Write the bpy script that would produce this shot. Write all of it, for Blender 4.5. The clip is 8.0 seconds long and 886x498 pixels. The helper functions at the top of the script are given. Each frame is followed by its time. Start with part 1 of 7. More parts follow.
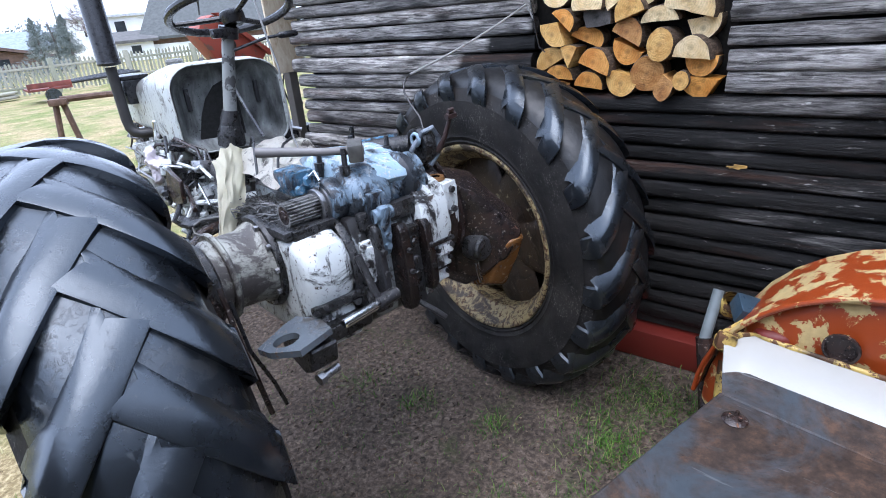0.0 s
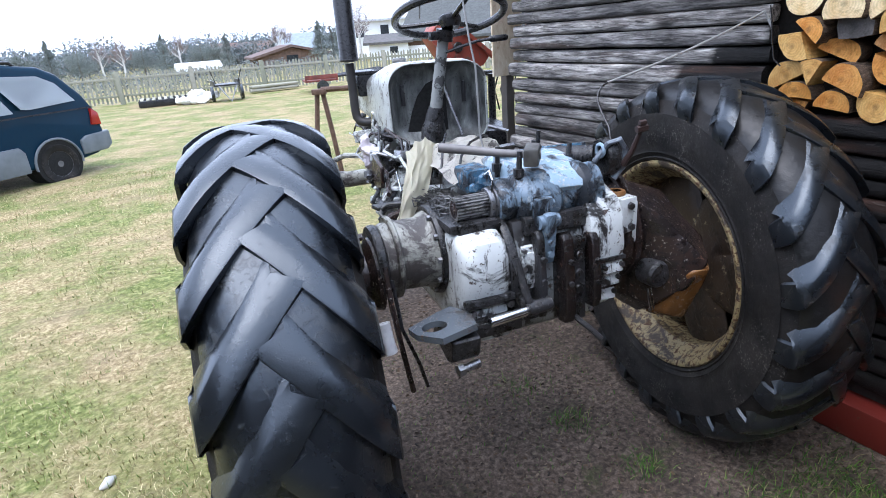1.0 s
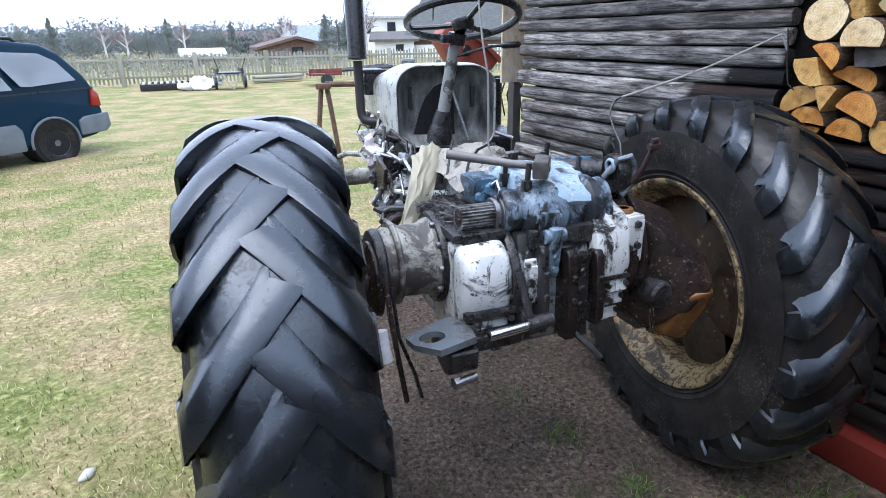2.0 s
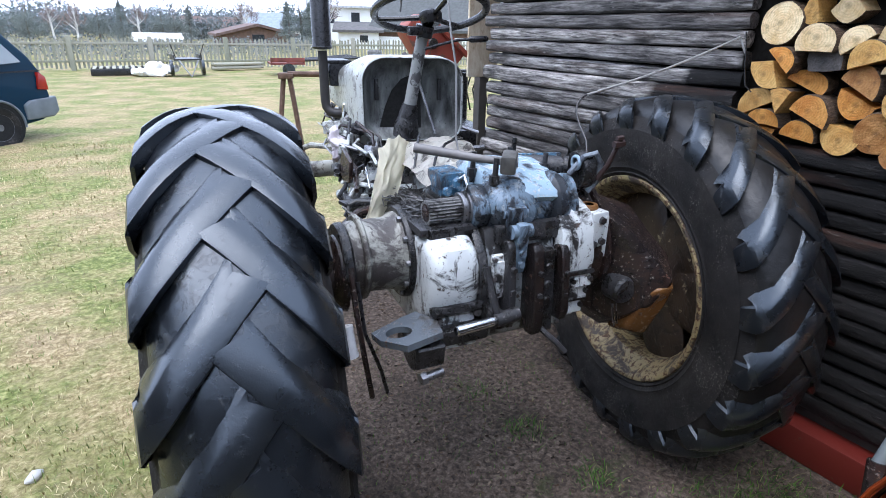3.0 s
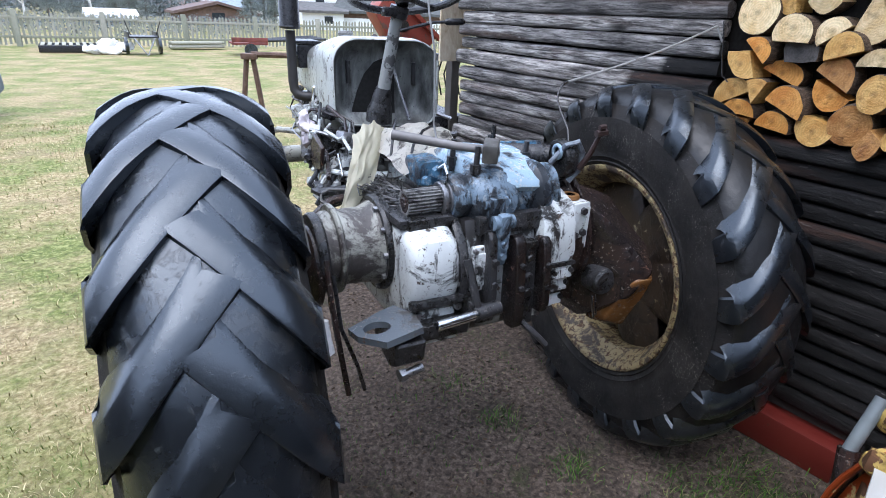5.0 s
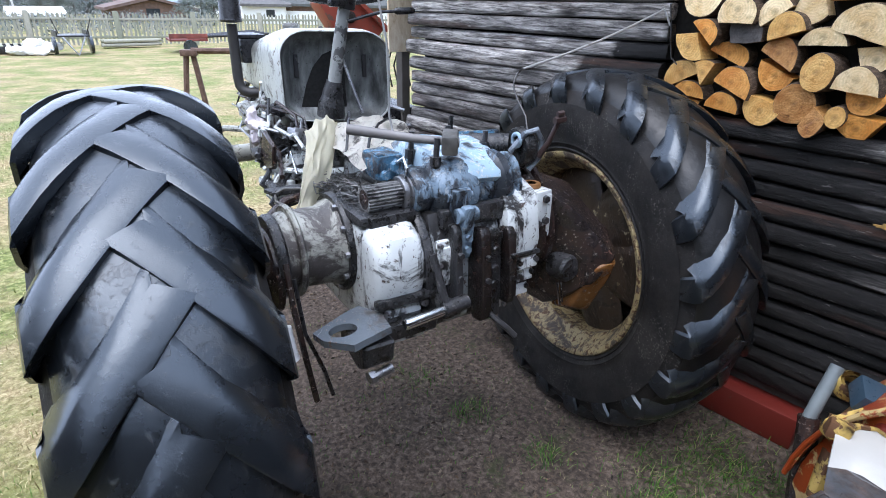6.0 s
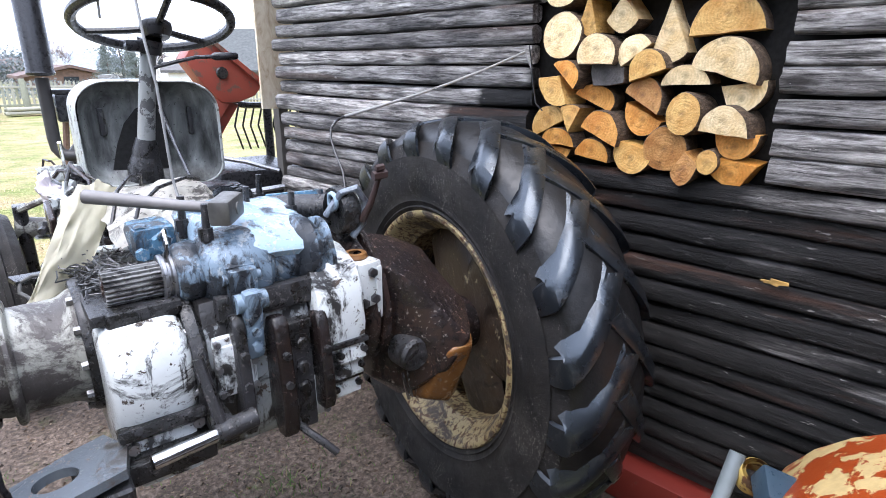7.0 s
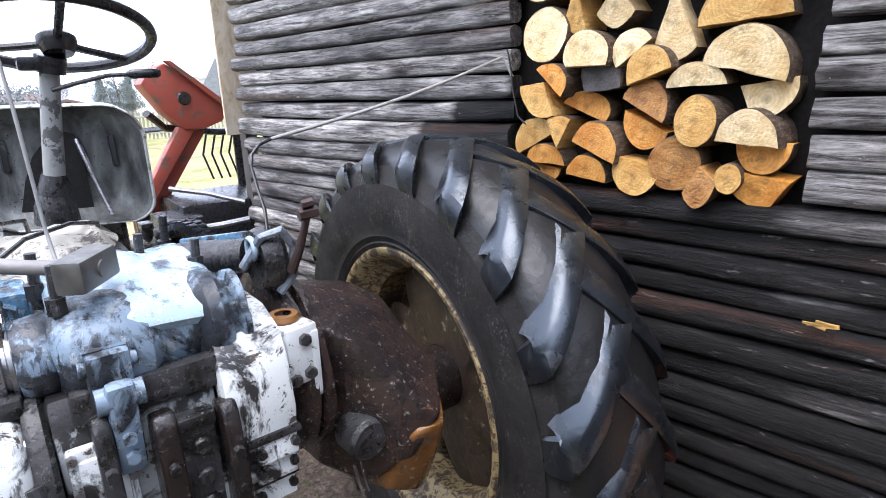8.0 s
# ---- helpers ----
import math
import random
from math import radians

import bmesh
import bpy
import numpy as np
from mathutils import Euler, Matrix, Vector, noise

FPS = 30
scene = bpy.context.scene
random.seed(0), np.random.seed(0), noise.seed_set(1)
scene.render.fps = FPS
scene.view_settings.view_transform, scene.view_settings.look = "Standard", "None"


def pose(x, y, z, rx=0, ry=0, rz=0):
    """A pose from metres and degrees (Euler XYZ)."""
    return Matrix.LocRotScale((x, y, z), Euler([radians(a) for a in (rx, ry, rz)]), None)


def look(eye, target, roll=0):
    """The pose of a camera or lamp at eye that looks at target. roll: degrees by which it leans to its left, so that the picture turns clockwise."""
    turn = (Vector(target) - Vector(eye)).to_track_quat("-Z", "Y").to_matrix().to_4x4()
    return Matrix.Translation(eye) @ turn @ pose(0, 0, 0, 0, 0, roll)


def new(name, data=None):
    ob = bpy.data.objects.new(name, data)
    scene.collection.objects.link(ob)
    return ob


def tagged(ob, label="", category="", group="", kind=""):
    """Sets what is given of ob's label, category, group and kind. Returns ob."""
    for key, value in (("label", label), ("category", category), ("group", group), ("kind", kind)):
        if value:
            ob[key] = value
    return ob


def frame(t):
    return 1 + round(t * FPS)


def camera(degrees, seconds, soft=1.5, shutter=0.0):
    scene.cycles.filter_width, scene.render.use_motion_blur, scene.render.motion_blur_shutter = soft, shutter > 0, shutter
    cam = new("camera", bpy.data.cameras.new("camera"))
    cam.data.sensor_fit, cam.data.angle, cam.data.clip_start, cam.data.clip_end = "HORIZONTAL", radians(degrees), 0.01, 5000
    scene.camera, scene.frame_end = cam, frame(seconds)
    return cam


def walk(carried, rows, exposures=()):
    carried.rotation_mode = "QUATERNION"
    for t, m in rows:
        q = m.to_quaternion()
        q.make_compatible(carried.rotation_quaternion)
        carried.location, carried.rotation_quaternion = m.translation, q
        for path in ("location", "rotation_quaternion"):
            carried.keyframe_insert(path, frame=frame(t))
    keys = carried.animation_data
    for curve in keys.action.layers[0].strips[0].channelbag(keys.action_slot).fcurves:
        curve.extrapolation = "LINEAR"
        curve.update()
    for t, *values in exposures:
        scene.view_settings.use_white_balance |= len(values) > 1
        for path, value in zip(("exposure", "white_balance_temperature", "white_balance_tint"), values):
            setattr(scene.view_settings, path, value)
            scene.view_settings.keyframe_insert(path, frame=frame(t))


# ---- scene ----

# ---- the camera and its walk ----
cam = camera(77.0, 8.0, soft=0.7)
PATH = [
    (0, -0.796, -1.218, 1.468, 66.55, 4.82, -45.78),
    (0.5, -0.719, -1.266, 1.444, 67.91, 5.22, -29.50),
    (1, -0.707, -1.280, 1.456, 68.90, 4.00, -22.91),
    (2.5, -0.715, -1.224, 1.465, 68.82, -0.88, -23.32),
    (3, -0.717, -1.226, 1.463, 68.37, -1.00, -25.68),
    (3.5, -0.720, -1.223, 1.461, 68.19, -0.83, -26.35),
    (4, -0.722, -1.216, 1.462, 67.97, -1.04, -26.53),
    (5.5, -0.722, -1.146, 1.455, 66.64, -2.50, -30.42),
    (6, -0.717, -1.130, 1.451, 66.30, -1.19, -34.06),
    (6.5, -0.627, -1.080, 1.403, 65.17, 0.64, -42.3),
    (7, -0.314, -1.067, 1.397, 72.17, -0.45, -40.57),
    (7.5, -0.128, -1.012, 1.361, 73.49, 2.62, -41.09),
    (8, -0.072, -0.911, 1.369, 74.17, 1.57, -40.97),
]
walk(cam, [(t, pose(x, y, z, rx, ry, rz)) for t, x, y, z, rx, ry, rz in PATH],
     [(0, 1.55, 5980, 16), (1, 1.44, 6120, 16), (4, 1.36, 6100, 16), (6, 1.5, 6150, 15), (7, 1.95, 6440, 17), (8, 2.02, 6540, 18)])

# ---- world, sun and exposure: a bright overcast day ----
world = bpy.data.worlds.new("overcast_sky")
scene.world = world
world.use_nodes = True
wn, wl = world.node_tree.nodes, world.node_tree.links
sky = wn.new("ShaderNodeTexSky")
sky.sky_type, sky.sun_disc = "NISHITA", False
sky.sun_elevation, sky.sun_rotation = radians(70), radians(252)
sky.dust_density, sky.air_density, sky.ozone_density = 6.0, 1.0, 1.0
grey = wn.new("ShaderNodeHueSaturation")
grey.inputs["Saturation"].default_value = 0.12
wl.new(sky.outputs[0], grey.inputs["Color"])
cloud = wn.new("ShaderNodeMix")  # an even white layer of cloud in front of the clear sky
cloud.data_type = "RGBA"
cloud.inputs[0].default_value = 0.9
cloud.inputs[7].default_value = (5.0, 6.0, 7.6, 1.0)
wl.new(grey.outputs[0], cloud.inputs[6])
wl.new(cloud.outputs[2], wn["Background"].inputs[0])
wn["Background"].inputs[1].default_value = 0.15
sun = new("sun", bpy.data.lights.new("sun", "SUN"))
sun.data.energy, sun.data.angle, sun.data.color = 1.0, radians(50), (1.0, 0.975, 0.94)
sun.matrix_world = look((-6, -2, 17), (0, 0, 0))


# ---- materials ----
def rgb(c):
    return (*c, 1.0)


class Mat:
    """A small builder of procedural node materials."""

    def __init__(self, name, rough=0.6, metal=0.0, spec=0.5):
        self.m = bpy.data.materials.new(name)
        self.m.use_nodes = True
        self.t = self.m.node_tree
        self.b = self.t.nodes["Principled BSDF"]
        self.b.inputs["Roughness"].default_value = rough
        self.b.inputs["Metallic"].default_value = metal
        self.b.inputs["Specular IOR Level"].default_value = spec
        self.co = self.t.nodes.new("ShaderNodeTexCoord").outputs["Object"]

    def node(self, kind, **sockets):
        n = self.t.nodes.new(kind)
        for key, value in sockets.items():
            key = key.replace("_", " ")
            if hasattr(value, "is_output"):
                self.t.links.new(value, n.inputs[key])
            else:
                n.inputs[key].default_value = value
        return n

    def stretched(self, sx, sy, sz, offset=None):
        n = self.t.nodes.new("ShaderNodeMapping")
        self.t.links.new(self.co, n.inputs["Vector"])
        n.inputs["Scale"].default_value = (sx, sy, sz)
        if offset is not None:
            self.t.links.new(offset, n.inputs["Location"])
        return n.outputs[0]

    def noise(self, scale, detail=5.0, rough=0.6, vector=None, distortion=0.0):
        n = self.node("ShaderNodeTexNoise", Scale=scale, Detail=detail, Roughness=rough, Distortion=distortion)
        self.t.links.new(vector or self.co, n.inputs["Vector"])
        return n.outputs["Fac"]

    def voronoi(self, scale, feature="F1", vector=None):
        n = self.node("ShaderNodeTexVoronoi", Scale=scale)
        n.feature = feature
        self.t.links.new(vector or self.co, n.inputs["Vector"])
        return n

    def ramp(self, fac, *stops):
        n = self.t.nodes.new("ShaderNodeValToRGB")
        el = n.color_ramp.elements
        while len(el) < len(stops):
            el.new(0.5)
        for e, (at, c) in zip(el, stops):
            e.position, e.color = at, rgb(c) if not isinstance(c, (int, float)) else (c, c, c, 1)
        self.t.links.new(fac, n.inputs[0])
        return n.outputs[0]

    def mix(self, fac, a, b, kind="MIX"):
        n = self.t.nodes.new("ShaderNodeMix")
        n.data_type, n.blend_type = "RGBA", kind
        for key, value in ((0, fac), (6, a), (7, b)):
            if hasattr(value, "is_output"):
                self.t.links.new(value, n.inputs[key])
            else:
                n.inputs[key].default_value = value if key == 0 else rgb(value)
        return n.outputs[2]

    def math(self, op, a, b=0.0):
        n = self.t.nodes.new("ShaderNodeMath")
        n.operation = op
        for key, value in ((0, a), (1, b)):
            if hasattr(value, "is_output"):
                self.t.links.new(value, n.inputs[key])
            else:
                n.inputs[key].default_value = value
        return n.outputs[0]

    def random(self):
        return self.t.nodes.new("ShaderNodeObjectInfo").outputs["Random"]

    def island(self):
        return self.t.nodes.new("ShaderNodeNewGeometry").outputs["Random Per Island"]

    def color(self, c):
        if hasattr(c, "is_output"):
            self.t.links.new(c, self.b.inputs["Base Color"])
        else:
            self.b.inputs["Base Color"].default_value = rgb(c)
        return self

    def rough(self, r):
        self.t.links.new(r, self.b.inputs["Roughness"])
        return self

    def metal(self, r):
        self.t.links.new(r, self.b.inputs["Metallic"])
        return self

    def bump(self, height, strength=0.3, distance=0.01):
        n = self.node("ShaderNodeBump", Strength=strength, Distance=distance, Height=height)
        if self.b.inputs["Normal"].is_linked:
            self.t.links.new(self.b.inputs["Normal"].links[0].from_socket, n.inputs["Normal"])
        self.t.links.new(n.outputs[0], self.b.inputs["Normal"])
        return self


def plain(name, c, rough=0.6, metal=0.0, vary=0.25, scale=18.0, bump=0.15):
    """A surface of one colour with mottling at two scales."""
    m = Mat(name, rough, metal)
    dark = tuple(v * (1 - vary) for v in c)
    light = tuple(min(1, v * (1 + vary * 0.7)) for v in c)
    big, small = m.noise(scale * 0.25), m.noise(scale * 4, 4)
    m.color(m.mix(m.ramp(big, (0.35, 0.0), (0.65, 1.0)), dark, light))
    m.rough(m.ramp(small, (0.3, max(0.03, rough - 0.12)), (0.7, min(1, rough + 0.12))))
    return m.bump(small, bump, 0.004).m


def worn(name, paint, under, grime, cover=0.52, scale=14.0, rough=0.42, metal_under=0.0, greasy=0.5):
    """Flaking paint over another layer, with dark grease in patches."""
    m = Mat(name, rough)
    flakes = m.noise(scale, 9, 0.68, distortion=0.3)
    chip = m.ramp(flakes, (cover, 0.0), (cover + 0.02, 1.0))
    tint = m.mix(m.noise(scale * 0.35, 4), tuple(v * 0.82 for v in paint), paint)
    base = m.mix(chip, tint, m.mix(m.noise(scale * 5), tuple(v * 0.55 for v in under), under))
    oil = m.ramp(m.noise(scale * 0.45, 7, 0.66), (greasy, 0.0), (greasy + 0.13, 1.0))
    base = m.mix(oil, base, grime)
    m.color(base)
    m.rough(m.mix(chip, m.mix(oil, (rough,) * 3, (0.28,) * 3), (0.72,) * 3))
    if metal_under:
        m.metal(m.math("MULTIPLY", chip, metal_under))
    m.bump(chip, 0.35, 0.0015)
    return m.bump(m.noise(scale * 6, 5), 0.22, 0.004).m


def greasy(name, paint, grime, big=0.5, fine=0.6, scale=9.0, rough=0.3, iron=(0.10, 0.075, 0.06), wet=0.2, grit=0.0):
    """Old paint on cast iron under black grease: broad smears, runs down the sides, and fine specks."""
    m = Mat(name, rough)
    tint = m.mix(m.noise(scale * 1.3, 5), tuple(v * 0.74 for v in paint), tuple(min(1.0, v * 1.08) for v in paint))
    flake = m.ramp(m.noise(scale * 4.5, 9, 0.72, distortion=0.4), (fine, 0.0), (fine + 0.02, 1.0))
    base = m.mix(flake, tint, m.mix(m.noise(scale * 9), tuple(v * 0.35 for v in iron), iron))
    smear = m.ramp(m.noise(scale, 9, 0.72, distortion=0.6), (big, 0.0), (big + 0.07, 1.0))
    runs = m.ramp(m.noise(1.0, 6, 0.7, m.stretched(scale * 4.5, scale * 4.5, scale * 0.6)), (big + 0.07, 0.0), (big + 0.13, 1.0))
    specks = m.ramp(m.noise(scale * 14, 3, 0.6), (0.66, 0.0), (0.69, 1.0))
    dirt = m.math("MINIMUM", m.math("ADD", m.math("ADD", smear, m.math("MULTIPLY", runs, 0.85)), m.math("MULTIPLY", specks, 0.8)), 1.0)
    c = m.mix(dirt, base, m.mix(m.noise(scale * 7, 6), grime, tuple(v * 3.2 for v in grime)))
    if grit:  # dry soil that sticks to the grease
        dust = m.ramp(m.noise(scale * 11, 5, 0.7), (0.61, 0.0), (0.66, grit))
        c = m.mix(dust, c, (0.30, 0.26, 0.23))
        m.bump(dust, 0.5, 0.003)
    m.color(c)
    m.rough(m.mix(dirt, m.mix(flake, (rough,) * 3, (0.65,) * 3), m.mix(m.noise(scale * 5, 5), (wet,) * 3, (wet + 0.3,) * 3)))
    m.bump(flake, 0.5, 0.0015)
    m.bump(dirt, 0.4, 0.002)
    return m.bump(m.noise(scale * 8, 6, 0.65), 0.45, 0.004).m


def rubber(name, spec=0.8, coat=0.6, dull=0.04, mud_from=0.58):
    """Wet, worn tread rubber with scuffs and a little soil."""
    m = Mat(name, 0.3, 0, spec)
    c = m.mix(m.ramp(m.noise(5, 8, 0.66), (0.4, 0.0), (0.66, 1.0)), (0.004, 0.005, 0.0065), (0.010, 0.012, 0.015))
    mud = m.ramp(m.math("MULTIPLY", m.noise(34, 8, 0.72, distortion=0.3), m.ramp(m.noise(3.5, 4), (0.35, 0.84), (0.65, 1.2))), (mud_from, 0.0), (mud_from + 0.06, 1.0))
    c = m.mix(m.math("MULTIPLY", mud, 0.4), c, (0.04, 0.037, 0.034))
    scuff = m.ramp(m.noise(9, 7, 0.7, distortion=1.0), (0.64, 0.0), (0.665, 1.0))
    m.color(m.mix(m.math("MULTIPLY", scuff, 0.25), c, (0.03, 0.034, 0.04)))
    m.rough(m.ramp(m.noise(7, 8, 0.66), (0.38, 0.16 + dull), (0.62, 0.40 + dull)))
    m.b.inputs["Coat Weight"].default_value = coat
    # bluish sheen of the sky is put into the reflection tint
    m.b.inputs["Specular Tint"].default_value = (0.74, 0.87, 1.0, 1.0)
    m.b.inputs["Coat Roughness"].default_value = 0.27
    m.bump(m.noise(150, 4), 0.16, 0.002)
    m.bump(mud, 0.3, 0.002)
    m.bump(m.noise(60, 6, 0.7), 0.16, 0.003)
    return m.bump(m.noise(13, 8, 0.65), 0.2, 0.006).m


def sidewall(name):
    """Dull, dusty sidewall rubber speckled with dry soil."""
    m = Mat(name, 0.75, 0, 0.3)
    c = m.mix(m.ramp(m.noise(6, 8, 0.66), (0.38, 0.0), (0.66, 1.0)), (0.007, 0.0066, 0.0066), (0.026, 0.023, 0.021))
    grit = m.ramp(m.math("MULTIPLY", m.noise(150, 4, 0.7), m.ramp(m.noise(7, 5, 0.65), (0.35, 0.8), (0.65, 1.1))), (0.60, 0.0), (0.66, 0.7))
    m.color(m.mix(grit, c, (0.13, 0.115, 0.10)))
    m.rough(m.ramp(m.noise(10, 6), (0.35, 0.5), (0.65, 0.9)))
    m.bump(grit, 0.6, 0.003)
    return m.bump(m.noise(45, 6, 0.7), 0.5, 0.005).m


def streaked(name):
    """Old grey enamel with dark runs down it, rubbed pale in places."""
    m = Mat(name, 0.4)
    run = m.noise(1.0, 8, 0.62, m.stretched(17, 17, 4.5), 0.5)
    c = m.ramp(run, (0.30, (0.025, 0.026, 0.026)), (0.44, (0.11, 0.117, 0.114)), (0.58, (0.23, 0.245, 0.235)), (0.72, (0.40, 0.41, 0.395)))
    wide = m.ramp(m.noise(5, 6, 0.6, m.stretched(1.4, 1, 0.7)), (0.40, (0.22, 0.225, 0.225)), (0.56, (1.0, 1.0, 1.0)))
    c = m.mix(1.0, c, wide, "MULTIPLY")
    specks = m.ramp(m.noise(90, 5, 0.7), (0.62, 0.0), (0.66, 1.0))
    m.color(m.mix(specks, c, (0.012, 0.011, 0.011)))
    m.rough(m.ramp(run, (0.3, 0.3), (0.7, 0.6)))
    return m.bump(m.noise(50, 6, 0.7), 0.3, 0.003).m


def weathered_log(name):
    """Old pole, silver where the weather bleaches it and dark brown low on the wall; the grain runs along local x."""
    m = Mat(name, 0.5, 0, 0.26)
    r = m.random()
    shift = m.node("ShaderNodeCombineXYZ")
    m.t.links.new(m.math("MULTIPLY", r, 37.0), shift.inputs[0])
    m.t.links.new(m.math("MULTIPLY", r, 91.0), shift.inputs[1])
    fine = m.noise(3.0, 10, 0.76, m.stretched(2.0, 22, 22, shift.outputs[0]), 0.5)
    cracks = m.noise(1.0, 6, 0.75, m.stretched(3.0, 75, 75, shift.outputs[0]), 0.3)
    broad = m.noise(2.2, 6, 0.65, m.stretched(0.8, 5, 5, shift.outputs[0]))
    silver = m.ramp(fine, (0.36, (0.012, 0.011, 0.011)), (0.44, (0.105, 0.098, 0.093)), (0.53, (0.31, 0.296, 0.284)), (0.64, (0.58, 0.565, 0.545)))
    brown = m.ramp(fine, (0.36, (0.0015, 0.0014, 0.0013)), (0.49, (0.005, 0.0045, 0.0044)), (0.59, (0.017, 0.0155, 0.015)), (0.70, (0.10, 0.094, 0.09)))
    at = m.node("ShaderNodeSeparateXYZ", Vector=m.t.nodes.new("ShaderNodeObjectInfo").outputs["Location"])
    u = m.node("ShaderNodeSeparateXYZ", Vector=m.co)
    # the lower wall turns dark brown, with a ragged edge
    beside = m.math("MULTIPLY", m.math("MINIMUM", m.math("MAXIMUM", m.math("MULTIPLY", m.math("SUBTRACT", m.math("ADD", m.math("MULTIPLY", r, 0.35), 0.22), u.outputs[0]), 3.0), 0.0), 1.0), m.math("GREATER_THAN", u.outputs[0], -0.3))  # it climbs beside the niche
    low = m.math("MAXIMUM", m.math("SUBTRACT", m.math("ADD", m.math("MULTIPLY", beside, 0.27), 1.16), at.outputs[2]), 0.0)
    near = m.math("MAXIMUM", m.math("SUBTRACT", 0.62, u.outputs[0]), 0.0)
    dark_low = m.math("MULTIPLY", m.math("MINIMUM", m.math("MULTIPLY", low, 14.0), 1.0), m.math("MINIMUM", m.math("MULTIPLY", near, 2.2), 1.0))
    dark_low = m.math("MULTIPLY", dark_low, m.math("MINIMUM", m.math("MAXIMUM", m.math("MULTIPLY", m.math("ADD", u.outputs[0], 0.95), 2.4), 0.62), 1.0))
    ragged = m.math("ADD", m.ramp(dark_low, (0.0, 0.0), (1.0, 0.55)), m.math("MULTIPLY", broad, 0.62))
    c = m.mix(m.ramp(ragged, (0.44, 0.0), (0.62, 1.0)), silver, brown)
    red = m.ramp(m.noise(1.6, 5, 0.6, m.stretched(0.7, 7, 7, shift.outputs[0])), (0.56, 0.0), (0.68, 0.6))
    c = m.mix(red, c, (0.085, 0.036, 0.02))
    c = m.mix(m.ramp(cracks, (0.34, 1.0), (0.43, 0.0)), c, (0.008, 0.007, 0.006))
    knot = m.voronoi(1.0, vector=m.stretched(2.6, 9, 9, shift.outputs[0]))
    c = m.mix(m.ramp(knot.outputs["Distance"], (0.07, 0.95), (0.19, 0.0)), c, (0.012, 0.009, 0.007))
    fleck = m.ramp(m.noise(1.0, 5, 0.7, m.stretched(16, 60, 60, shift.outputs[0])), (0.64, 0.0), (0.68, 0.75))
    c = m.mix(m.math("MULTIPLY", fleck, m.math("SUBTRACT", 1.0, m.math("MULTIPLY", dark_low, 0.75))), c, (0.62, 0.60, 0.57))
    mottle = m.ramp(m.noise(1.0, 6, 0.65, m.stretched(5, 14, 14, shift.outputs[0])), (0.36, (0.45, 0.44, 0.44)), (0.60, (1.15, 1.14, 1.12)))
    c = m.mix(1.0, c, mottle, "MULTIPLY")
    tone = m.ramp(r, (0.0, (0.55, 0.54, 0.54)), (0.5, (0.95, 0.95, 0.95)), (1.0, (1.35, 1.33, 1.3)))
    m.color(m.mix(1.0, c, tone, "MULTIPLY"))
    m.rough(m.ramp(fine, (0.3, 0.32), (0.75, 0.66)))
    m.bump(fine, 0.9, 0.010)
    m.bump(m.noise(14, 5, 0.6), 0.35, 0.012)
    return m.bump(cracks, 0.8, 0.006).m


RUBBER, SIDEWALL = rubber("tyre_rubber", 0.72, 0.5, 0.02), sidewall("tyre_sidewall")
DUSTY = rubber("dusty_tread_rubber", 0.7, 0.4, 0.02, 0.52)
# groove colour is painted black for wet rubber and the shade between lugs
GROOVE = plain("wet_shaded_groove", (0.006, 0.006, 0.0065), 0.45, 0, 0.5, 12, 0.4)
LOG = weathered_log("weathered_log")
BLACK = (0.010, 0.0095, 0.0095)
CAST_WHITE = greasy("white_paint_on_cast_iron", (0.70, 0.735, 0.73), BLACK, 0.52, 0.585, 8, 0.2)
OILY_BLUE = greasy("oily_blue_casting", (0.19, 0.26, 0.33), (0.010, 0.012, 0.015), 0.485, 0.56, 9, 0.24, (0.40, 0.46, 0.50), 0.14)
CAST_BLUE = greasy("blue_paint_on_cast_iron", (0.36, 0.50, 0.61), (0.02, 0.025, 0.032), 0.53, 0.54, 10, 0.2, (0.62, 0.66, 0.68), 0.16)
BLUE = greasy("deep_blue_enamel", (0.085, 0.20, 0.31), (0.010, 0.012, 0.016), 0.49, 0.55, 16, 0.24, (0.34, 0.44, 0.52), 0.16)
GREASE = greasy("greasy_cast_iron", (0.034, 0.034, 0.037), (0.005, 0.005, 0.005), 0.48, 0.60, 13, 0.34, (0.20, 0.19, 0.185), 0.12, 0.35)
AXLE = greasy("dirty_beige_housing", (0.33, 0.33, 0.29), (0.03, 0.026, 0.024), 0.50, 0.56, 7, 0.4, (0.16, 0.14, 0.125), 0.35)
STEEL = plain("bare_steel", (0.32, 0.32, 0.33), 0.34, 0.85, 0.35, 30)
CHROME = plain("polished_steel_pin", (0.7, 0.71, 0.72), 0.16, 1.0, 0.15, 40, 0.05)
RUST = greasy("wet_rust", (0.034, 0.021, 0.018), (0.008, 0.006, 0.006), 0.49, 0.62, 8, 0.16, (0.18, 0.068, 0.025), 0.08, 0.6)
RUSTY_ARM = greasy("rusty_greasy_arm", (0.017, 0.0115, 0.0105), (0.006, 0.005, 0.005), 0.47, 0.61, 12, 0.18, (0.10, 0.05, 0.035), 0.10)
RIM = greasy("rusty_cream_rim", (0.36, 0.28, 0.14), (0.022, 0.015, 0.011), 0.50, 0.52, 12, 0.4, (0.12, 0.055, 0.022), 0.35)
DISC = greasy("rusted_wheel_disc", (0.055, 0.036, 0.024), (0.012, 0.008, 0.006), 0.50, 0.60, 7, 0.35, (0.42, 0.36, 0.22), 0.2)
DARK = plain("dark_enamel", (0.018, 0.018, 0.02), 0.3, 0.1, 0.3)
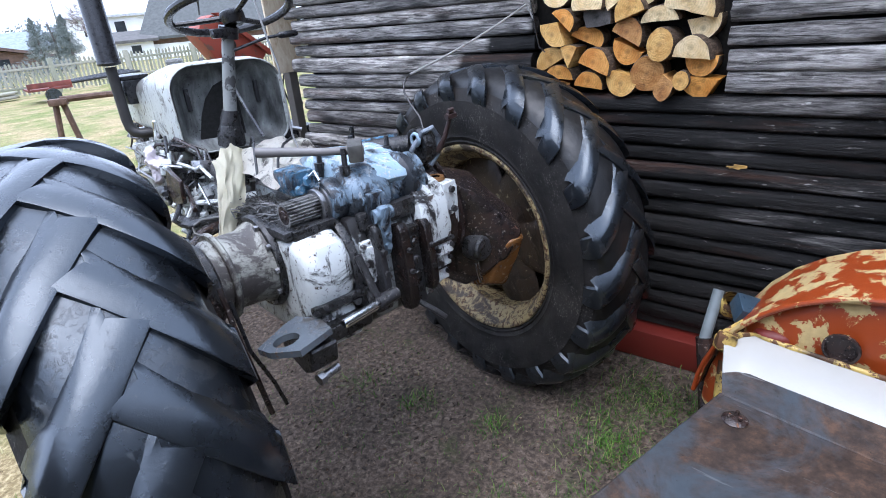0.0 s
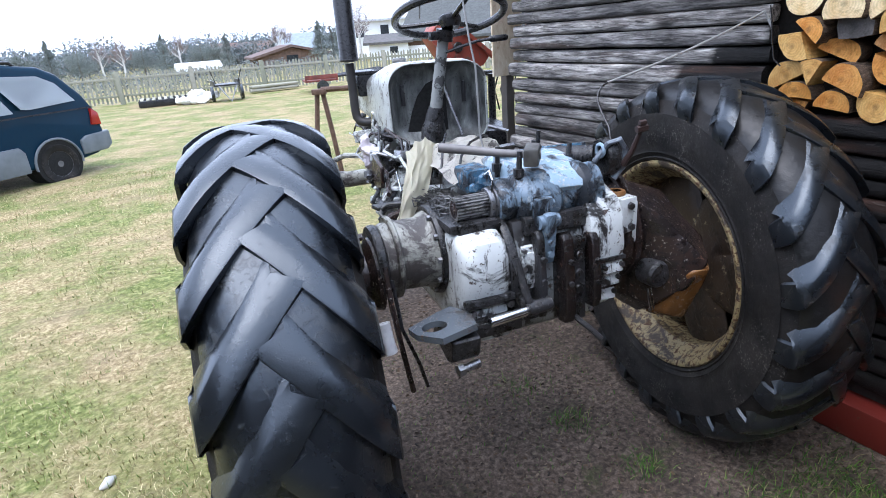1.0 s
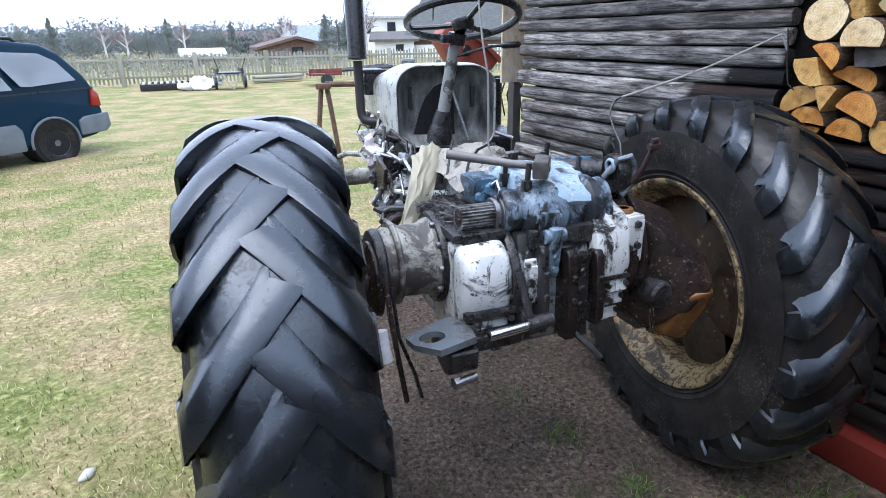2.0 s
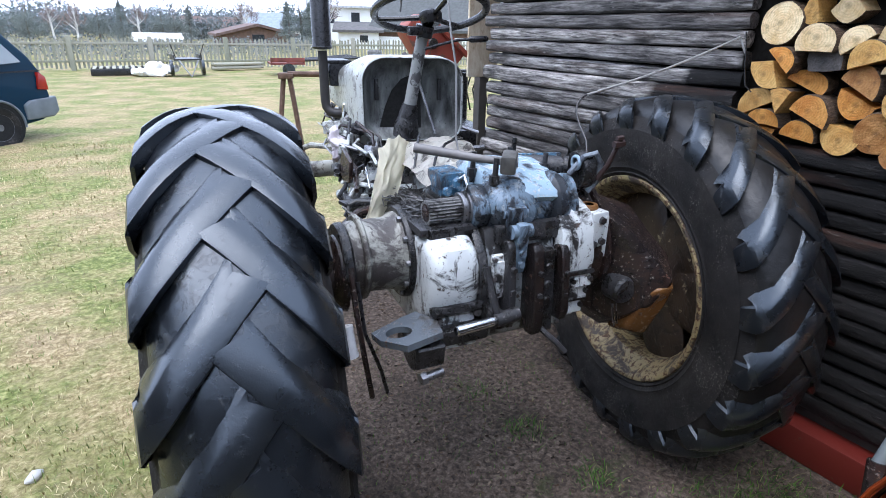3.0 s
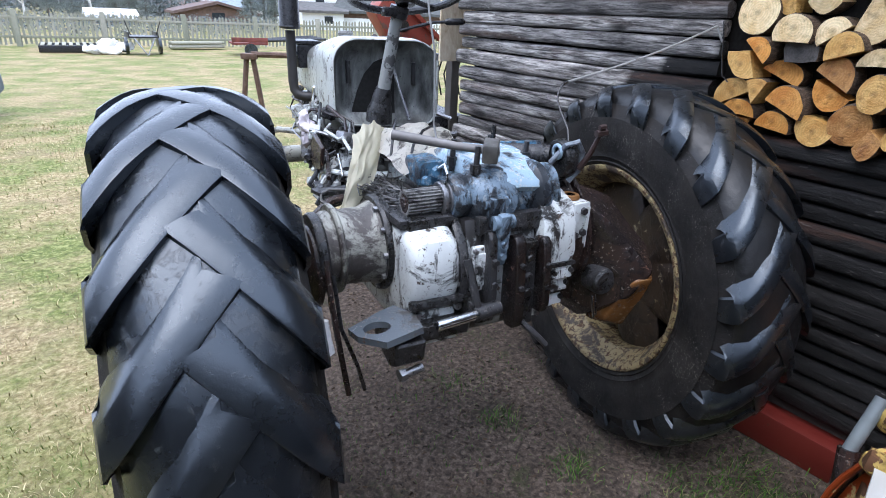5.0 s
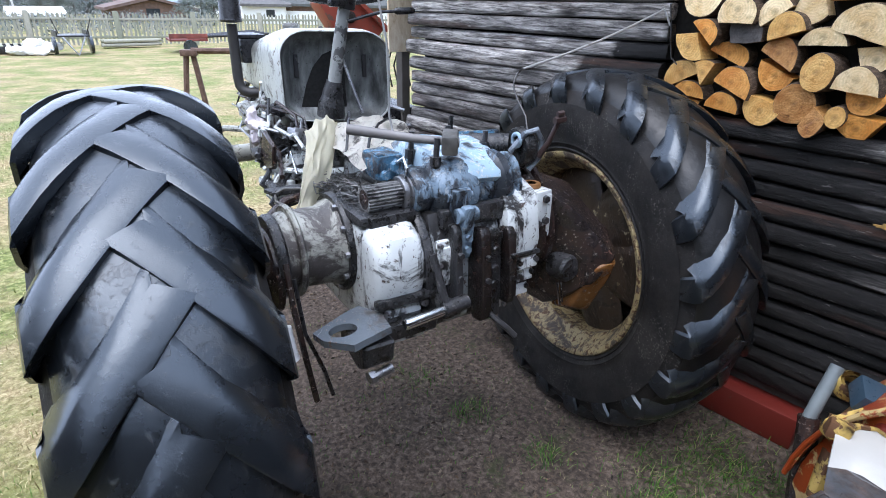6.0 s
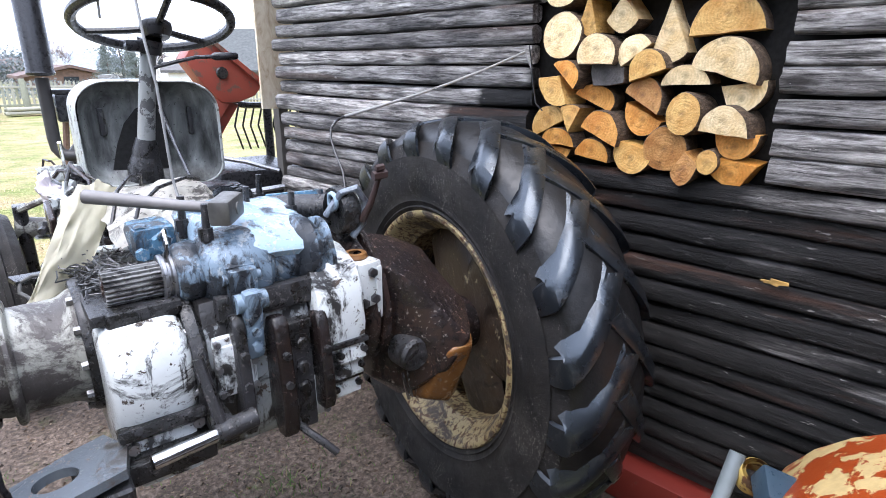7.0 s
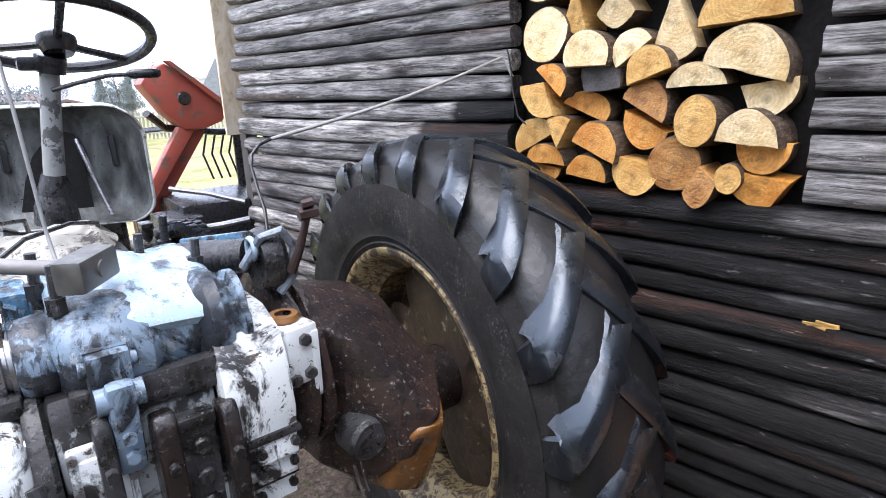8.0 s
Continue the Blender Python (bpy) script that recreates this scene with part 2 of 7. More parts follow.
DASH = worn("streaked_grey_bulkhead", (0.022, 0.022, 0.024), (0.10, 0.10, 0.098), (0.006, 0.006, 0.006), 0.58, 9, 0.4, 0, 0.5)
HOOD = greasy("white_bonnet_paint", (0.50, 0.525, 0.51), (0.07, 0.069, 0.065), 0.52, 0.58, 6, 0.28, (0.24, 0.22, 0.19), 0.4)
RED = worn("faded_red_paint", (0.34, 0.065, 0.04), (0.22, 0.11, 0.08), (0.12, 0.04, 0.03), 0.56, 12, 0.5, 0, 0.6)
BEAM_RED = worn("red_beam_paint", (0.16, 0.018, 0.011), (0.16, 0.05, 0.03), (0.09, 0.025, 0.02), 0.6, 9, 0.5, 0, 0.6)


# ---- building helpers ----
def link(name, bm, material, smooth=35):
    me = bpy.data.meshes.new(name)
    bm.to_mesh(me)
    bm.free()
    for mt in material if isinstance(material, (list, tuple)) else [material]:
        me.materials.append(mt)
    if smooth:
        me.polygons.foreach_set("use_smooth", [True] * len(me.polygons))
        me.set_sharp_from_angle(angle=radians(smooth))
    return new(name, me)


def part(name, bm, material, parent, label="", smooth=35, m=None):
    """One mesh object under a thing or under one of its parts."""
    ob = link(name, bm, material, smooth)
    ob.parent = parent
    if m is not None:
        ob.matrix_basis = m
    return tagged(ob, label)


def thing(name, label, category, m=None, group="", kind=""):
    ob = new(name)
    ob.empty_display_size = 0.1
    if m is not None:
        ob.matrix_basis = m
    return tagged(ob, label, category, group, kind)


def solo(name, bm, material, label, category="", m=None, group="", kind="", smooth=35):
    ob = link(name, bm, material, smooth)
    if m is not None:
        ob.matrix_basis = m
    return tagged(ob, label, category, group, kind)


def fresh():
    return bmesh.new()


def box(bm, at, size, m=None, bevel=0.0, seg=2):
    made = bmesh.ops.create_cube(bm, size=1.0)["verts"]
    bmesh.ops.scale(bm, vec=size, verts=made)
    if bevel:
        edges = list({e for v in made for e in v.link_edges})
        out = bmesh.ops.bevel(bm, geom=edges, offset=min(bevel, 0.45 * min(size)), segments=seg, affect="EDGES", profile=0.6)
        made = list({v for f in out["faces"] for v in f.verts} | {v for v in made if v.is_valid})
    if m is not None:
        bmesh.ops.transform(bm, matrix=m, verts=made)
    bmesh.ops.translate(bm, vec=at, verts=made)
    return made


def rod(bm, a, b, r, r2=None, seg=14, caps=True):
    """A cylinder or cone from a to b."""
    a, b = Vector(a), Vector(b)
    d = b - a
    m = Matrix.Translation((a + b) / 2) @ d.to_track_quat("Z", "Y").to_matrix().to_4x4()
    return bmesh.ops.create_cone(bm, cap_ends=caps, segments=seg, radius1=r, radius2=r if r2 is None else r2, depth=d.length, matrix=m)["verts"]


def tube(bm, pts, r, seg=8, closed=False):
    """A round bar along a line of points; r may be one radius or one for each point."""
    pts = [Vector(p) for p in pts]
    n = len(pts)
    rs = r if isinstance(r, (list, tuple)) else [r] * n
    rings, up = [], None
    for i, p in enumerate(pts):
        a = pts[(i - 1) % n] if closed else pts[max(0, i - 1)]
        b = pts[(i + 1) % n] if closed else pts[min(n - 1, i + 1)]
        d = (b - a).normalized()
        if up is None:
            up = d.orthogonal().normalized()
        up = (up - d * up.dot(d)).normalized()
        side = d.cross(up)
        rings.append([bm.verts.new(p + rs[i] * (math.cos(q) * up + math.sin(q) * side)) for q in (2 * math.pi * k / seg for k in range(seg))])
    for i in range(n if closed else n - 1):
        A, B = rings[i], rings[(i + 1) % n]
        for k in range(seg):
            bm.faces.new((A[k], A[(k + 1) % seg], B[(k + 1) % seg], B[k]))
    if not closed:
        bm.faces.new(rings[0][::-1])
        bm.faces.new(rings[-1])


def arc(c, r, a0, a1, n, plane="xz"):
    out = []
    for k in range(n + 1):
        q = radians(a0 + (a1 - a0) * k / n)
        u, v = r * math.cos(q), r * math.sin(q)
        out.append(Vector(c) + (Vector((u, 0, v)) if plane == "xz" else Vector((0, u, v)) if plane == "yz" else Vector((u, v, 0))))
    return out


def lathe(bm, profile, seg=48, axis="x", at=(0, 0, 0)):
    """Turns a line of (along, radius) round an axis."""
    rings = []
    for a, r in profile:
        ring = []
        for k in range(seg):
            q = 2 * math.pi * k / seg
            u, v = r * math.cos(q), r * math.sin(q)
            p = (a, u, v) if axis == "x" else (u, a, v) if axis == "y" else (u, v, a)
            ring.append(bm.verts.new(Vector(p) + Vector(at)))
        rings.append(ring)
    for A, B in zip(rings, rings[1:]):
        for k in range(seg):
            bm.faces.new((A[k], A[(k + 1) % seg], B[(k + 1) % seg], B[k]))
    bmesh.ops.recalc_face_normals(bm, faces=bm.faces)
    return rings


def prism(bm, outline, a, b, axis="x"):
    """A plate: an outline in the two other axes, from a to b along the axis."""
    def at(p, s):
        u, v = p
        return (s, u, v) if axis == "x" else (u, s, v) if axis == "y" else (u, v, s)
    A = [bm.verts.new(at(p, a)) for p in outline]
    B = [bm.verts.new(at(p, b)) for p in outline]
    n = len(outline)
    faces = [bm.faces.new(A), bm.faces.new(B)] + [bm.faces.new((A[k], A[(k + 1) % n], B[(k + 1) % n], B[k])) for k in range(n)]
    bmesh.ops.recalc_face_normals(bm, faces=faces)
    return A + B


def round_edges(bm, w, seg=2, angle=30):
    edges = [e for e in bm.edges if len(e.link_faces) == 2 and e.calc_face_angle(0) > radians(angle)]
    bmesh.ops.bevel(bm, geom=edges, offset=w, segments=seg, affect="EDGES", profile=0.6, clamp_overlap=True)


def fold_noise(p):
    return 0.5 - abs(noise.noise(p)) * 1.6


def roughen(bm, amount, scale, seed=0.0):
    off = Vector((seed * 3.1, seed * 7.7, seed * 1.3))
    bm.normal_update()
    for v in bm.verts:
        v.co += v.normal * amount * noise.noise(v.co * scale + off)


# ---- ground ----
BARN_X, BARN_TURN = 1.108, 7.2  # the wall's distance from the origin, and its turn from the y axis
WALL = pose(0, 0, 0, 0, 0, BARN_TURN) @ pose(BARN_X, 0, 0)  # local: x out of the yard, y along the wall, z up
TRACTOR = pose(0.10, 0.10, 0, 0, 0, -2.0)


def ground_z(x, y):
    """The yard's height: soft hollows, a slow fall to the lawn, a low bank of soil along the wall."""
    d = math.hypot(x, y)
    p = Vector((x, y, 0))
    out = BARN_X - (math.cos(radians(BARN_TURN)) * x + math.sin(radians(BARN_TURN)) * y)
    z = 0.055 * max(0.0, min(1.0, 1 - (out - 0.08) / 0.30)) ** 1.5 if -3.5 < y < 2 and out > -1 else 0.0
    if d > 1.2:
        z += (0.018 * noise.noise(p * 0.9) + 0.03 * noise.noise(p * 0.23)) * min(1, (d - 1.2) / 2) - 0.1 * min(1, max(0, (d - 2) / 12))
    return z


def ground_material():
    m = Mat("yard_ground", 0.85, 0, 0.3)
    xyz = m.node("ShaderNodeSeparateXYZ", Vector=m.co)
    x, y = xyz.outputs[0], xyz.outputs[1]
    wob = m.math("MULTIPLY", m.math("SUBTRACT", m.noise(1.7, 6, 0.6), 0.5), 1.3)
    lawn = m.math("SUBTRACT", m.math("MULTIPLY", m.math("ADD", x, 0.55), -2.2), wob)
    far = m.math("MULTIPLY", m.math("SUBTRACT", y, 1.9), 1.6)
    mask = m.ramp(m.math("MAXIMUM", lawn, m.math("SUBTRACT", far, wob)), (0.0, 0.0), (0.55, 1.0))
    grain = m.noise(48, 10, 0.72, distortion=0.4)
    straw = m.ramp(m.noise(34, 9, 0.78, distortion=0.3), (0.32, (0.085, 0.058, 0.026)), (0.47, (0.24, 0.18, 0.085)), (0.62, (0.52, 0.42, 0.24)))
    green = m.ramp(m.noise(30, 8, 0.75), (0.32, (0.045, 0.052, 0.012)), (0.5, (0.13, 0.155, 0.036)), (0.64, (0.33, 0.33, 0.13)))
    patch = m.ramp(m.noise(1.3, 7, 0.68), (0.42, 0.0), (0.58, 1.0))
    grass = m.mix(patch, straw, green)
    bare = m.ramp(m.noise(0.9, 6, 0.66, m.stretched(1, 1.6, 1)), (0.54, 0.0), (0.66, 0.6))
    grass = m.mix(bare, grass, m.ramp(grain, (0.36, (0.11, 0.08, 0.045)), (0.62, (0.34, 0.26, 0.15))))
    soil = m.ramp(grain, (0.34, (0.028, 0.021, 0.017)), (0.5, (0.118, 0.088, 0.068)), (0.68, (0.29, 0.225, 0.175)))
    damp = m.ramp(m.noise(2.6, 5), (0.4, 0.0), (0.62, 1.0))
    soil = m.mix(damp, soil, m.mix(0.5, soil, (0.02, 0.016, 0.013)))
    moss = m.ramp(m.noise(5.5, 7, 0.66), (0.58, 0.0), (0.68, 1.0))
    soil = m.mix(m.math("MULTIPLY", moss, 0.5), soil, (0.055, 0.075, 0.02))
    m.color(m.mix(mask, soil, grass))
    m.bump(m.noise(18, 8, 0.65), 0.7, 0.03)
    return m.bump(grain, 0.45, 0.008).m


GROUND = ground_material()
bm = fresh()
xs = [-900, -300, -120, -60, -34] + [-24 + 1.5 * k for k in range(13)] + [-5 + 0.125 * k for k in range(57)] + [3, 5, 9, 16, 30, 60, 120, 300, 900]
ys = [-900, -300, -100, -30, -10, -5] + [-3 + 0.125 * k for k in range(65)] + [6 + 1.5 * k for k in range(15)] + [34, 50, 80, 120, 300, 900]
grid = [[bm.verts.new((gx, gy, 0.0)) for gx in xs] for gy in ys]
for gv in (v for row in grid for v in row):
    gv.co.z = ground_z(gv.co.x, gv.co.y)
for a, b in zip(grid, grid[1:]):
    for k in range(len(xs) - 1):
        bm.faces.new((a[k], a[k + 1], b[k + 1], b[k]))
solo("ground", bm, GROUND, "dry yellow-green lawn and bare dark soil of a farmyard", "ground", kind="structure", smooth=60)

# ---- tractor wheels ----
def carcass(bm, R, width, rim):
    """The tyre without its lugs, round the x axis; the dusty sidewalls take the second material."""
    w = width / 2
    prof = [(-w * 0.62, rim - 0.012), (-w * 0.84, rim + 0.006), (-w * 0.89, rim + 0.014), (-w * 0.91, rim + 0.018), (-w * 0.885, rim + 0.022), (-w * 0.925, rim + 0.034), (-w * 0.945, rim + 0.037), (-w * 0.935, rim + 0.041), (-w * 0.975, rim + 0.06), (-w * 1.02, rim + 0.11), (-w * 1.02, (rim + R) / 2 + 0.03),
            (-w * 0.99, R - 0.115), (-w * 0.88, R - 0.068), (-w * 0.72, R - 0.037), (-w * 0.4, R - 0.015), (0, R - 0.0075)]
    prof = prof + [(-a, r) for a, r in prof[-2::-1]]
    lathe(bm, prof, 96)
    for f in bm.faces:
        c = f.calc_center_median()
        f.material_index = 1 if math.hypot(c.y, c.z) < R - 0.08 else 0


def lug(R, width, side, seed, fat):
    """One worn chevron lug that starts at the crown and runs down over the shoulder: a sharp wall below, a soft slope above."""
    w, n = width / 2, 9
    bm = fresh()
    rows = []
    for i in range(n + 1):
        f = i / n
        half = (fat - 0.005 * f + 0.002 * noise.noise(Vector((f * 3, seed, 0)))) / R
        deep = 0.0075 + 0.036 * f
        row = []
        for q, dr in ((-1.04, -deep), (-1.0, -0.005), (-0.97, -0.001), (-0.85, 0.0), (0.0, 0.001), (0.7, -0.0005), (1.0, -0.004), (1.35, -0.35 * deep), (1.8, -0.75 * deep), (2.15, -1.1 * deep)):
            s = f + 0.15 * max(-1.0, min(1.0, q)) * (1 - f) ** 2  # the inner end is cut along the lugs of the other row
            x = side * (-0.15 * w + s * 1.14 * w)
            top = R - 0.040 * (abs(x) / w) ** 3.4 - 0.002 * (1 + noise.noise(Vector((f * 4, seed, 5))))
            a, r = -0.322 * s - 0.012 + q * half, top + dr
            row.append(bm.verts.new((x, -r * math.cos(a), r * math.sin(a))))
        rows.append(row)
    for x, r, a0, k in ((1.03, R - 0.058, -0.342, 1.0), (1.04, R - 0.092, -0.350, 0.97), (1.0, R - 0.118, -0.354, 0.9)):
        rows.append([bm.verts.new((side * w * (x - (0.05 if j in (0, 9) else 0.0)), -r * math.cos(a0 + q * k * half), r * math.sin(a0 + q * k * half))) for j, q in enumerate((-1.04, -1.0, -0.97, -0.85, 0.0, 0.7, 1.0, 1.2, 1.5, 1.75))])
    for A, B in zip(rows, rows[1:]):
        for j in range(9):
            bm.faces.new((A[j], A[j + 1], B[j + 1], B[j]))
    tip = [bm.verts.new(v.co + Vector((-side * 0.006, 0, 0)) - 0.035 * Vector((0, v.co.y, v.co.z)).normalized()) for v in rows[0]]
    for j in range(9):
        bm.faces.new((tip[j], tip[j + 1], rows[0][j + 1], rows[0][j]))
    bmesh.ops.recalc_face_normals(bm, faces=bm.faces)
    m = rows[4][4]
    if m.normal.dot(Vector((0, m.co.y, m.co.z))) < 0:
        bmesh.ops.reverse_faces(bm, faces=bm.faces)
    return bm


def tread(parent, R, width, lugs, tread_mat, fat):
    """Lugs in two rows, half a step apart; four worn shapes a side share their meshes."""
    step = 2 * math.pi / lugs
    for side in (-1, 1):
        shapes = []
        for k in range(lugs):
            turn = math.degrees((k + (0.5 if side > 0 else 0.0)) * step)
            m = pose(0, 0, 0, -turn)
            if k < 4:
                shapes.append(part("lug", lug(R, width, side, k + 7 * side, fat), tread_mat, parent, "", 24, m))
            else:
                ob = new("lug", shapes[(k * 3) % 4].data)
                ob.parent, ob.matrix_basis = parent, m
                tagged(ob, "")


WHEEL_R, WHEEL_W, RIM_R = 0.660, 0.308, 0.36
WHEEL_Z = 0.642  # the tyres have sunk a little into the soil
tractor = thing("tractor", "old stripped white and blue tractor with missing mudguards and seat", "tractor", TRACTOR)


def bolt(bm, at, axis, r=0.009, h=0.008):
    """A hexagon head that stands on a face."""
    a = Vector(at)
    rod(bm, a - Vector(axis) * 0.004, a + Vector(axis) * h, r, r * 0.94, 6)


def bolts(name, spots, axis, parent, r=0.009, material=None):
    for p in spots:
        bm = fresh()
        bolt(bm, p, axis, r)
        part(name, bm, material or STEEL, parent)


def wheel(cx, cy, cz, turn, s, spin, disc_turn, radius, width, rim_r, tread_mat, groove_mat, fat):
    """A rear wheel; s: the side of it that looks at the gearbox."""
    bm = fresh()
    carcass(bm, radius, width, rim_r)
    m = pose(cx, cy, cz, 0, 0, turn)
    tyre = part("rear_tyre", bm, [groove_mat, SIDEWALL], tractor, "worn black rear tyre with chevron lugs", 40, m @ pose(0, 0, 0, spin))
    tread(tyre, radius, width, 21, tread_mat, fat)
    bm = fresh()
    lathe(bm, [(s * 0.112, rim_r + 0.012), (s * 0.13, rim_r + 0.004), (s * 0.13, rim_r - 0.004), (s * 0.124, rim_r - 0.014), (s * 0.10, rim_r - 0.026), (s * 0.07, rim_r - 0.044), (s * 0.05, rim_r - 0.06),
               (-s * 0.05, rim_r - 0.055), (-s * 0.09, rim_r - 0.03), (-s * 0.13, rim_r - 0.01), (-s * 0.13, rim_r + 0.004)], 64)
    rim = part("rear_rim", bm, RIM, tractor, "rusty cream-painted rear rim", 40, m)
    bm = fresh()  # pressed disc with cut-outs between its spokes
    n, hole, deep = 6, 0.085, -s * 0.004
    for k in range(n):
        a0 = 2 * math.pi * k / n
        rows = []
        for i in range(25):
            a = a0 + (i / 24 - 0.5) * 2 * math.pi / n
            cut = 0.5 + 0.5 * math.cos((i / 24 - 0.5) * 2 * math.pi)
            ro = rim_r - 0.052 - 0.095 * cut ** 4
            rows.append([bm.verts.new((deep - s * 0.02 * f + s * 0.012 * math.sin(f * 3), math.cos(a) * (hole + (ro - hole) * f), math.sin(a) * (hole + (ro - hole) * f))) for f in (0, 0.3, 0.6, 0.85, 1.0)])
        for A, B in zip(rows, rows[1:]):
            for j in range(4):
                bm.faces.new((A[j], A[j + 1], B[j + 1], B[j]))
    bmesh.ops.remove_doubles(bm, verts=bm.verts, dist=0.0005)
    bmesh.ops.solidify(bm, geom=bm.faces[:], thickness=0.012)
    bmesh.ops.recalc_face_normals(bm, faces=bm.faces)
    part("wheel_disc", bm, DISC, rim, "", 40, pose(0, 0, 0, disc_turn))
    return rim


wheel(-0.72, -0.065, WHEEL_Z, -3, 1, 5.9, 20, WHEEL_R, WHEEL_W, RIM_R, RUBBER, RUBBER, 0.046)
wheel(0.712, 0.062, 0.626, -4, -1, 2.8, -24, 0.645, 0.29, 0.368, DUSTY, GROOVE, 0.036)

# -- left half axle and its flanges
bm = fresh()
lathe(bm, [(-0.62, 0.06), (-0.50, 0.065), (-0.485, 0.10), (-0.47, 0.105)], 28, at=(0, -0.02, 0.86))
part("wheel_hub", bm, RUST, tractor, "rusty wheel hub")
bm = fresh()
lathe(bm, [(-0.478, 0.0), (-0.478, 0.100), (-0.472, 0.104), (-0.458, 0.104), (-0.452, 0.098), (-0.452, 0.09)], 36, at=(0, -0.02, 0.89))
part("brake_flange", bm, GREASE, tractor, "dark greasy round brake flange")
bm = fresh()
lathe(bm, [(-0.455, 0.088), (-0.44, 0.094), (-0.40, 0.097), (-0.345, 0.099), (-0.335, 0.101), (-0.322, 0.108), (-0.316, 0.11), (-0.316, 0.09)], 32, at=(0, -0.02, 0.898))
roughen(bm, 0.004, 22, 1)
part("axle_housing", bm, AXLE, tractor, "dirty beige axle housing stained with grease")
bm = fresh()
lathe(bm, [(-0.316, 0.09), (-0.316, 0.122), (-0.310, 0.126), (-0.300, 0.126), (-0.296, 0.12), (-0.296, 0.08)], 32, at=(0, -0.02, 0.898))
ring = part("housing_flange", bm, GREASE, tractor)
rim_edge = fresh()
lathe(rim_edge, [(-0.428, 0.092), (-0.428, 0.110), (-0.424, 0.114), (-0.418, 0.114), (-0.414, 0.109), (-0.412, 0.092)], 36, at=(0, -0.02, 0.898))
part("housing_rim", rim_edge, AXLE, tractor, "beige rim of the axle housing")
bolts("bolt", [(-0.318, -0.02 - 0.113 * math.cos(radians(a)), 0.898 + 0.113 * math.sin(radians(a))) for a in range(-60, 100, 32)], (-1, 0, 0), ring, 0.008)

# -- white differential casing
bm = fresh()
prism(bm, [(0.22, 0.70), (-0.16, 0.70), (-0.205, 0.74), (-0.235, 0.80), (-0.255, 0.86), (-0.252, 0.925), (-0.232, 0.966), (-0.19, 0.988), (0.22, 0.99)], -0.302, -0.168)
round_edges(bm, 0.042, 5, 40)
roughen(bm, 0.004, 18, 2)
casing = part("differential_casing", bm, CAST_WHITE, tractor, "white differential casing with flaked paint")
bm = fresh()  # dark seam under the rounded upper half
box(bm, (-0.235, -0.246, 0.818), (0.138, 0.03, 0.022), pose(0, 0, 0, -12), 0.006)
part("casing_seam", bm, GREASE, casing)
bm = fresh()
box(bm, (-0.232, -0.235, 0.75), (0.105, 0.03, 0.085), pose(0, 0, 0, -18), 0.012)
part("cover_plate", bm, CAST_WHITE, casing)
bm = fresh()
box(bm, (-0.235, 0.0, 0.998), (0.142, 0.36, 0.022), bevel=0.006)
box(bm, (-0.225, -0.165, 0.995), (0.12, 0.05, 0.03), bevel=0.01)
roughen(bm, 0.004, 24, 3)
part("top_plate", bm, GREASE, casing, "black greasy plate over the casing")
bolts("bolt", [(-0.285, -0.252, 0.792), (-0.18, -0.25, 0.80), (-0.265, -0.247, 0.735), (-0.205, -0.247, 0.728)], (0, -1, 0), casing, 0.011)
bm = fresh()
lathe(bm, [(-0.172, 0.0), (-0.172, 0.152), (-0.166, 0.156), (-0.152, 0.156), (-0.146, 0.15), (-0.146, 0.0)], 36, at=(0, -0.095, 0.865))
ring = part("joint_flange", bm, GREASE, tractor, "greasy bolted joint of the gearbox")
bolts("bolt", [(-0.174, -0.095 - 0.142 * math.cos(radians(a)), 0.865 + 0.142 * math.sin(radians(a))) for a in range(-50, 60, 22)], (-1, 0, 0), ring, 0.008)

# -- middle casing
bm = fresh()
prism(bm, [(0.3, 0.66), (-0.16, 0.66), (-0.215, 0.70), (-0.23, 0.80), (-0.225, 0.93), (-0.2, 1.0), (0.3, 1.02)], -0.146, 0.058)
round_edges(bm, 0.014, 2)
roughen(bm, 0.004, 20, 3)
middle = part("gearbox_casing", bm, greasy("grease_covered_white_casting", (0.36, 0.385, 0.39), BLACK, 0.46, 0.56, 9, 0.22), tractor, "white gearbox casing under black grease")
for px, pz, w, h in ((-0.10, 0.88, 0.075, 0.12), (0.05, 0.77, 0.05, 0.12)):
    bm = fresh()
    box(bm, (px, -0.232, pz), (w, 0.016, h), bevel=0.006)
    box(bm, (px, -0.238, pz), (w * 0.72, 0.016, h * 0.74), bevel=0.006)
    plate = part("inspection_cover", bm, CAST_WHITE, middle, "white inspection cover smeared with grease")
    bolts("bolt", [(px + a * w * 0.42, -0.24, pz + b * h * 0.42) for a in (-1, 1) for b in (-1, 0, 1)], (0, -1, 0), middle, 0.007)
bm = fresh()
box(bm, (-0.02, -0.215, 0.985), (0.2, 0.03, 0.05), bevel=0.01)
part("casing_rib", bm, GREASE, middle)

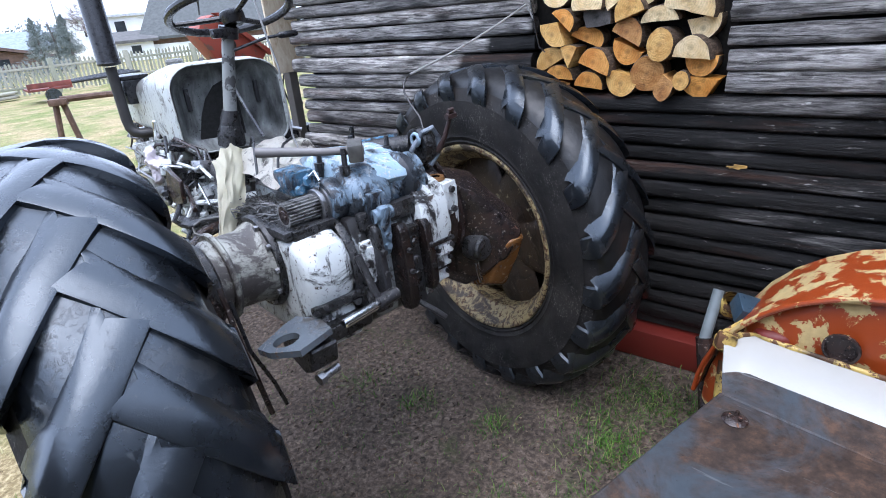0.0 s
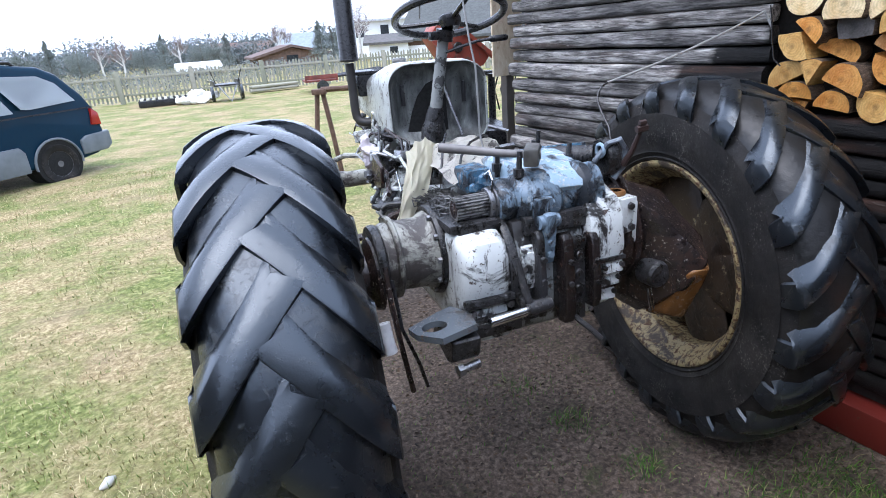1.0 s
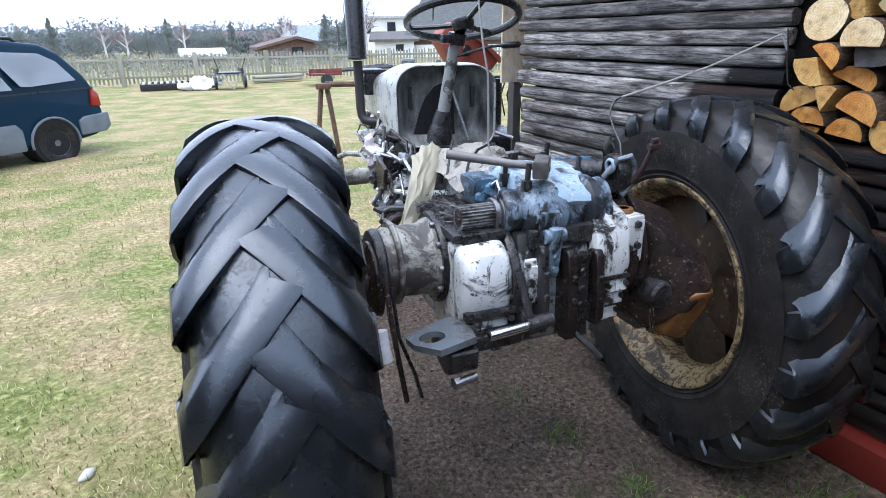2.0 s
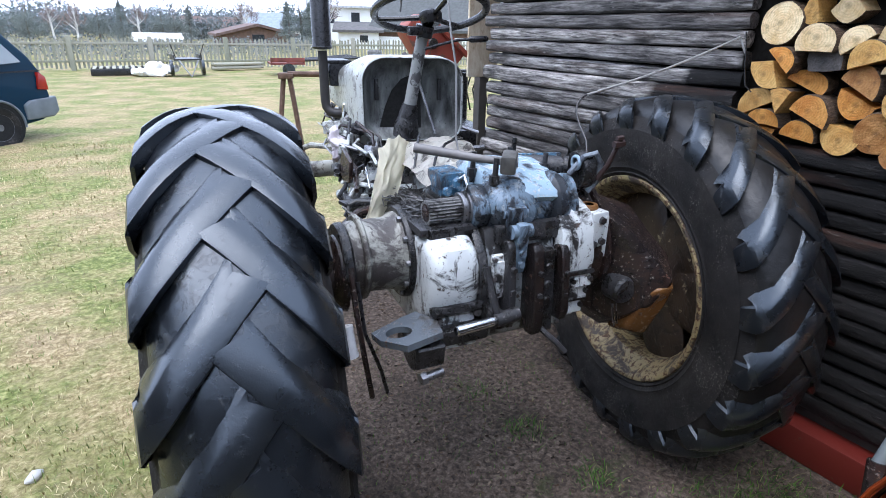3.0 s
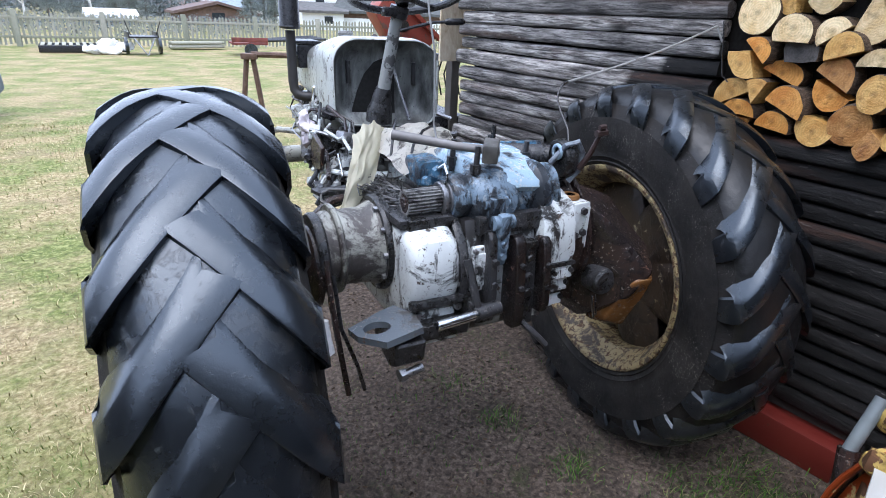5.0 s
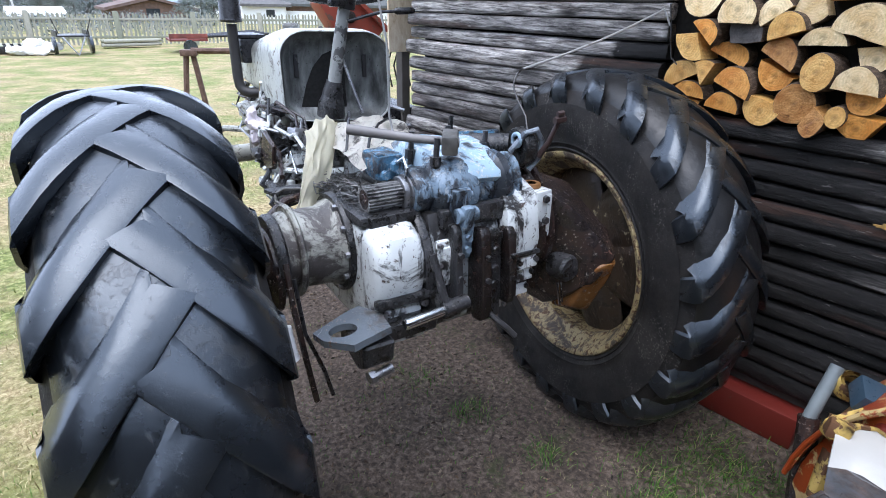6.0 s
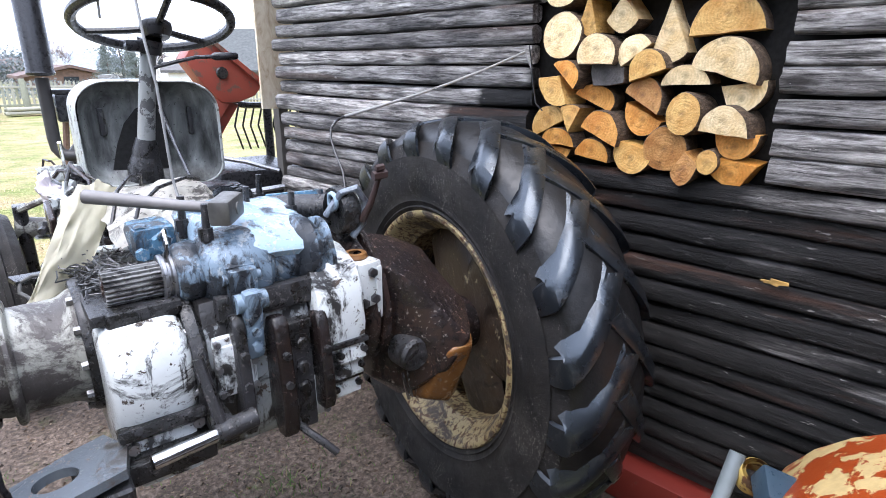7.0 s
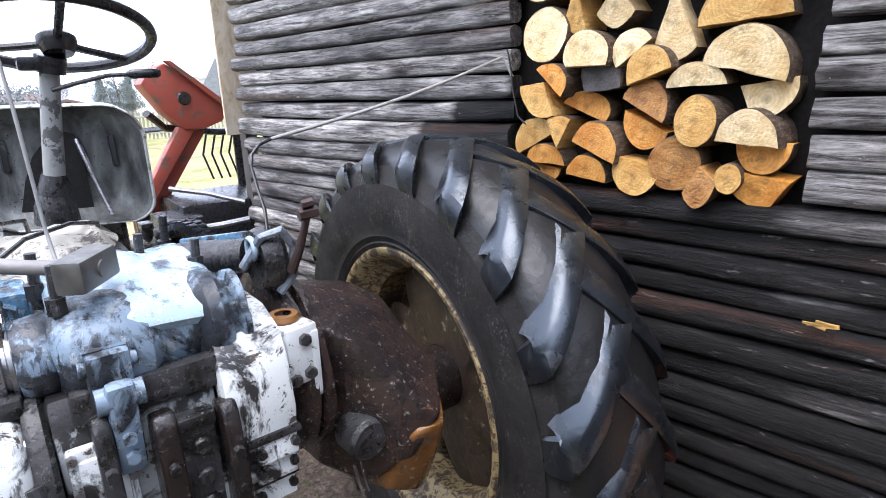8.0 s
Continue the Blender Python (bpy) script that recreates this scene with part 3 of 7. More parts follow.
# -- right white casing and the bracket beside it
bm = fresh()
prism(bm, [(0.2, 0.69), (-0.15, 0.69), (-0.2, 0.70), (-0.245, 0.80), (-0.262, 0.90), (-0.25, 0.98), (-0.225, 1.02), (-0.16, 1.045), (0.2, 1.05)], 0.058, 0.165)
round_edges(bm, 0.013, 2)
roughen(bm, 0.003, 18, 4)
right_casing = part("side_casing", bm, CAST_WHITE, tractor, "white side casing with bolted plates")
for pz, h, ty in ((0.838, 0.034, -0.256), (0.795, 0.034, -0.243), (0.745, 0.034, -0.228)):
    bm = fresh()
    box(bm, (0.122, ty, pz + 0.024), (0.086, 0.02, 0.012), pose(0, 0, 0, -12), 0.004)
    part("seam", bm, GREASE, right_casing)
    bm = fresh()
    box(bm, (0.125, ty, pz), (0.066, 0.014, h), pose(0, 0, 0, -12), 0.005)
    pl = part("plate", bm, CAST_WHITE, right_casing)
    bolts("bolt", [(0.098, ty - 0.006, pz + 0.004), (0.152, ty - 0.006, pz + 0.006)], (0, -1, 0), pl, 0.008, GREASE)
bm = fresh()
box(bm, (0.192, -0.185, 0.962), (0.058, 0.085, 0.10), pose(0, 0, 0, 0, 0, 8), 0.006)
box(bm, (0.214, -0.19, 0.94), (0.016, 0.075, 0.12), pose(0, 0, 0, 0, 0, 8), 0.005)
bracket = part("mudguard_bracket", bm, CAST_WHITE, tractor, "white mudguard bracket")
bolts("bolt", [(0.20, -0.228, 0.99), (0.205, -0.228, 0.93), (0.178, -0.229, 0.925)], (0, -1, 0), bracket, 0.011, GREASE)
bm = fresh()
lathe(bm, [(0.0, 0.014), (0.0, 0.024), (0.008, 0.027), (0.016, 0.024), (0.016, 0.014)], 20, "z", (0.188, -0.18, 1.008))
part("bushing", bm, plain("orange_brown_bushing", (0.22, 0.10, 0.03), 0.4), bracket, "orange-brown bushing")

# -- right final drive inside the rim
bm = fresh()
lathe(bm, [(0.165, 0.06), (0.195, 0.165), (0.205, 0.176), (0.218, 0.178), (0.222, 0.162), (0.228, 0.162), (0.232, 0.180), (0.246, 0.178), (0.252, 0.160), (0.262, 0.150)], 40, at=(0, -0.05, 0.885))
roughen(bm, 0.005, 20, 5)
flange = part("drive_flange", bm, RUST, tractor, "dark rusty flange of the final drive")
bolts("bolt", [(0.205, -0.05 - 0.162 * math.cos(radians(a)), 0.885 + 0.162 * math.sin(radians(a))) for a in range(-30, 120, 25)], (-1, 0, 0), flange, 0.010, RUST)
def hull(corners, w, seg=2):
    """A cast block: the hull of its corners with rounded edges and a finer skin."""
    out = fresh()
    for c in corners:
        out.verts.new(c)
    made = bmesh.ops.convex_hull(out, input=out.verts[:])
    bmesh.ops.delete(out, geom=[g for g in made["geom_interior"] if isinstance(g, bmesh.types.BMVert)], context="VERTS")
    bmesh.ops.dissolve_limit(out, angle_limit=radians(4), verts=out.verts[:], edges=out.edges[:])
    round_edges(out, w, seg, 20)
    bmesh.ops.triangulate(out, faces=out.faces[:])
    for _ in range(2):
        bmesh.ops.subdivide_edges(out, edges=[e for e in out.edges if e.calc_length() > 0.035], cuts=1, use_grid_fill=True)
        bmesh.ops.triangulate(out, faces=out.faces[:])
    return out


bm = hull([(0.245, -0.19, 0.985), (0.25, -0.05, 1.03), (0.25, 0.09, 1.0), (0.245, -0.13, 0.68), (0.25, 0.08, 0.66), (0.29, -0.235, 0.955), (0.40, -0.325, 0.815), (0.35, -0.30, 0.74), (0.30, -0.215, 0.66),
           (0.475, -0.215, 0.845), (0.45, -0.06, 0.955), (0.45, 0.09, 0.95), (0.475, 0.10, 0.60), (0.47, -0.20, 0.62), (0.33, -0.12, 0.59), (0.33, 0.08, 0.59)], 0.009, 2)
roughen(bm, 0.005, 12, 6)
roughen(bm, 0.003, 45, 7)
drive = part("final_drive_casing", bm, RUST, tractor, "rust-brown final drive casing with a sloping ridge", 50)
bm = hull([(0.345, -0.305, 0.79), (0.41, -0.325, 0.795), (0.475, -0.225, 0.80), (0.475, -0.19, 0.60), (0.40, -0.245, 0.60), (0.335, -0.235, 0.635), (0.33, -0.15, 0.60), (0.47, -0.10, 0.60)], 0.012, 2)
roughen(bm, 0.006, 22, 9)
part("lower_cover", bm, greasy("orange_rust", (0.20, 0.085, 0.024), (0.03, 0.014, 0.008), 0.54, 0.58, 12, 0.22, (0.34, 0.18, 0.06), 0.15, 0.5), drive, "orange-rusted lower cover", 50)
bm = fresh()
lathe(bm, [(0.02, 0.042), (-0.03, 0.040), (-0.038, 0.033), (-0.040, 0.0)], 24, "y", (0.292, -0.222, 0.775))
part("shaft_boss", bm, GREASE, drive, "black greasy shaft boss")
bm = fresh()  # bright valve stem in the rim
tube(bm, [(0.262, -0.245, 0.735), (0.266, -0.25, 0.70), (0.275, -0.25, 0.665)], 0.004, 8)
tube(bm, [(0.276, -0.243, 0.735), (0.279, -0.248, 0.70), (0.286, -0.248, 0.668)], 0.0025, 8)
part("split_pin", bm, CHROME, drive, "bright steel split pin")
bm = fresh()
lathe(bm, [(0.46, 0.05), (0.46, 0.075), (0.50, 0.082), (0.62, 0.085), (0.70, 0.085)], 28, at=(0, 0.05, 0.63))
part("wheel_hub", bm, RUST, tractor, "rusty wheel hub")

# -- lift shaft with its splined end
bm = fresh()
n = 22
ring0 = []
for k in range(2 * n):
    r = 0.032 if k % 2 else 0.027
    for off in (-0.25, 0.25):
        a = math.pi * (k + off) / n
        ring0.append((-0.135 + r * math.cos(a), 1.037 + r * math.sin(a)))
prism(bm, ring0, -0.275, -0.185)
shaft = part("splined_shaft", bm, greasy("oily_splined_steel", (0.21, 0.21, 0.205), (0.012, 0.011, 0.011), 0.52, 0.60, 16, 0.25, (0.3, 0.29, 0.28), 0.15), tractor, "grey oily splined end of the lift shaft", 20)
bm = fresh()
lathe(bm, [(-0.2775, 0.0), (-0.2775, 0.012), (-0.2755, 0.014), (-0.2755, 0.023), (-0.274, 0.025)], 20, at=(0, -0.135, 1.037))
part("shaft_centre", bm, RUST, shaft, "rusty shaft end")
bm = fresh()
lathe(bm, [(-0.186, 0.03), (-0.186, 0.040), (-0.183, 0.043), (-0.178, 0.043), (-0.176, 0.037), (-0.172, 0.037), (-0.170, 0.045), (-0.165, 0.045), (-0.163, 0.038)], 28, at=(0, -0.135, 1.037))
part("snap_ring", bm, STEEL, shaft)
bm = fresh()
lathe(bm, [(-0.165, 0.036), (-0.163, 0.050), (-0.155, 0.056), (-0.135, 0.058), (-0.122, 0.056), (-0.115, 0.05), (-0.10, 0.05)], 28, at=(0, -0.138, 1.04))
roughen(bm, 0.003, 30, 7)
part("shaft_collar", bm, OILY_BLUE, tractor)
bm = fresh()
lathe(bm, [(-0.125, 0.02), (-0.124, 0.052), (-0.115, 0.066), (-0.10, 0.073), (-0.06, 0.077), (-0.015, 0.074), (-0.005, 0.066), (0.0, 0.06), (0.05, 0.058), (0.056, 0.068), (0.066, 0.078), (0.085, 0.08), (0.096, 0.074), (0.10, 0.062), (0.108, 0.06), (0.113, 0.07), (0.124, 0.07), (0.13, 0.055), (0.13, 0.0)], 36, at=(0, -0.15, 1.038))
roughen(bm, 0.005, 17, 8)
part("lift_shaft_housing", bm, OILY_BLUE, tractor, "blue lift shaft housing dark with oil")

# -- blue lift cover
bm = fresh()
prof = [(-0.205, 1.058), (-0.215, 1.072), (-0.208, 1.088), (-0.18, 1.105), (-0.14, 1.120), (-0.09, 1.131), (-0.03, 1.135), (0.03, 1.128), (0.07, 1.11), (0.09, 1.07), (0.09, 1.03)]
rows = []
for i in range(25):
    f = i / 24
    x = -0.118 + 0.222 * f
    edge = min(f, 1 - f) * 24
    drop = 0.020 if edge < 0.5 else (0.006 if edge < 1.5 else 0.0)
    dip = 0.016 * math.exp(-((x + 0.07) / 0.022) ** 2)  # the pocket of the rocker arm
    rows.append([bm.verts.new((x, y * (1 - 0.04 * (edge < 0.5)) + (dip * 1.2 if y < -0.1 else 0), z - drop - 0.10 * max(0.0, x) - (dip if y < -0.1 else 0.004 * math.sin(x * 60)))) for y, z in prof])
for A, B in zip(rows, rows[1:]):
    for j in range(len(prof) - 1):
        bm.faces.new((A[j], A[j + 1], B[j + 1], B[j]))
for r in (rows[0], rows[-1]):
    bm.faces.new(r)
bmesh.ops.recalc_face_normals(bm, faces=bm.faces)
roughen(bm, 0.004, 15, 9)
cover = part("lift_cover", bm, CAST_BLUE, tractor, "pale blue hydraulic lift cover with flaked paint", 50)
for bx, by, hh in ((-0.125, -0.085, 0.05), (-0.108, -0.175, 0.05), (0.02, -0.02, 0.04), (0.085, -0.10, 0.035), (0.075, 0.05, 0.05)):
    bm = fresh()
    rod(bm, (bx, by, 1.09), (bx + 0.004, by, 1.12 + hh), 0.0075, 0.007, 10)
    rod(bm, (bx, by, 1.105), (bx, by, 1.127), 0.013, 0.013, 6)
    part("stud", bm, GREASE, cover, "dark threaded stud")
bm = fresh()
lathe(bm, [(1.12, 0.03), (1.138, 0.028), (1.142, 0.02), (1.142, 0.0)], 20, "z", (-0.085, -0.045, 0))
part("filler_plug", bm, CAST_BLUE, cover)
bm = fresh()  # valve block at the left of the cover
box(bm, (-0.17, -0.02, 1.082), (0.075, 0.10, 0.065), bevel=0.016)
box(bm, (-0.188, -0.04, 1.10), (0.03, 0.045, 0.035), bevel=0.01)
rod(bm, (-0.165, -0.085, 1.09), (-0.165, -0.1, 1.09), 0.018, 0.016, 6)
rod(bm, (-0.2, -0.09, 1.075), (-0.2, -0.105, 1.075), 0.012, 0.012, 6)
roughen(bm, 0.003, 25, 10)
part("valve_block", bm, BLUE, cover, "deep blue valve block")
bm = fresh()
tube(bm, [(-0.17, -0.095, 1.10), (-0.165, -0.125, 1.12), (-0.168, -0.145, 1.10), (-0.175, -0.15, 1.06), (-0.178, -0.14, 1.03)], 0.004, 8)
part("thin_pipe", bm, CHROME, cover, "thin bent bright pipe")
bm = fresh()  # casting that carries the rocker arm
box(bm, (-0.07, -0.195, 1.062), (0.07, 0.05, 0.045), pose(0, 0, 0, 45), 0.012)
box(bm, (-0.07, -0.216, 1.02), (0.054, 0.04, 0.08), pose(0, 0, 0, 6), 0.01)
rod(bm, (-0.104, -0.222, 1.04), (-0.036, -0.222, 1.04), 0.011, seg=12)
roughen(bm, 0.003, 22, 12)
part("rocker_casting", bm, OILY_BLUE, cover)
bm = fresh()
box(bm, (-0.066, -0.248, 0.955), (0.036, 0.026, 0.14), pose(0, 0, 0, 8), 0.011)
rod(bm, (-0.094, -0.248, 1.0), (-0.038, -0.248, 1.0), 0.018, seg=14)
rod(bm, (-0.066, -0.25, 0.945), (-0.066, -0.270, 0.945), 0.009, seg=6)
rod(bm, (-0.066, -0.245, 0.915), (-0.066, -0.266, 0.915), 0.009, seg=6)
part("rocker_arm", bm, OILY_BLUE, tractor, "small blue rocker arm")

# -- hanging lift arms
for ax, z0, z1, yy, w, mt in ((-0.105, 0.96, 0.74, -0.250, 0.022, GREASE), (-0.040, 0.945, 0.715, -0.268, 0.030, RUSTY_ARM), (0.048, 0.93, 0.74, -0.262, 0.024, RUSTY_ARM)):
    bm = fresh()
    prism(bm, [(yy - 0.012, z0 + 0.005), (yy, z0 + 0.02), (yy + 0.03, z0 + 0.015), (yy + 0.045, z0 - 0.02), (yy + 0.04, z1 + 0.05), (yy + 0.015, z1), (yy - 0.02, z1 + 0.005), (yy - 0.03, z1 + 0.03), (yy - 0.028, z1 + 0.09)], ax, ax + w)
    round_edges(bm, 0.007, 3)
    arm = part("lift_arm", bm, mt, tractor, "rusty steel lift arm under black grease")
    bolts("bolt", [(ax + w * 0.5, yy - 0.024, z) for z in (z0 - 0.05, z0 - 0.11)], (0, -1, 0), arm, 0.008, GREASE)
bm = fresh()  # bolted plate between the arms
box(bm, (0.016, -0.25, 0.82), (0.05, 0.020, 0.22), pose(0, 0, 0, -3), 0.005)
box(bm, (0.016, -0.243, 0.93), (0.056, 0.03, 0.02), bevel=0.006)
plate = part("bolted_plate", bm, GREASE, tractor, "black greasy plate with three bolts")
for z in (0.895, 0.845, 0.80):
    bm = fresh()
    lathe(bm, [(-0.268, 0.0), (-0.268, 0.010), (-0.264, 0.013), (-0.259, 0.013), (-0.259, 0.019), (-0.253, 0.019)], 14, "y", (0.018, 0, z))
    part("bolt", bm, GREASE, plate)

# -- hitch plate, its fork and the bright pin
bm = fresh()
outer = [(-0.452, -0.235), (-0.445, -0.285), (-0.40, -0.345), (-0.305, -0.325), (-0.292, -0.25), (-0.318, -0.178), (-0.36, -0.19)]
hc, hr = Vector((-0.394, -0.268)), 0.03
circle = [(hc.x + hr * 1.05 * math.cos(2 * math.pi * k / 28), hc.y + hr * math.sin(2 * math.pi * k / 28)) for k in range(28)]
top_z, low_z = 0.797, 0.781
loops = []
for zz in (top_z, low_z):
    o = [bm.verts.new((*p, zz)) for p in outer]
    c = [bm.verts.new((*p, zz)) for p in circle]
    edges = [bm.edges.new((L[k], L[(k + 1) % len(L)])) for L in (o, c) for k in range(len(L))]
    bmesh.ops.triangle_fill(bm, edges=edges, use_beauty=True)
    loops.append((o, c))
for A, B in zip(*loops):
    for k in range(len(A)):
        bm.faces.new((A[k], A[(k + 1) % len(A)], B[(k + 1) % len(A)], B[k]))
bmesh.ops.recalc_face_normals(bm, faces=bm.faces)
tilt = pose(-0.37, -0.26, 0.789, -6, -4) @ pose(0.37, 0.26, -0.789)
bm.transform(tilt)
plate = part("hitch_plate", bm, greasy("wet_steel_plate", (0.13, 0.15, 0.17), (0.03, 0.028, 0.026), 0.55, 0.58, 9, 0.26, (0.13, 0.085, 0.06), 0.2), tractor, "dark steel hitch plate with a round hole", 25)
bm = fresh()
prism(bm, [(-0.335, 0.778), (-0.325, 0.72), (-0.29, 0.70), (-0.20, 0.73), (-0.19, 0.778)], -0.375, -0.30)
round_edges(bm, 0.005, 1)
part("hitch_fork", bm, GREASE, plate, "black fork under the hitch plate")
bm = fresh()
box(bm, (-0.24, -0.23, 0.755), (0.16, 0.10, 0.04), bevel=0.008)
part("hitch_bracket", bm, GREASE, tractor)
bm = fresh()
rod(bm, (-0.355, -0.318, 0.688), (-0.30, -0.312, 0.692), 0.011, seg=12)
rod(bm, (-0.36, -0.318, 0.688), (-0.345, -0.316, 0.689), 0.016, seg=6)
part("hitch_bolt", bm, STEEL, plate)
bm = fresh()
rod(bm, (-0.270, -0.324, 0.802), (-0.168, -0.318, 0.806), 0.0125, seg=20)
rod(bm, (-0.273, -0.3242, 0.802), (-0.270, -0.324, 0.802), 0.010, 0.0125, 20)
part("hitch_pin", bm, CHROME, tractor, "bright chromed hitch pin")
bm = fresh()
rod(bm, (-0.17, -0.318, 0.806), (-0.10, -0.312, 0.81), 0.018, seg=16)
box(bm, (-0.15, -0.275, 0.80), (0.035, 0.09, 0.045), bevel=0.01)
rod(bm, (-0.155, -0.318, 0.80), (-0.172, -0.272, 0.93), 0.010, seg=10)
part("pin_holder", bm, GREASE, tractor)
bm = fresh()
tube(bm, [(-0.02, -0.22, 0.76), (0.0, -0.29, 0.725), (0.025, -0.315, 0.70), (0.045, -0.33, 0.675)], 0.008, 10)
part("drop_pin", bm, GREASE, tractor, "dark steel drop pin")

# -- cable loop over the left axle housing
bm = fresh()
tube(bm, [(-0.26, 0.14, 0.985), (-0.32, 0.17, 0.985), (-0.36, 0.20, 0.982), (-0.385, 0.205, 0.97), (-0.388, 0.19, 0.953), (-0.365, 0.15, 0.942), (-0.335, 0.09, 0.93), (-0.315, 0.05, 0.985)], 0.0045, 8)
part("cable", bm, plain("grey_cable", (0.12, 0.12, 0.115), 0.4), tractor, "grey cable looped over the axle housing")
bm = fresh()
box(bm, (-0.33, 0.24, 0.965), (0.14, 0.05, 0.012), pose(0, 0, 0, 0, 4, 14), 0.003)
part("cable_tray", bm, GREASE, tractor)

# -- brake rods beside the left wheel
for pts, r, mt in (([(-0.475, -0.16, 0.93), (-0.478, -0.2, 0.84), (-0.468, -0.225, 0.72), (-0.452, -0.225, 0.60)], 0.007, RUST), ([(-0.466, -0.18, 0.90), (-0.462, -0.215, 0.78), (-0.43, -0.23, 0.68), (-0.415, -0.235, 0.61)], 0.005, DARK)):
    bm = fresh()
    tube(bm, pts, r, 8)
    part("brake_rod", bm, mt, tractor, "thin rusty brake rod")
bm = fresh()
tube(bm, [(-0.505, -0.20, 0.80), (-0.502, -0.215, 0.75), (-0.498, -0.22, 0.725)], 0.018, 12)
part("cable_end", bm, plain("white_plastic", (0.75, 0.75, 0.75), 0.3), tractor, "white plastic cable end")

# -- bulkhead, bonnet, steering
def rounded(x0, x1, z0, z1, r, n=6, low=None):
    """An upright outline with rounded corners, in x and z."""
    low = r if low is None else low
    pts = []
    for cx, cz, rr, a in ((x1 - r, z1 - r, r, 0), (x0 + r, z1 - r, r, 90), (x0 + low, z0 + low, low, 180), (x1 - low, z0 + low, low, 270)):
        pts += [(cx + rr * math.cos(radians(a + 90 * k / n)), cz + rr * math.sin(radians(a + 90 * k / n))) for k in range(n + 1)]
    return pts


def skew(bm):
    """The rear edge of the bonnet stands askew: its right side reaches further back."""
    for v in bm.verts:
        v.co.y -= 0.30 * (v.co.x + 0.175) * max(0.0, min(1.0, (1.3 - v.co.y) / 0.5))


def tub(bm, shape, steps, close):
    """Rings of one outline, each drawn in by some metres and set at its own depth."""
    cx, cz = 0.01, 1.205
    hx, hz = 0.19, 0.15
    rings = [[bm.verts.new((cx + (px - cx) * (1 + g / hx), y, cz + (pz - cz) * (1 + g / hz) + dz)) for px, pz in shape] for y, g, dz in steps]
    for A, B in zip(rings, rings[1:]):
        for k in range(len(A)):
            bm.faces.new((A[k], A[(k + 1) % len(A)], B[(k + 1) % len(A)], B[k]))
    if close:
        bm.faces.new(rings[-1])
    bmesh.ops.recalc_face_normals(bm, faces=bm.faces)


bm = fresh()
shape = rounded(-0.175, 0.186, 1.055, 1.358, 0.085, 9, 0.06)
tub(bm, shape, ((0.756, -0.003, 0), (0.746, -0.002, 0), (0.743, 0.0, 0), (0.746, 0.004, 0), (0.80, 0.007, 0), (0.88, 0.006, 0), (1.0, -0.008, 0), (1.15, -0.03, 0), (1.4, -0.05, -0.02), (1.62, -0.062, -0.02)), True)
roughen(bm, 0.004, 9, 11)
skew(bm)
bonnet = part("bonnet", bm, HOOD, tractor, "white bonnet with flaking paint", 40)
bm = fresh()  # the panel is pressed inwards like a tub
tub(bm, shape, ((0.748, -0.003, 0), (0.765, -0.010, 0), (0.785, -0.024, 0), (0.800, -0.042, 0), (0.806, -0.062, 0)), True)
roughen(bm, 0.003, 14, 12)
skew(bm)
bulkhead = part("bulkhead", bm, streaked("streaked_grey_panel"), tractor, "streaked grey bulkhead below the steering wheel")
bm = fresh()  # black plate painted as the shade inside the arched opening behind the column
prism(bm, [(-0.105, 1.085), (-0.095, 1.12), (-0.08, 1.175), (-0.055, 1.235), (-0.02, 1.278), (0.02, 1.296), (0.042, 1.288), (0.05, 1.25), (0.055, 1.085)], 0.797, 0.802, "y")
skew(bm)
part("opening", bm, plain("opening_shade", (0.004, 0.004, 0.004), 0.8), bulkhead, "arched opening, its shade painted as a black plate")
for x0, x1, z0, z1 in ((-0.118, -0.104, 1.20, 1.28), (0.115, 0.127, 1.20, 1.28)):
    bm = fresh()
    box(bm, ((x0 + x1) / 2, 0.799, (z0 + z1) / 2), (x1 - x0, 0.012, z1 - z0), bevel=0.002)
    skew(bm)
    part("slot", bm, DASH, bulkhead)
bm = fresh()
tube(bm, [(0.045, 0.735, 1.275), (0.065, 0.69, 1.17), (0.085, 0.655, 1.08)], 0.0065, 8)
part("brake_lever", bm, STEEL, tractor, "thin grey lever beside the column")
bm = fresh()
lathe(bm, [(0.0, 0.03), (0.012, 0.032), (0.02, 0.028), (0.022, 0.0)], 20, "z", (-0.03, 1.05, 1.352))
part("filler_cap", bm, HOOD, bonnet, "round white filler cap")
bm = fresh()
tube(bm, [(-0.036, 0.66, 1.08), (-0.034, 0.655, 1.12), (-0.03, 0.65, 1.15)], [0.05, 0.046, 0.036], 18)
tube(bm, [(-0.03, 0.65, 1.15), (-0.028, 0.647, 1.165), (-0.024, 0.642, 1.20)], [0.036, 0.036, 0.027], 18)
part("column_foot", bm, GREASE, tractor)
bm = fresh()
tube(bm, [(-0.027, 0.645, 1.17), (-0.01, 0.615, 1.32), (0.008, 0.588, 1.46)], [0.024, 0.022, 0.02], 18)
part("steering_column", bm, worn("scuffed_grey_column", (0.33, 0.34, 0.33), (0.12, 0.12, 0.12), (0.06, 0.06, 0.06), 0.55, 16, 0.4), tractor, "scuffed grey steering column")
bm = fresh()
tube(bm, [(0.006, 0.59, 1.435), (0.012, 0.583, 1.47)], 0.032, 16)
box(bm, (-0.03, 0.575, 1.452), (0.05, 0.035, 0.03), bevel=0.008)
part("column_switch", bm, DARK, tractor, "black column switch")
bm = fresh()
tube(bm, [(0.0, 0.56, 1.395), (0.05, 0.54, 1.41), (0.11, 0.525, 1.425), (0.16, 0.52, 1.428)], 0.005, 8)
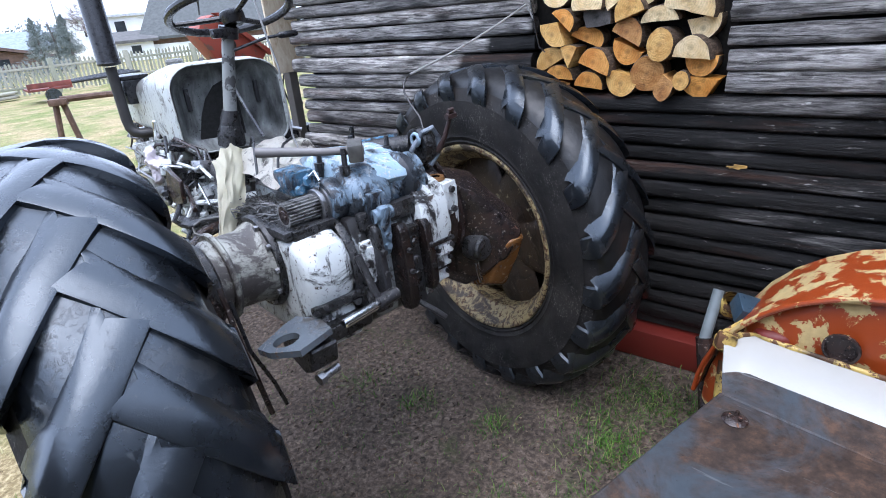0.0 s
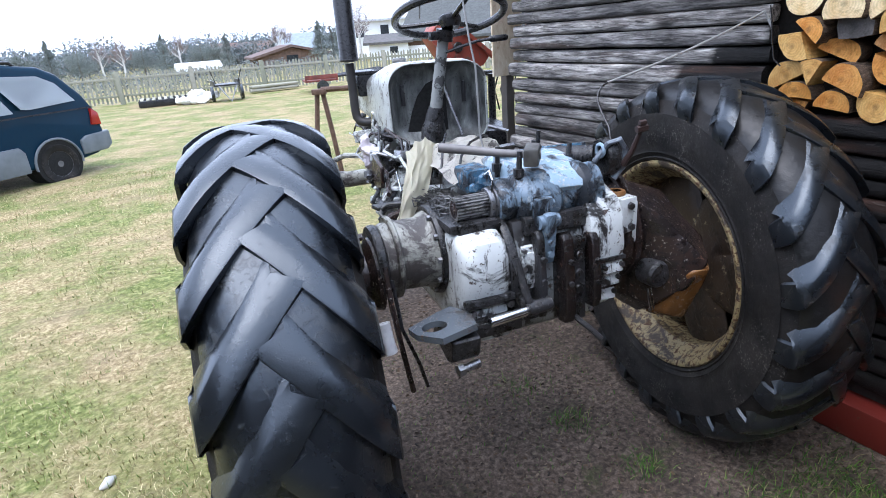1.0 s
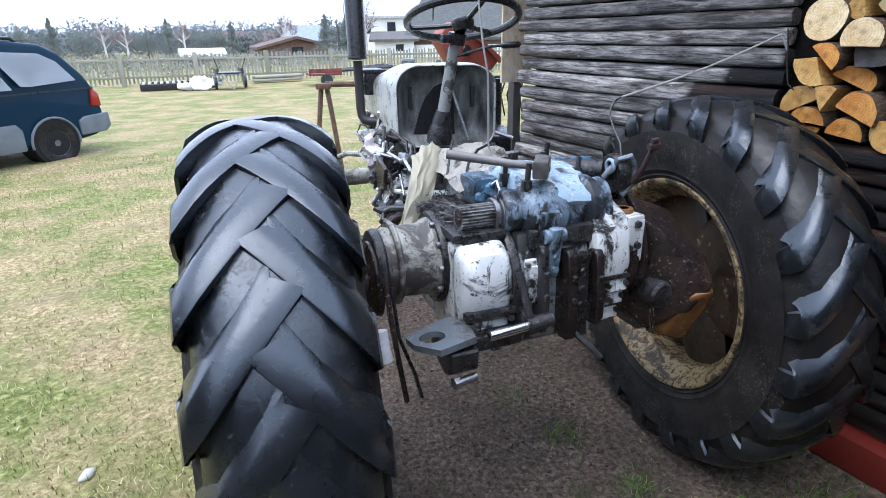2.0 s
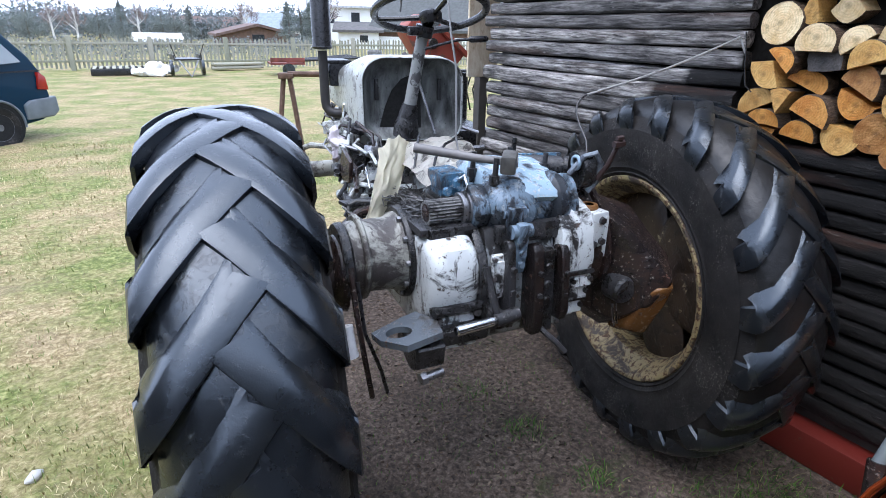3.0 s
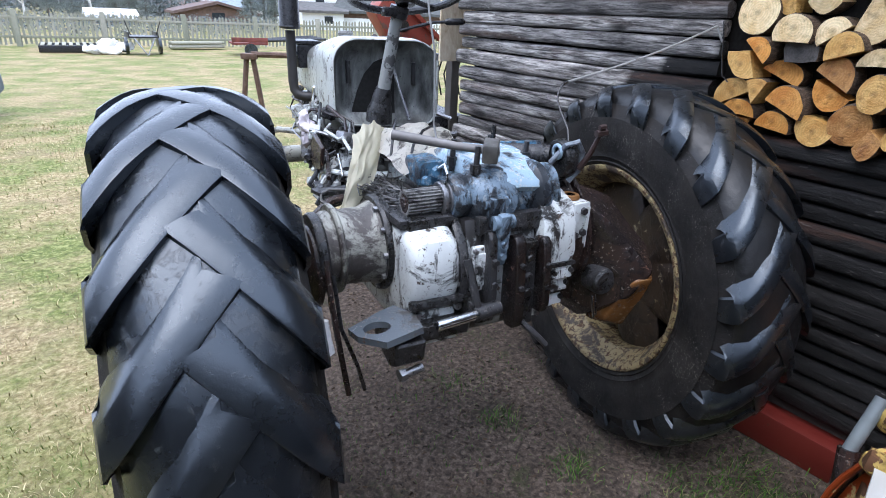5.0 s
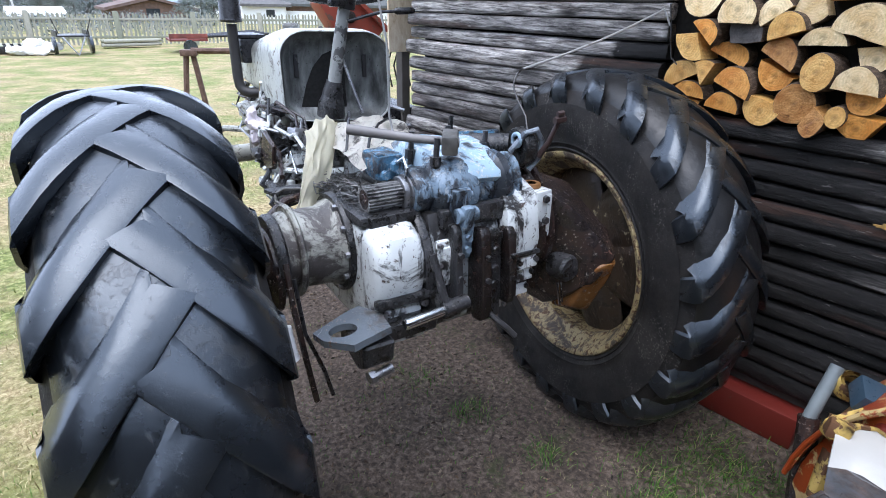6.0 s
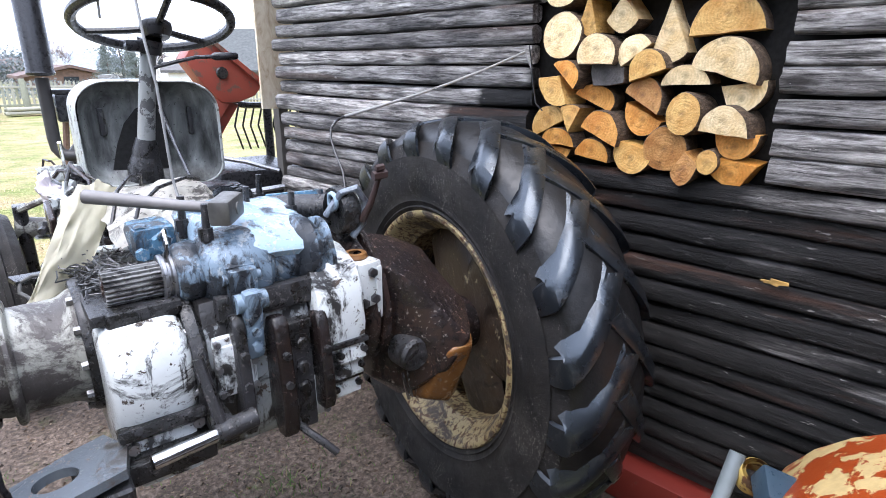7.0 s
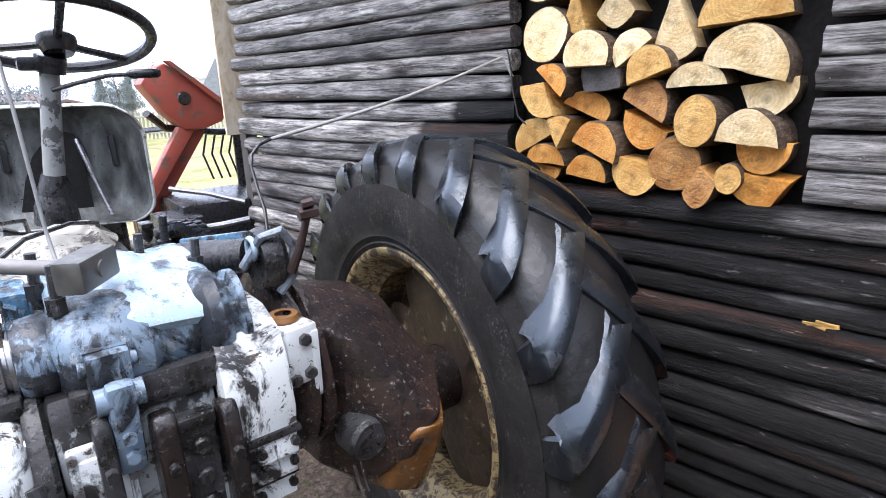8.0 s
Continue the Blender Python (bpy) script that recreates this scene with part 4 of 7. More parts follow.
tube(bm, [(0.15, 0.521, 1.428), (0.16, 0.52, 1.428), (0.215, 0.512, 1.430), (0.222, 0.511, 1.430)], [0.006, 0.011, 0.011, 0.006], 10)
part("throttle_lever", bm, DARK, tractor, "black throttle lever")
STEER = pose(0.03, 0.58, 1.503, -18, 3)
bm = fresh()
tube(bm, [STEER @ Vector((0.195 * math.cos(a), 0.195 * math.sin(a), 0.012)) for a in (2 * math.pi * k / 48 for k in range(48))], 0.0135, 10, True)
wheel_ob = part("steering_wheel", bm, DARK, tractor, "black three-spoke steering wheel")
for a in (35, 145, 270):
    q = radians(a)
    bm = fresh()
    tube(bm, [STEER @ Vector((f * math.cos(q), f * math.sin(q), h)) for f, h in ((0.02, -0.004), (0.08, 0.0), (0.14, 0.006), (0.192, 0.012))], 0.009, 8)
    part("spoke", bm, DARK, wheel_ob)
bm = fresh()
lathe(bm, [(-0.03, 0.0), (-0.03, 0.03), (-0.01, 0.04), (0.006, 0.04), (0.012, 0.034), (0.012, 0.014), (0.006, 0.012), (0.006, 0.0)], 24, "z")
bm.transform(STEER)
part("steering_hub", bm, DARK, wheel_ob)

# -- exhaust
bm = fresh()
tube(bm, [(-0.2, 1.29, 1.36), (-0.2, 1.29, 1.15), (-0.197, 1.285, 1.115), (-0.185, 1.275, 1.095), (-0.165, 1.26, 1.088), (-0.06, 1.22, 1.085)], 0.021, 16)
part("exhaust_pipe", bm, plain("sooty_pipe", (0.035, 0.033, 0.033), 0.5, 0.3, 0.4), tractor, "black bent exhaust pipe")
bm = fresh()
lathe(bm, [(1.365, 0.022), (1.368, 0.042), (1.376, 0.045), (1.384, 0.042), (2.0, 0.042), (2.02, 0.028), (2.25, 0.028), (2.25, 0.02)], 28, "z", (-0.2, 1.29, 0))
part("muffler", bm, DARK, tractor, "tall black muffler")

bm = fresh()
box(bm, (-0.125, 1.36, 1.255), (0.10, 0.16, 0.10), bevel=0.012)
box(bm, (-0.125, 1.36, 1.312), (0.11, 0.17, 0.016), bevel=0.006)
part("air_filter_box", bm, DARK, tractor, "black air filter box beside the bonnet")

# -- engine, axle and front wheels half hidden behind the bulkhead
bm = fresh()
box(bm, (0.02, 1.25, 0.88), (0.24, 0.85, 0.36), bevel=0.03)
for k in range(4):
    box(bm, (-0.12, 1.0 + 0.17 * k, 0.93), (0.05, 0.11, 0.16), bevel=0.015)
    rod(bm, (-0.15, 1.0 + 0.17 * k, 1.04), (-0.11, 1.0 + 0.17 * k, 1.1), 0.02, 0.014, 10)
roughen(bm, 0.006, 14, 21)
engine = part("engine_block", bm, greasy("dirty_engine", (0.30, 0.31, 0.31), BLACK, 0.47, 0.55, 12, 0.3), tractor, "dirty white engine block")
bm = fresh()
box(bm, (0.0, 0.5, 0.84), (0.2, 0.7, 0.34), bevel=0.04)
roughen(bm, 0.006, 14, 22)
part("clutch_housing", bm, GREASE, tractor, "greasy clutch housing")
bm = fresh()
box(bm, (-0.165, 0.93, 1.0), (0.1, 0.16, 0.13), bevel=0.02)
rod(bm, (-0.18, 0.84, 1.03), (-0.18, 0.98, 1.03), 0.04, seg=14)
part("injection_pump", bm, CAST_WHITE, engine, "white injection pump")
bm = fresh()
bmesh.ops.create_icosphere(bm, subdivisions=4, radius=0.5)
bmesh.ops.scale(bm, vec=(0.045, 0.07, 0.12), verts=bm.verts)
bmesh.ops.translate(bm, vec=(-0.27, 0.80, 1.035), verts=bm.verts)
for v in bm.verts:
    v.co += v.normal * (0.022 * fold_noise(v.co * 22) + 0.012 * fold_noise(v.co * 55))
part("plastic_wrap", bm, plain("pinkish_white_plastic", (0.50, 0.45, 0.48), 0.35, 0, 0.4, 26), engine, "crumpled pinkish-white plastic wrap")
bm = fresh()
prism(bm, [(0.50, 1.03), (0.60, 1.06), (0.66, 0.97), (0.60, 0.93), (0.52, 0.95)], -0.30, -0.285)
round_edges(bm, 0.004, 1)
part("pedal_plate", bm, RUST, engine, "rust-brown pedal plate")
bm = fresh()
lathe(bm, [(-0.02, 0.0), (-0.02, 0.05), (-0.012, 0.062), (-0.004, 0.052), (0.004, 0.052), (0.012, 0.062), (0.02, 0.05), (0.02, 0.0)], 28, "x", (-0.22, 0.62, 0.90))
part("belt_pulley", bm, DARK, engine, "black belt pulley")
bm = fresh()
lathe(bm, [(0.90, 0.0), (0.90, 0.034), (0.915, 0.042), (0.965, 0.042), (0.98, 0.034), (0.985, 0.018), (1.01, 0.016), (1.01, 0.0)], 20, "z", (-0.205, 0.56, 0))
roughen(bm, 0.004, 40, 2)
part("filter_bowl", bm, CAST_WHITE, engine, "white filter bowl")
for pts, r, mt in (([(-0.2, 0.85, 1.12), (-0.24, 0.75, 1.05), (-0.2, 0.62, 1.02), (-0.12, 0.55, 1.0)], 0.006, DARK), ([(-0.15, 0.9, 1.06), (-0.26, 0.8, 1.0), (-0.25, 0.6, 0.98), (-0.3, 0.42, 0.95)], 0.008, RUST),
                   ([(-0.17, 1.05, 1.05), (-0.21, 0.95, 1.08), (-0.22, 0.86, 1.18)], 0.005, CHROME), ([(-0.28, 0.72, 1.05), (-0.18, 0.66, 1.02), (-0.08, 0.6, 0.99)], 0.007, STEEL), ([(-0.3, 0.62, 0.93), (-0.22, 0.4, 0.96), (-0.12, 0.3, 0.98)], 0.009, CAST_WHITE)):
    bm = fresh()
    tube(bm, pts, r, 8)
    part("pipe", bm, mt, engine)
rnd = random.Random(31)
for k in range(34):  # thin fuel lines, rods and cables beside the engine
    y0, z0 = rnd.uniform(0.55, 1.15), rnd.uniform(0.92, 1.12)
    p = Vector((rnd.uniform(-0.26, -0.17), y0, z0))
    pts = [p]
    for _ in range(4):
        p = p + Vector((rnd.uniform(-0.035, 0.035), rnd.uniform(-0.13, 0.05), rnd.uniform(-0.05, 0.035)))
        pts.append(p.copy())
    bm = fresh()
    tube(bm, pts, rnd.choice((0.003, 0.004, 0.006)), 6)
    part("fuel_line", bm, (CHROME, DARK, HOOD, STEEL, RUST)[k % 5], engine)
for k, (px, py, pz, sx, sy, sz, mt) in enumerate(((-0.21, 0.74, 1.0, 0.05, 0.07, 0.09, GREASE), (-0.24, 0.66, 0.93, 0.06, 0.05, 0.06, HOOD), (-0.17, 0.80, 1.09, 0.07, 0.05, 0.04, DARK), (-0.23, 0.98, 1.07, 0.06, 0.09, 0.05, HOOD), (-0.26, 0.55, 0.88, 0.12, 0.03, 0.05, CAST_WHITE), (-0.13, 0.60, 0.99, 0.06, 0.06, 0.10, GREASE), (-0.30, 0.50, 0.90, 0.10, 0.05, 0.02, GREASE))):
    bm = fresh()
    box(bm, (px, py, pz), (sx, sy, sz), pose(0, 0, 0, 10 * (k % 3) - 8, 6 * (k % 2), 14 * k), 0.008)
    rod(bm, (px - 0.01, py - sy * 0.5 - 0.02, pz), (px - 0.01, py, pz), 0.013, seg=8)
    roughen(bm, 0.004, 40, k)
    part("engine_fitting", bm, mt, engine)
rnd = random.Random(77)
for k in range(22):  # small castings, nuts and brackets beside the clutch housing
    px, py, pz = rnd.uniform(-0.30, -0.12), rnd.uniform(0.34, 0.80), rnd.uniform(0.84, 1.06)
    bm = fresh()
    box(bm, (px, py, pz), (rnd.uniform(0.02, 0.06), rnd.uniform(0.02, 0.07), rnd.uniform(0.02, 0.06)), pose(0, 0, 0, rnd.uniform(-20, 20), rnd.uniform(-20, 20), rnd.uniform(0, 90)), 0.006)
    rod(bm, (px - 0.02, py - 0.04, pz), (px, py, pz + 0.01), rnd.uniform(0.007, 0.014), seg=8)
    rod(bm, (px, py, pz - 0.05), (px + 0.02, py, pz + 0.05), rnd.uniform(0.004, 0.009), seg=8)
    roughen(bm, 0.004, 50, k)
    part("engine_fitting", bm, (CAST_WHITE, GREASE, STEEL, HOOD, GREASE, CAST_WHITE, RUST)[k % 7], engine)
for k in range(7):  # slack black and pale cables
    y0, z0 = rnd.uniform(0.35, 0.7), rnd.uniform(0.84, 0.98)
    pts = [Vector((-0.16, y0 + 0.05, z0 + 0.05)), Vector((-0.26, y0, z0 + 0.02)), Vector((-0.33 + 0.02 * (k % 3), y0 - 0.03, z0 - 0.06)), Vector((-0.27, y0 - 0.08, z0 - 0.13)), Vector((-0.16, y0 - 0.05, z0 - 0.12))]
    bm = fresh()
    tube(bm, pts, 0.006 if k % 3 else 0.009, 7)
    part("fuel_line", bm, DARK if k % 4 else HOOD, engine)
bm = fresh()
tube(bm, [(-0.085, 0.03, 1.10), (-0.088, 0.08, 1.14), (-0.09, 0.094, 1.175), (-0.093, 0.09, 1.27), (-0.096, 0.09, 1.363), (-0.10, 0.12, 1.45), (-0.101, 0.14, 1.525), (-0.10, 0.17, 1.64), (-0.10, 0.23, 1.74), (-0.10, 0.31, 1.77), (-0.11, 0.40, 1.70), (-0.115, 0.465, 1.58), (-0.115, 0.485, 1.51)], 0.003, 8)
part("cable", bm, plain("pale_cable", (0.24, 0.24, 0.235), 0.4), tractor, "thin pale cable looped from the lift cover to the steering wheel")
bm = fresh()
tube(bm, [(-0.62, 0.32, 0.62), (-0.4, 0.36, 0.82), (-0.3, 0.42, 0.87), (-0.1, 0.45, 0.9)], 0.016, 10)
box(bm, (-0.42, 0.35, 0.84), (0.22, 0.05, 0.012), pose(0, 0, 0, 0, 8, 12), 0.003)
part("footboard_stay", bm, RUST, tractor, "rusty footboard stay")
for px in (-0.46, 0.46):
    bm = fresh()
    lathe(bm, [(-0.05, 0.27), (-0.075, 0.29), (-0.085, 0.34), (-0.075, 0.395), (-0.045, 0.412), (-0.03, 0.40), (-0.012, 0.402), (-0.008, 0.415), (0.008, 0.415), (0.012, 0.402), (0.03, 0.40), (0.045, 0.412), (0.075, 0.395), (0.085, 0.34), (0.075, 0.29), (0.05, 0.27)], 56)
    part("front_tyre", bm, SIDEWALL, tractor, "ribbed black front tyre", 40, pose(px, 1.72, 0.40, 0, 0, 4))
    bm = fresh()
    lathe(bm, [(-0.05, 0.275), (-0.05, 0.25), (0.0, 0.1), (0.02, 0.0)], 32)
    part("front_rim", bm, RIM, tractor, "", 40, pose(px, 1.72, 0.40, 0, 0, 4))
    bm = fresh()
    side_x = math.copysign(1.0, px)
    rod(bm, (px - side_x * 0.12, 1.72, 0.42), (px - side_x * 0.12, 1.70, 0.82), 0.026, seg=12)
    rod(bm, (px - side_x * 0.12, 1.72, 0.42), (px - side_x * 0.02, 1.72, 0.40), 0.03, seg=12)
    box(bm, (px - side_x * 0.12, 1.70, 0.83), (0.05, 0.08, 0.03), bevel=0.006)
    part("kingpin", bm, GREASE, tractor)
bm = fresh()
tube(bm, [(-0.37, 1.72, 0.75), (-0.2, 1.72, 0.72), (0.2, 1.72, 0.72), (0.37, 1.72, 0.75)], 0.045, 12)
tube(bm, [(-0.34, 1.62, 0.84), (-0.24, 1.50, 0.90), (-0.16, 1.30, 0.92)], 0.014, 8)
part("front_axle", bm, AXLE, tractor, "dirty grey front axle beam")

for pts in ([(-0.20, 0.02, 1.06), (-0.17, 0.05, 1.13), (-0.12, 0.10, 1.155), (-0.05, 0.16, 1.16), (0.0, 0.24, 1.14), (0.01, 0.34, 1.08)], [(-0.22, 0.09, 1.08), (-0.19, 0.14, 1.15), (-0.15, 0.22, 1.165), (-0.11, 0.32, 1.15), (-0.10, 0.42, 1.06)]):
    bm = fresh()
    tube(bm, pts, 0.004, 8)
    part("cable", bm, DARK, tractor, "black cable over the plastic sheet")

# -- right side of the lift: hydraulic cylinder, clamp and hose
bm = fresh()
tube(bm, [(0.05, 0.02, 1.10), (0.10, -0.03, 1.105), (0.17, -0.10, 1.11)], [0.022, 0.03, 0.03], 14)
lathe(bm, [(-0.012, 0.0), (-0.012, 0.05), (0.0, 0.054), (0.02, 0.054), (0.03, 0.045), (0.03, 0.0)], 24, "x", (0.185, -0.12, 1.105))
part("lift_cylinder", bm, GREASE, tractor, "dark hydraulic cylinder")
bm = fresh()
tube(bm, arc((0.165, -0.135, 1.13), 0.017, 0, 360, 20, "yz")[:-1], 0.005, 8, True)
part("lifting_eye", bm, worn("blue_grey_eye", (0.3, 0.42, 0.52), (0.3, 0.3, 0.3), (0.08, 0.09, 0.1), 0.55, 20, 0.35), tractor, "pale blue lifting eye")
bm = fresh()
tube(bm, [(0.15, -0.13, 1.10), (0.175, -0.155, 1.15), (0.205, -0.165, 1.16), (0.225, -0.165, 1.13), (0.222, -0.16, 1.08), (0.20, -0.15, 1.05)], 0.008, 8)
part("hose", bm, worn("blue_white_hose", (0.22, 0.26, 0.30), (0.1, 0.12, 0.15), (0.04, 0.04, 0.05), 0.52, 24, 0.35), tractor, "blue-grey bent hose")
bm = fresh()
tube(bm, [(0.215, -0.17, 1.09), (0.222, -0.195, 1.13), (0.232, -0.215, 1.19)], [0.009, 0.007, 0.006], 10)
rod(bm, (0.217, -0.215, 1.190), (0.247, -0.218, 1.193), 0.010, seg=6)
rod(bm, (0.222, -0.218, 1.206), (0.240, -0.22, 1.208), 0.007, seg=6)
part("clamp_bolt", bm, plain("red_brown_bolt", (0.036, 0.020, 0.018), 0.5), tractor, "red-brown clamp bolt")

bm = fresh()
box(bm, (0.165, 0.06, 1.105), (0.012, 0.15, 0.026), pose(0, 0, 0, -8, 0, 38), 0.004)
part("blue_lever", bm, BLUE, tractor, "flat blue lever")
bm = fresh()
box(bm, (0.125, -0.02, 1.06), (0.06, 0.12, 0.06), pose(0, 0, 0, 0, 0, -30), 0.012)
part("cylinder_foot", bm, OILY_BLUE, tractor)

# ---- things lying on the tractor ----
IRON = plain("hammer_iron", (0.17, 0.165, 0.155), 0.45, 0.4, 0.6, 30)
hammer = thing("sledgehammer", "old sledgehammer with a grey shaft lying on the lift cover", "hammer", TRACTOR @ pose(-0.066, -0.172, 1.134, 0, 0, 56))
bm = fresh()
box(bm, (0, 0, 0.022), (0.096, 0.038, 0.045), bevel=0.007)
roughen(bm, 0.002, 60, 3)
rod(bm, (0.0, -0.0215, 0.022), (0.0, -0.0175, 0.022), 0.012, seg=14)
part("hammer_head", bm, IRON, hammer, "worn square iron head")
bm = fresh()
tube(bm, [(0.0, -0.01, 0.022), (0.0, 0.08, 0.028), (0.0, 0.15, 0.036), (0.0, 0.242, 0.046)], [0.0105, 0.010, 0.0115, 0.0125], 12)
part("shaft", bm, plain("grey_wooden_shaft", (0.17, 0.16, 0.155), 0.5, 0, 0.35, 30), hammer, "grey wooden shaft")


def cloth(bm, us, vs, f):
    g = [[bm.verts.new(f(u, v)) for u in us] for v in vs]
    for a, b in zip(g, g[1:]):
        for k in range(len(us) - 1):
            bm.faces.new((a[k], a[k + 1], b[k + 1], b[k]))


def lin(a, b, n):
    return [a + (b - a) * k / n for k in range(n + 1)]


SHEET = greasy("dirty_white_sheet", (0.70, 0.67, 0.60), (0.04, 0.036, 0.032), 0.535, 0.61, 8, 0.4, (0.3, 0.26, 0.2), 0.4)
bm = fresh()


def fold(p):
    """Sharp ridges and soft hollows of crumpled sheeting."""
    return 0.5 - abs(noise.noise(p)) + 0.3 * (0.5 - abs(noise.noise(p * 2.1 + Vector((3, 1, 7)))))


def drape(u, v):
    x, y = -0.225 + 0.25 * u, -0.01 + 0.40 * v
    edge = min(u, 1 - u, v, 1 - v)
    z = 1.092 + 0.022 * v - 0.10 * max(0.0, 0.25 - u) - 0.12 * max(0.0, 0.15 - v) - 0.30 * max(0.0, v - 0.86) - 0.16 * max(0.0, u - 0.86)
    soft = min(1.0, 0.25 + edge * 7)
    q = Vector((x * 9 + y * 3, y * 11 - x * 5, 0))
    lump = 0.03 * noise.noise(Vector((x * 8, y * 8, 2))) + 0.020 * fold(q) + 0.008 * fold(q * 2.6)
    return (x + 0.02 * noise.noise(Vector((x * 14, y * 14, 8))), y + 0.02 * noise.noise(Vector((x * 14, y * 14, 3))), z + 0.012 + soft * lump)


cloth(bm, lin(0, 1, 80), lin(0, 1, 100), drape)
bmesh.ops.solidify(bm, geom=bm.faces[:], thickness=0.004)
solo("plastic_sheet", bm, SHEET, "crumpled dirty white plastic sheet over the gearbox", "sheet", TRACTOR, smooth=50)
bm = fresh()


def hang(u, v):
    x = -0.225 - 0.13 * v ** 1.3 + 0.115 * (u - 0.5) * (1 - 0.25 * v)
    y = 0.20 - 0.20 * v + 0.05 * u
    z = 1.125 - 0.18 * v ** 1.15 + 0.03 * math.sin(u * 3.1)
    n3 = noise.noise(Vector((x * 13, y * 7, z * 8)))
    return (x + 0.012 * n3, y + 0.016 * n3 + 0.03 * fold(Vector((u * 3, v * 2.2, 1))), z + 0.016 * n3 + 0.02 * fold(Vector((u * 3, v * 2.2, 4))))


cloth(bm, lin(0, 1, 24), lin(0, 1, 40), hang)
bmesh.ops.solidify(bm, geom=bm.faces[:], thickness=0.012)
solo("rag", bm, plain("yellowed_rag", (0.60, 0.57, 0.45), 0.7, 0, 0.3, 12), "yellowed white rag hanging over the gearbox", "rag", TRACTOR, smooth=60)
bm = fresh()
rnd = random.Random(5)
for k in range(110):
    p = Vector((rnd.uniform(-0.30, -0.20), rnd.uniform(-0.06, 0.14), 1.012))
    pts = [p]
    for _ in range(4):
        p = p + Vector((rnd.uniform(-0.02, 0.02), rnd.uniform(-0.03, 0.03), rnd.uniform(-0.004, 0.010)))
        pts.append(p.copy())
    tube(bm, pts, 0.0016, 5)
solo("wire_tangle", bm, plain("dull_wire", (0.13, 0.13, 0.13), 0.4, 0.7, 0.6, 40), "tangle of thin loose wires on the gearbox", "wire", TRACTOR, kind="stuff")

# ---- barn ----
def pole(y0, y1, h, seed, shape=14):
    """A slightly crooked pole along its own x, with swellings and rounded ends."""
    bm = fresh()
    n = max(4, int((y1 - y0) / 0.11))
    pts, rs = [], []
    for i in range(n + 1):
        y = y0 + (y1 - y0) * i / n
        q = Vector((y * 0.8, seed * 5.3, 0))
        pts.append((y, 0.008 * noise.noise(q), 0.014 * noise.noise(q * 1.2 + Vector((0, 0, 9))) + 0.004 * noise.noise(q * 4.5)))
        rs.append(h / 2 * (0.985 + 0.15 * noise.noise(q * 2.1 + Vector((3, 0, 0))) + 0.05 * noise.noise(q * 7 + Vector((8, 0, 0)))) * (1 + (0.05 if int(seed) % 2 else -0.05) * y))
    rs[0] *= 0.86
    rs[-1] *= 0.86
    tube(bm, pts, rs, shape)
    for v in bm.verts:
        for ax in (1, 2):  # hewn a little flat, so that the joints are narrow
            c = v.co[ax] / (h / 2)
            v.co[ax] = math.copysign(abs(c) ** 0.62, c) * h / 2
        v.co += 0.004 * noise.noise_vector(Vector((v.co.x * 7, v.co.y * 60, v.co.z * 60 + seed)))
    return bm


NICHE_0, NICHE_1, NICHE_Z = -0.685, 0.0, 1.125
barn = tagged(new("wall_barn"), "weathered dark pole wall of an old timber barn", "wall", kind="structure")
barn.matrix_basis = WALL
rnd = random.Random(11)
z, k = 0.225, 0
while z < 2.7:
    h = rnd.uniform(0.058, 0.082)
    end = 1.47 + rnd.uniform(-0.025, 0.03)
    spans = ((-3.2, NICHE_0 + rnd.uniform(-0.012, 0.0)), (NICHE_1 + rnd.uniform(0.0, 0.02), end)) if z + h / 2 > NICHE_Z + 0.02 else ((-3.2, end),)
    for y0, y1 in spans:
        k = round(k, 2)
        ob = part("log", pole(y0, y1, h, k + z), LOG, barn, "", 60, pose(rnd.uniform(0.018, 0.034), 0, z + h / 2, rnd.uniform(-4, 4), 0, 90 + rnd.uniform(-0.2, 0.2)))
        k += 1
    z += h
# near-black backing paints the shade into the gaps between the poles
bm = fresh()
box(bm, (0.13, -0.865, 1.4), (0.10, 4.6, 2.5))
part("backing_boards", bm, plain("gap_shade_black", (0.006, 0.005, 0.0045), 0.9), barn, "black backing painted as the shade between the poles")
bm = fresh()
box(bm, (0.14, -0.8, 0.11), (0.2, 4.5, 0.22), bevel=0.01)
part("footing", bm, plain("dark_stone_footing", (0.05, 0.045, 0.04), 0.9), barn)
# gable boards beyond the corner, and the closing walls of the barn
PINE = Mat("pressed_chip_board", 0.65)
grain = PINE.noise(9.0, 7, 0.7, PINE.stretched(2.2, 2.2, 1.0), 0.8)
PINE.color(PINE.ramp(grain, (0.32, (0.46, 0.32, 0.19)), (0.45, (0.66, 0.53, 0.37)), (0.6, (0.78, 0.68, 0.52)), (0.75, (0.84, 0.78, 0.68))))
PINE = PINE.bump(grain, 0.3, 0.003).m
bm = fresh()  # loose board that leans on the back of the barn
box(bm, (0.175, 1.75, 1.75), (0.22, 0.016, 1.12), bevel=0.003)
part("chip_board", bm, PINE, barn, "pale pressed board behind the barn corner")
bm = fresh()
box(bm, (0.20, 1.79, 1.25), (0.06, 0.06, 2.5), bevel=0.006)
part("post", bm, plain("grey_post", (0.10, 0.09, 0.08), 0.8), barn)
bm = fresh()
box(bm, (2.2, 1.44, 1.4), (3.9, 0.08, 2.6))
box(bm, (2.2, -3.2, 1.4), (3.9, 0.08, 2.6))
box(bm, (4.1, -0.87, 1.4), (0.08, 4.6, 2.6))
part("far_wall", bm, LOG, barn)
bm = fresh()
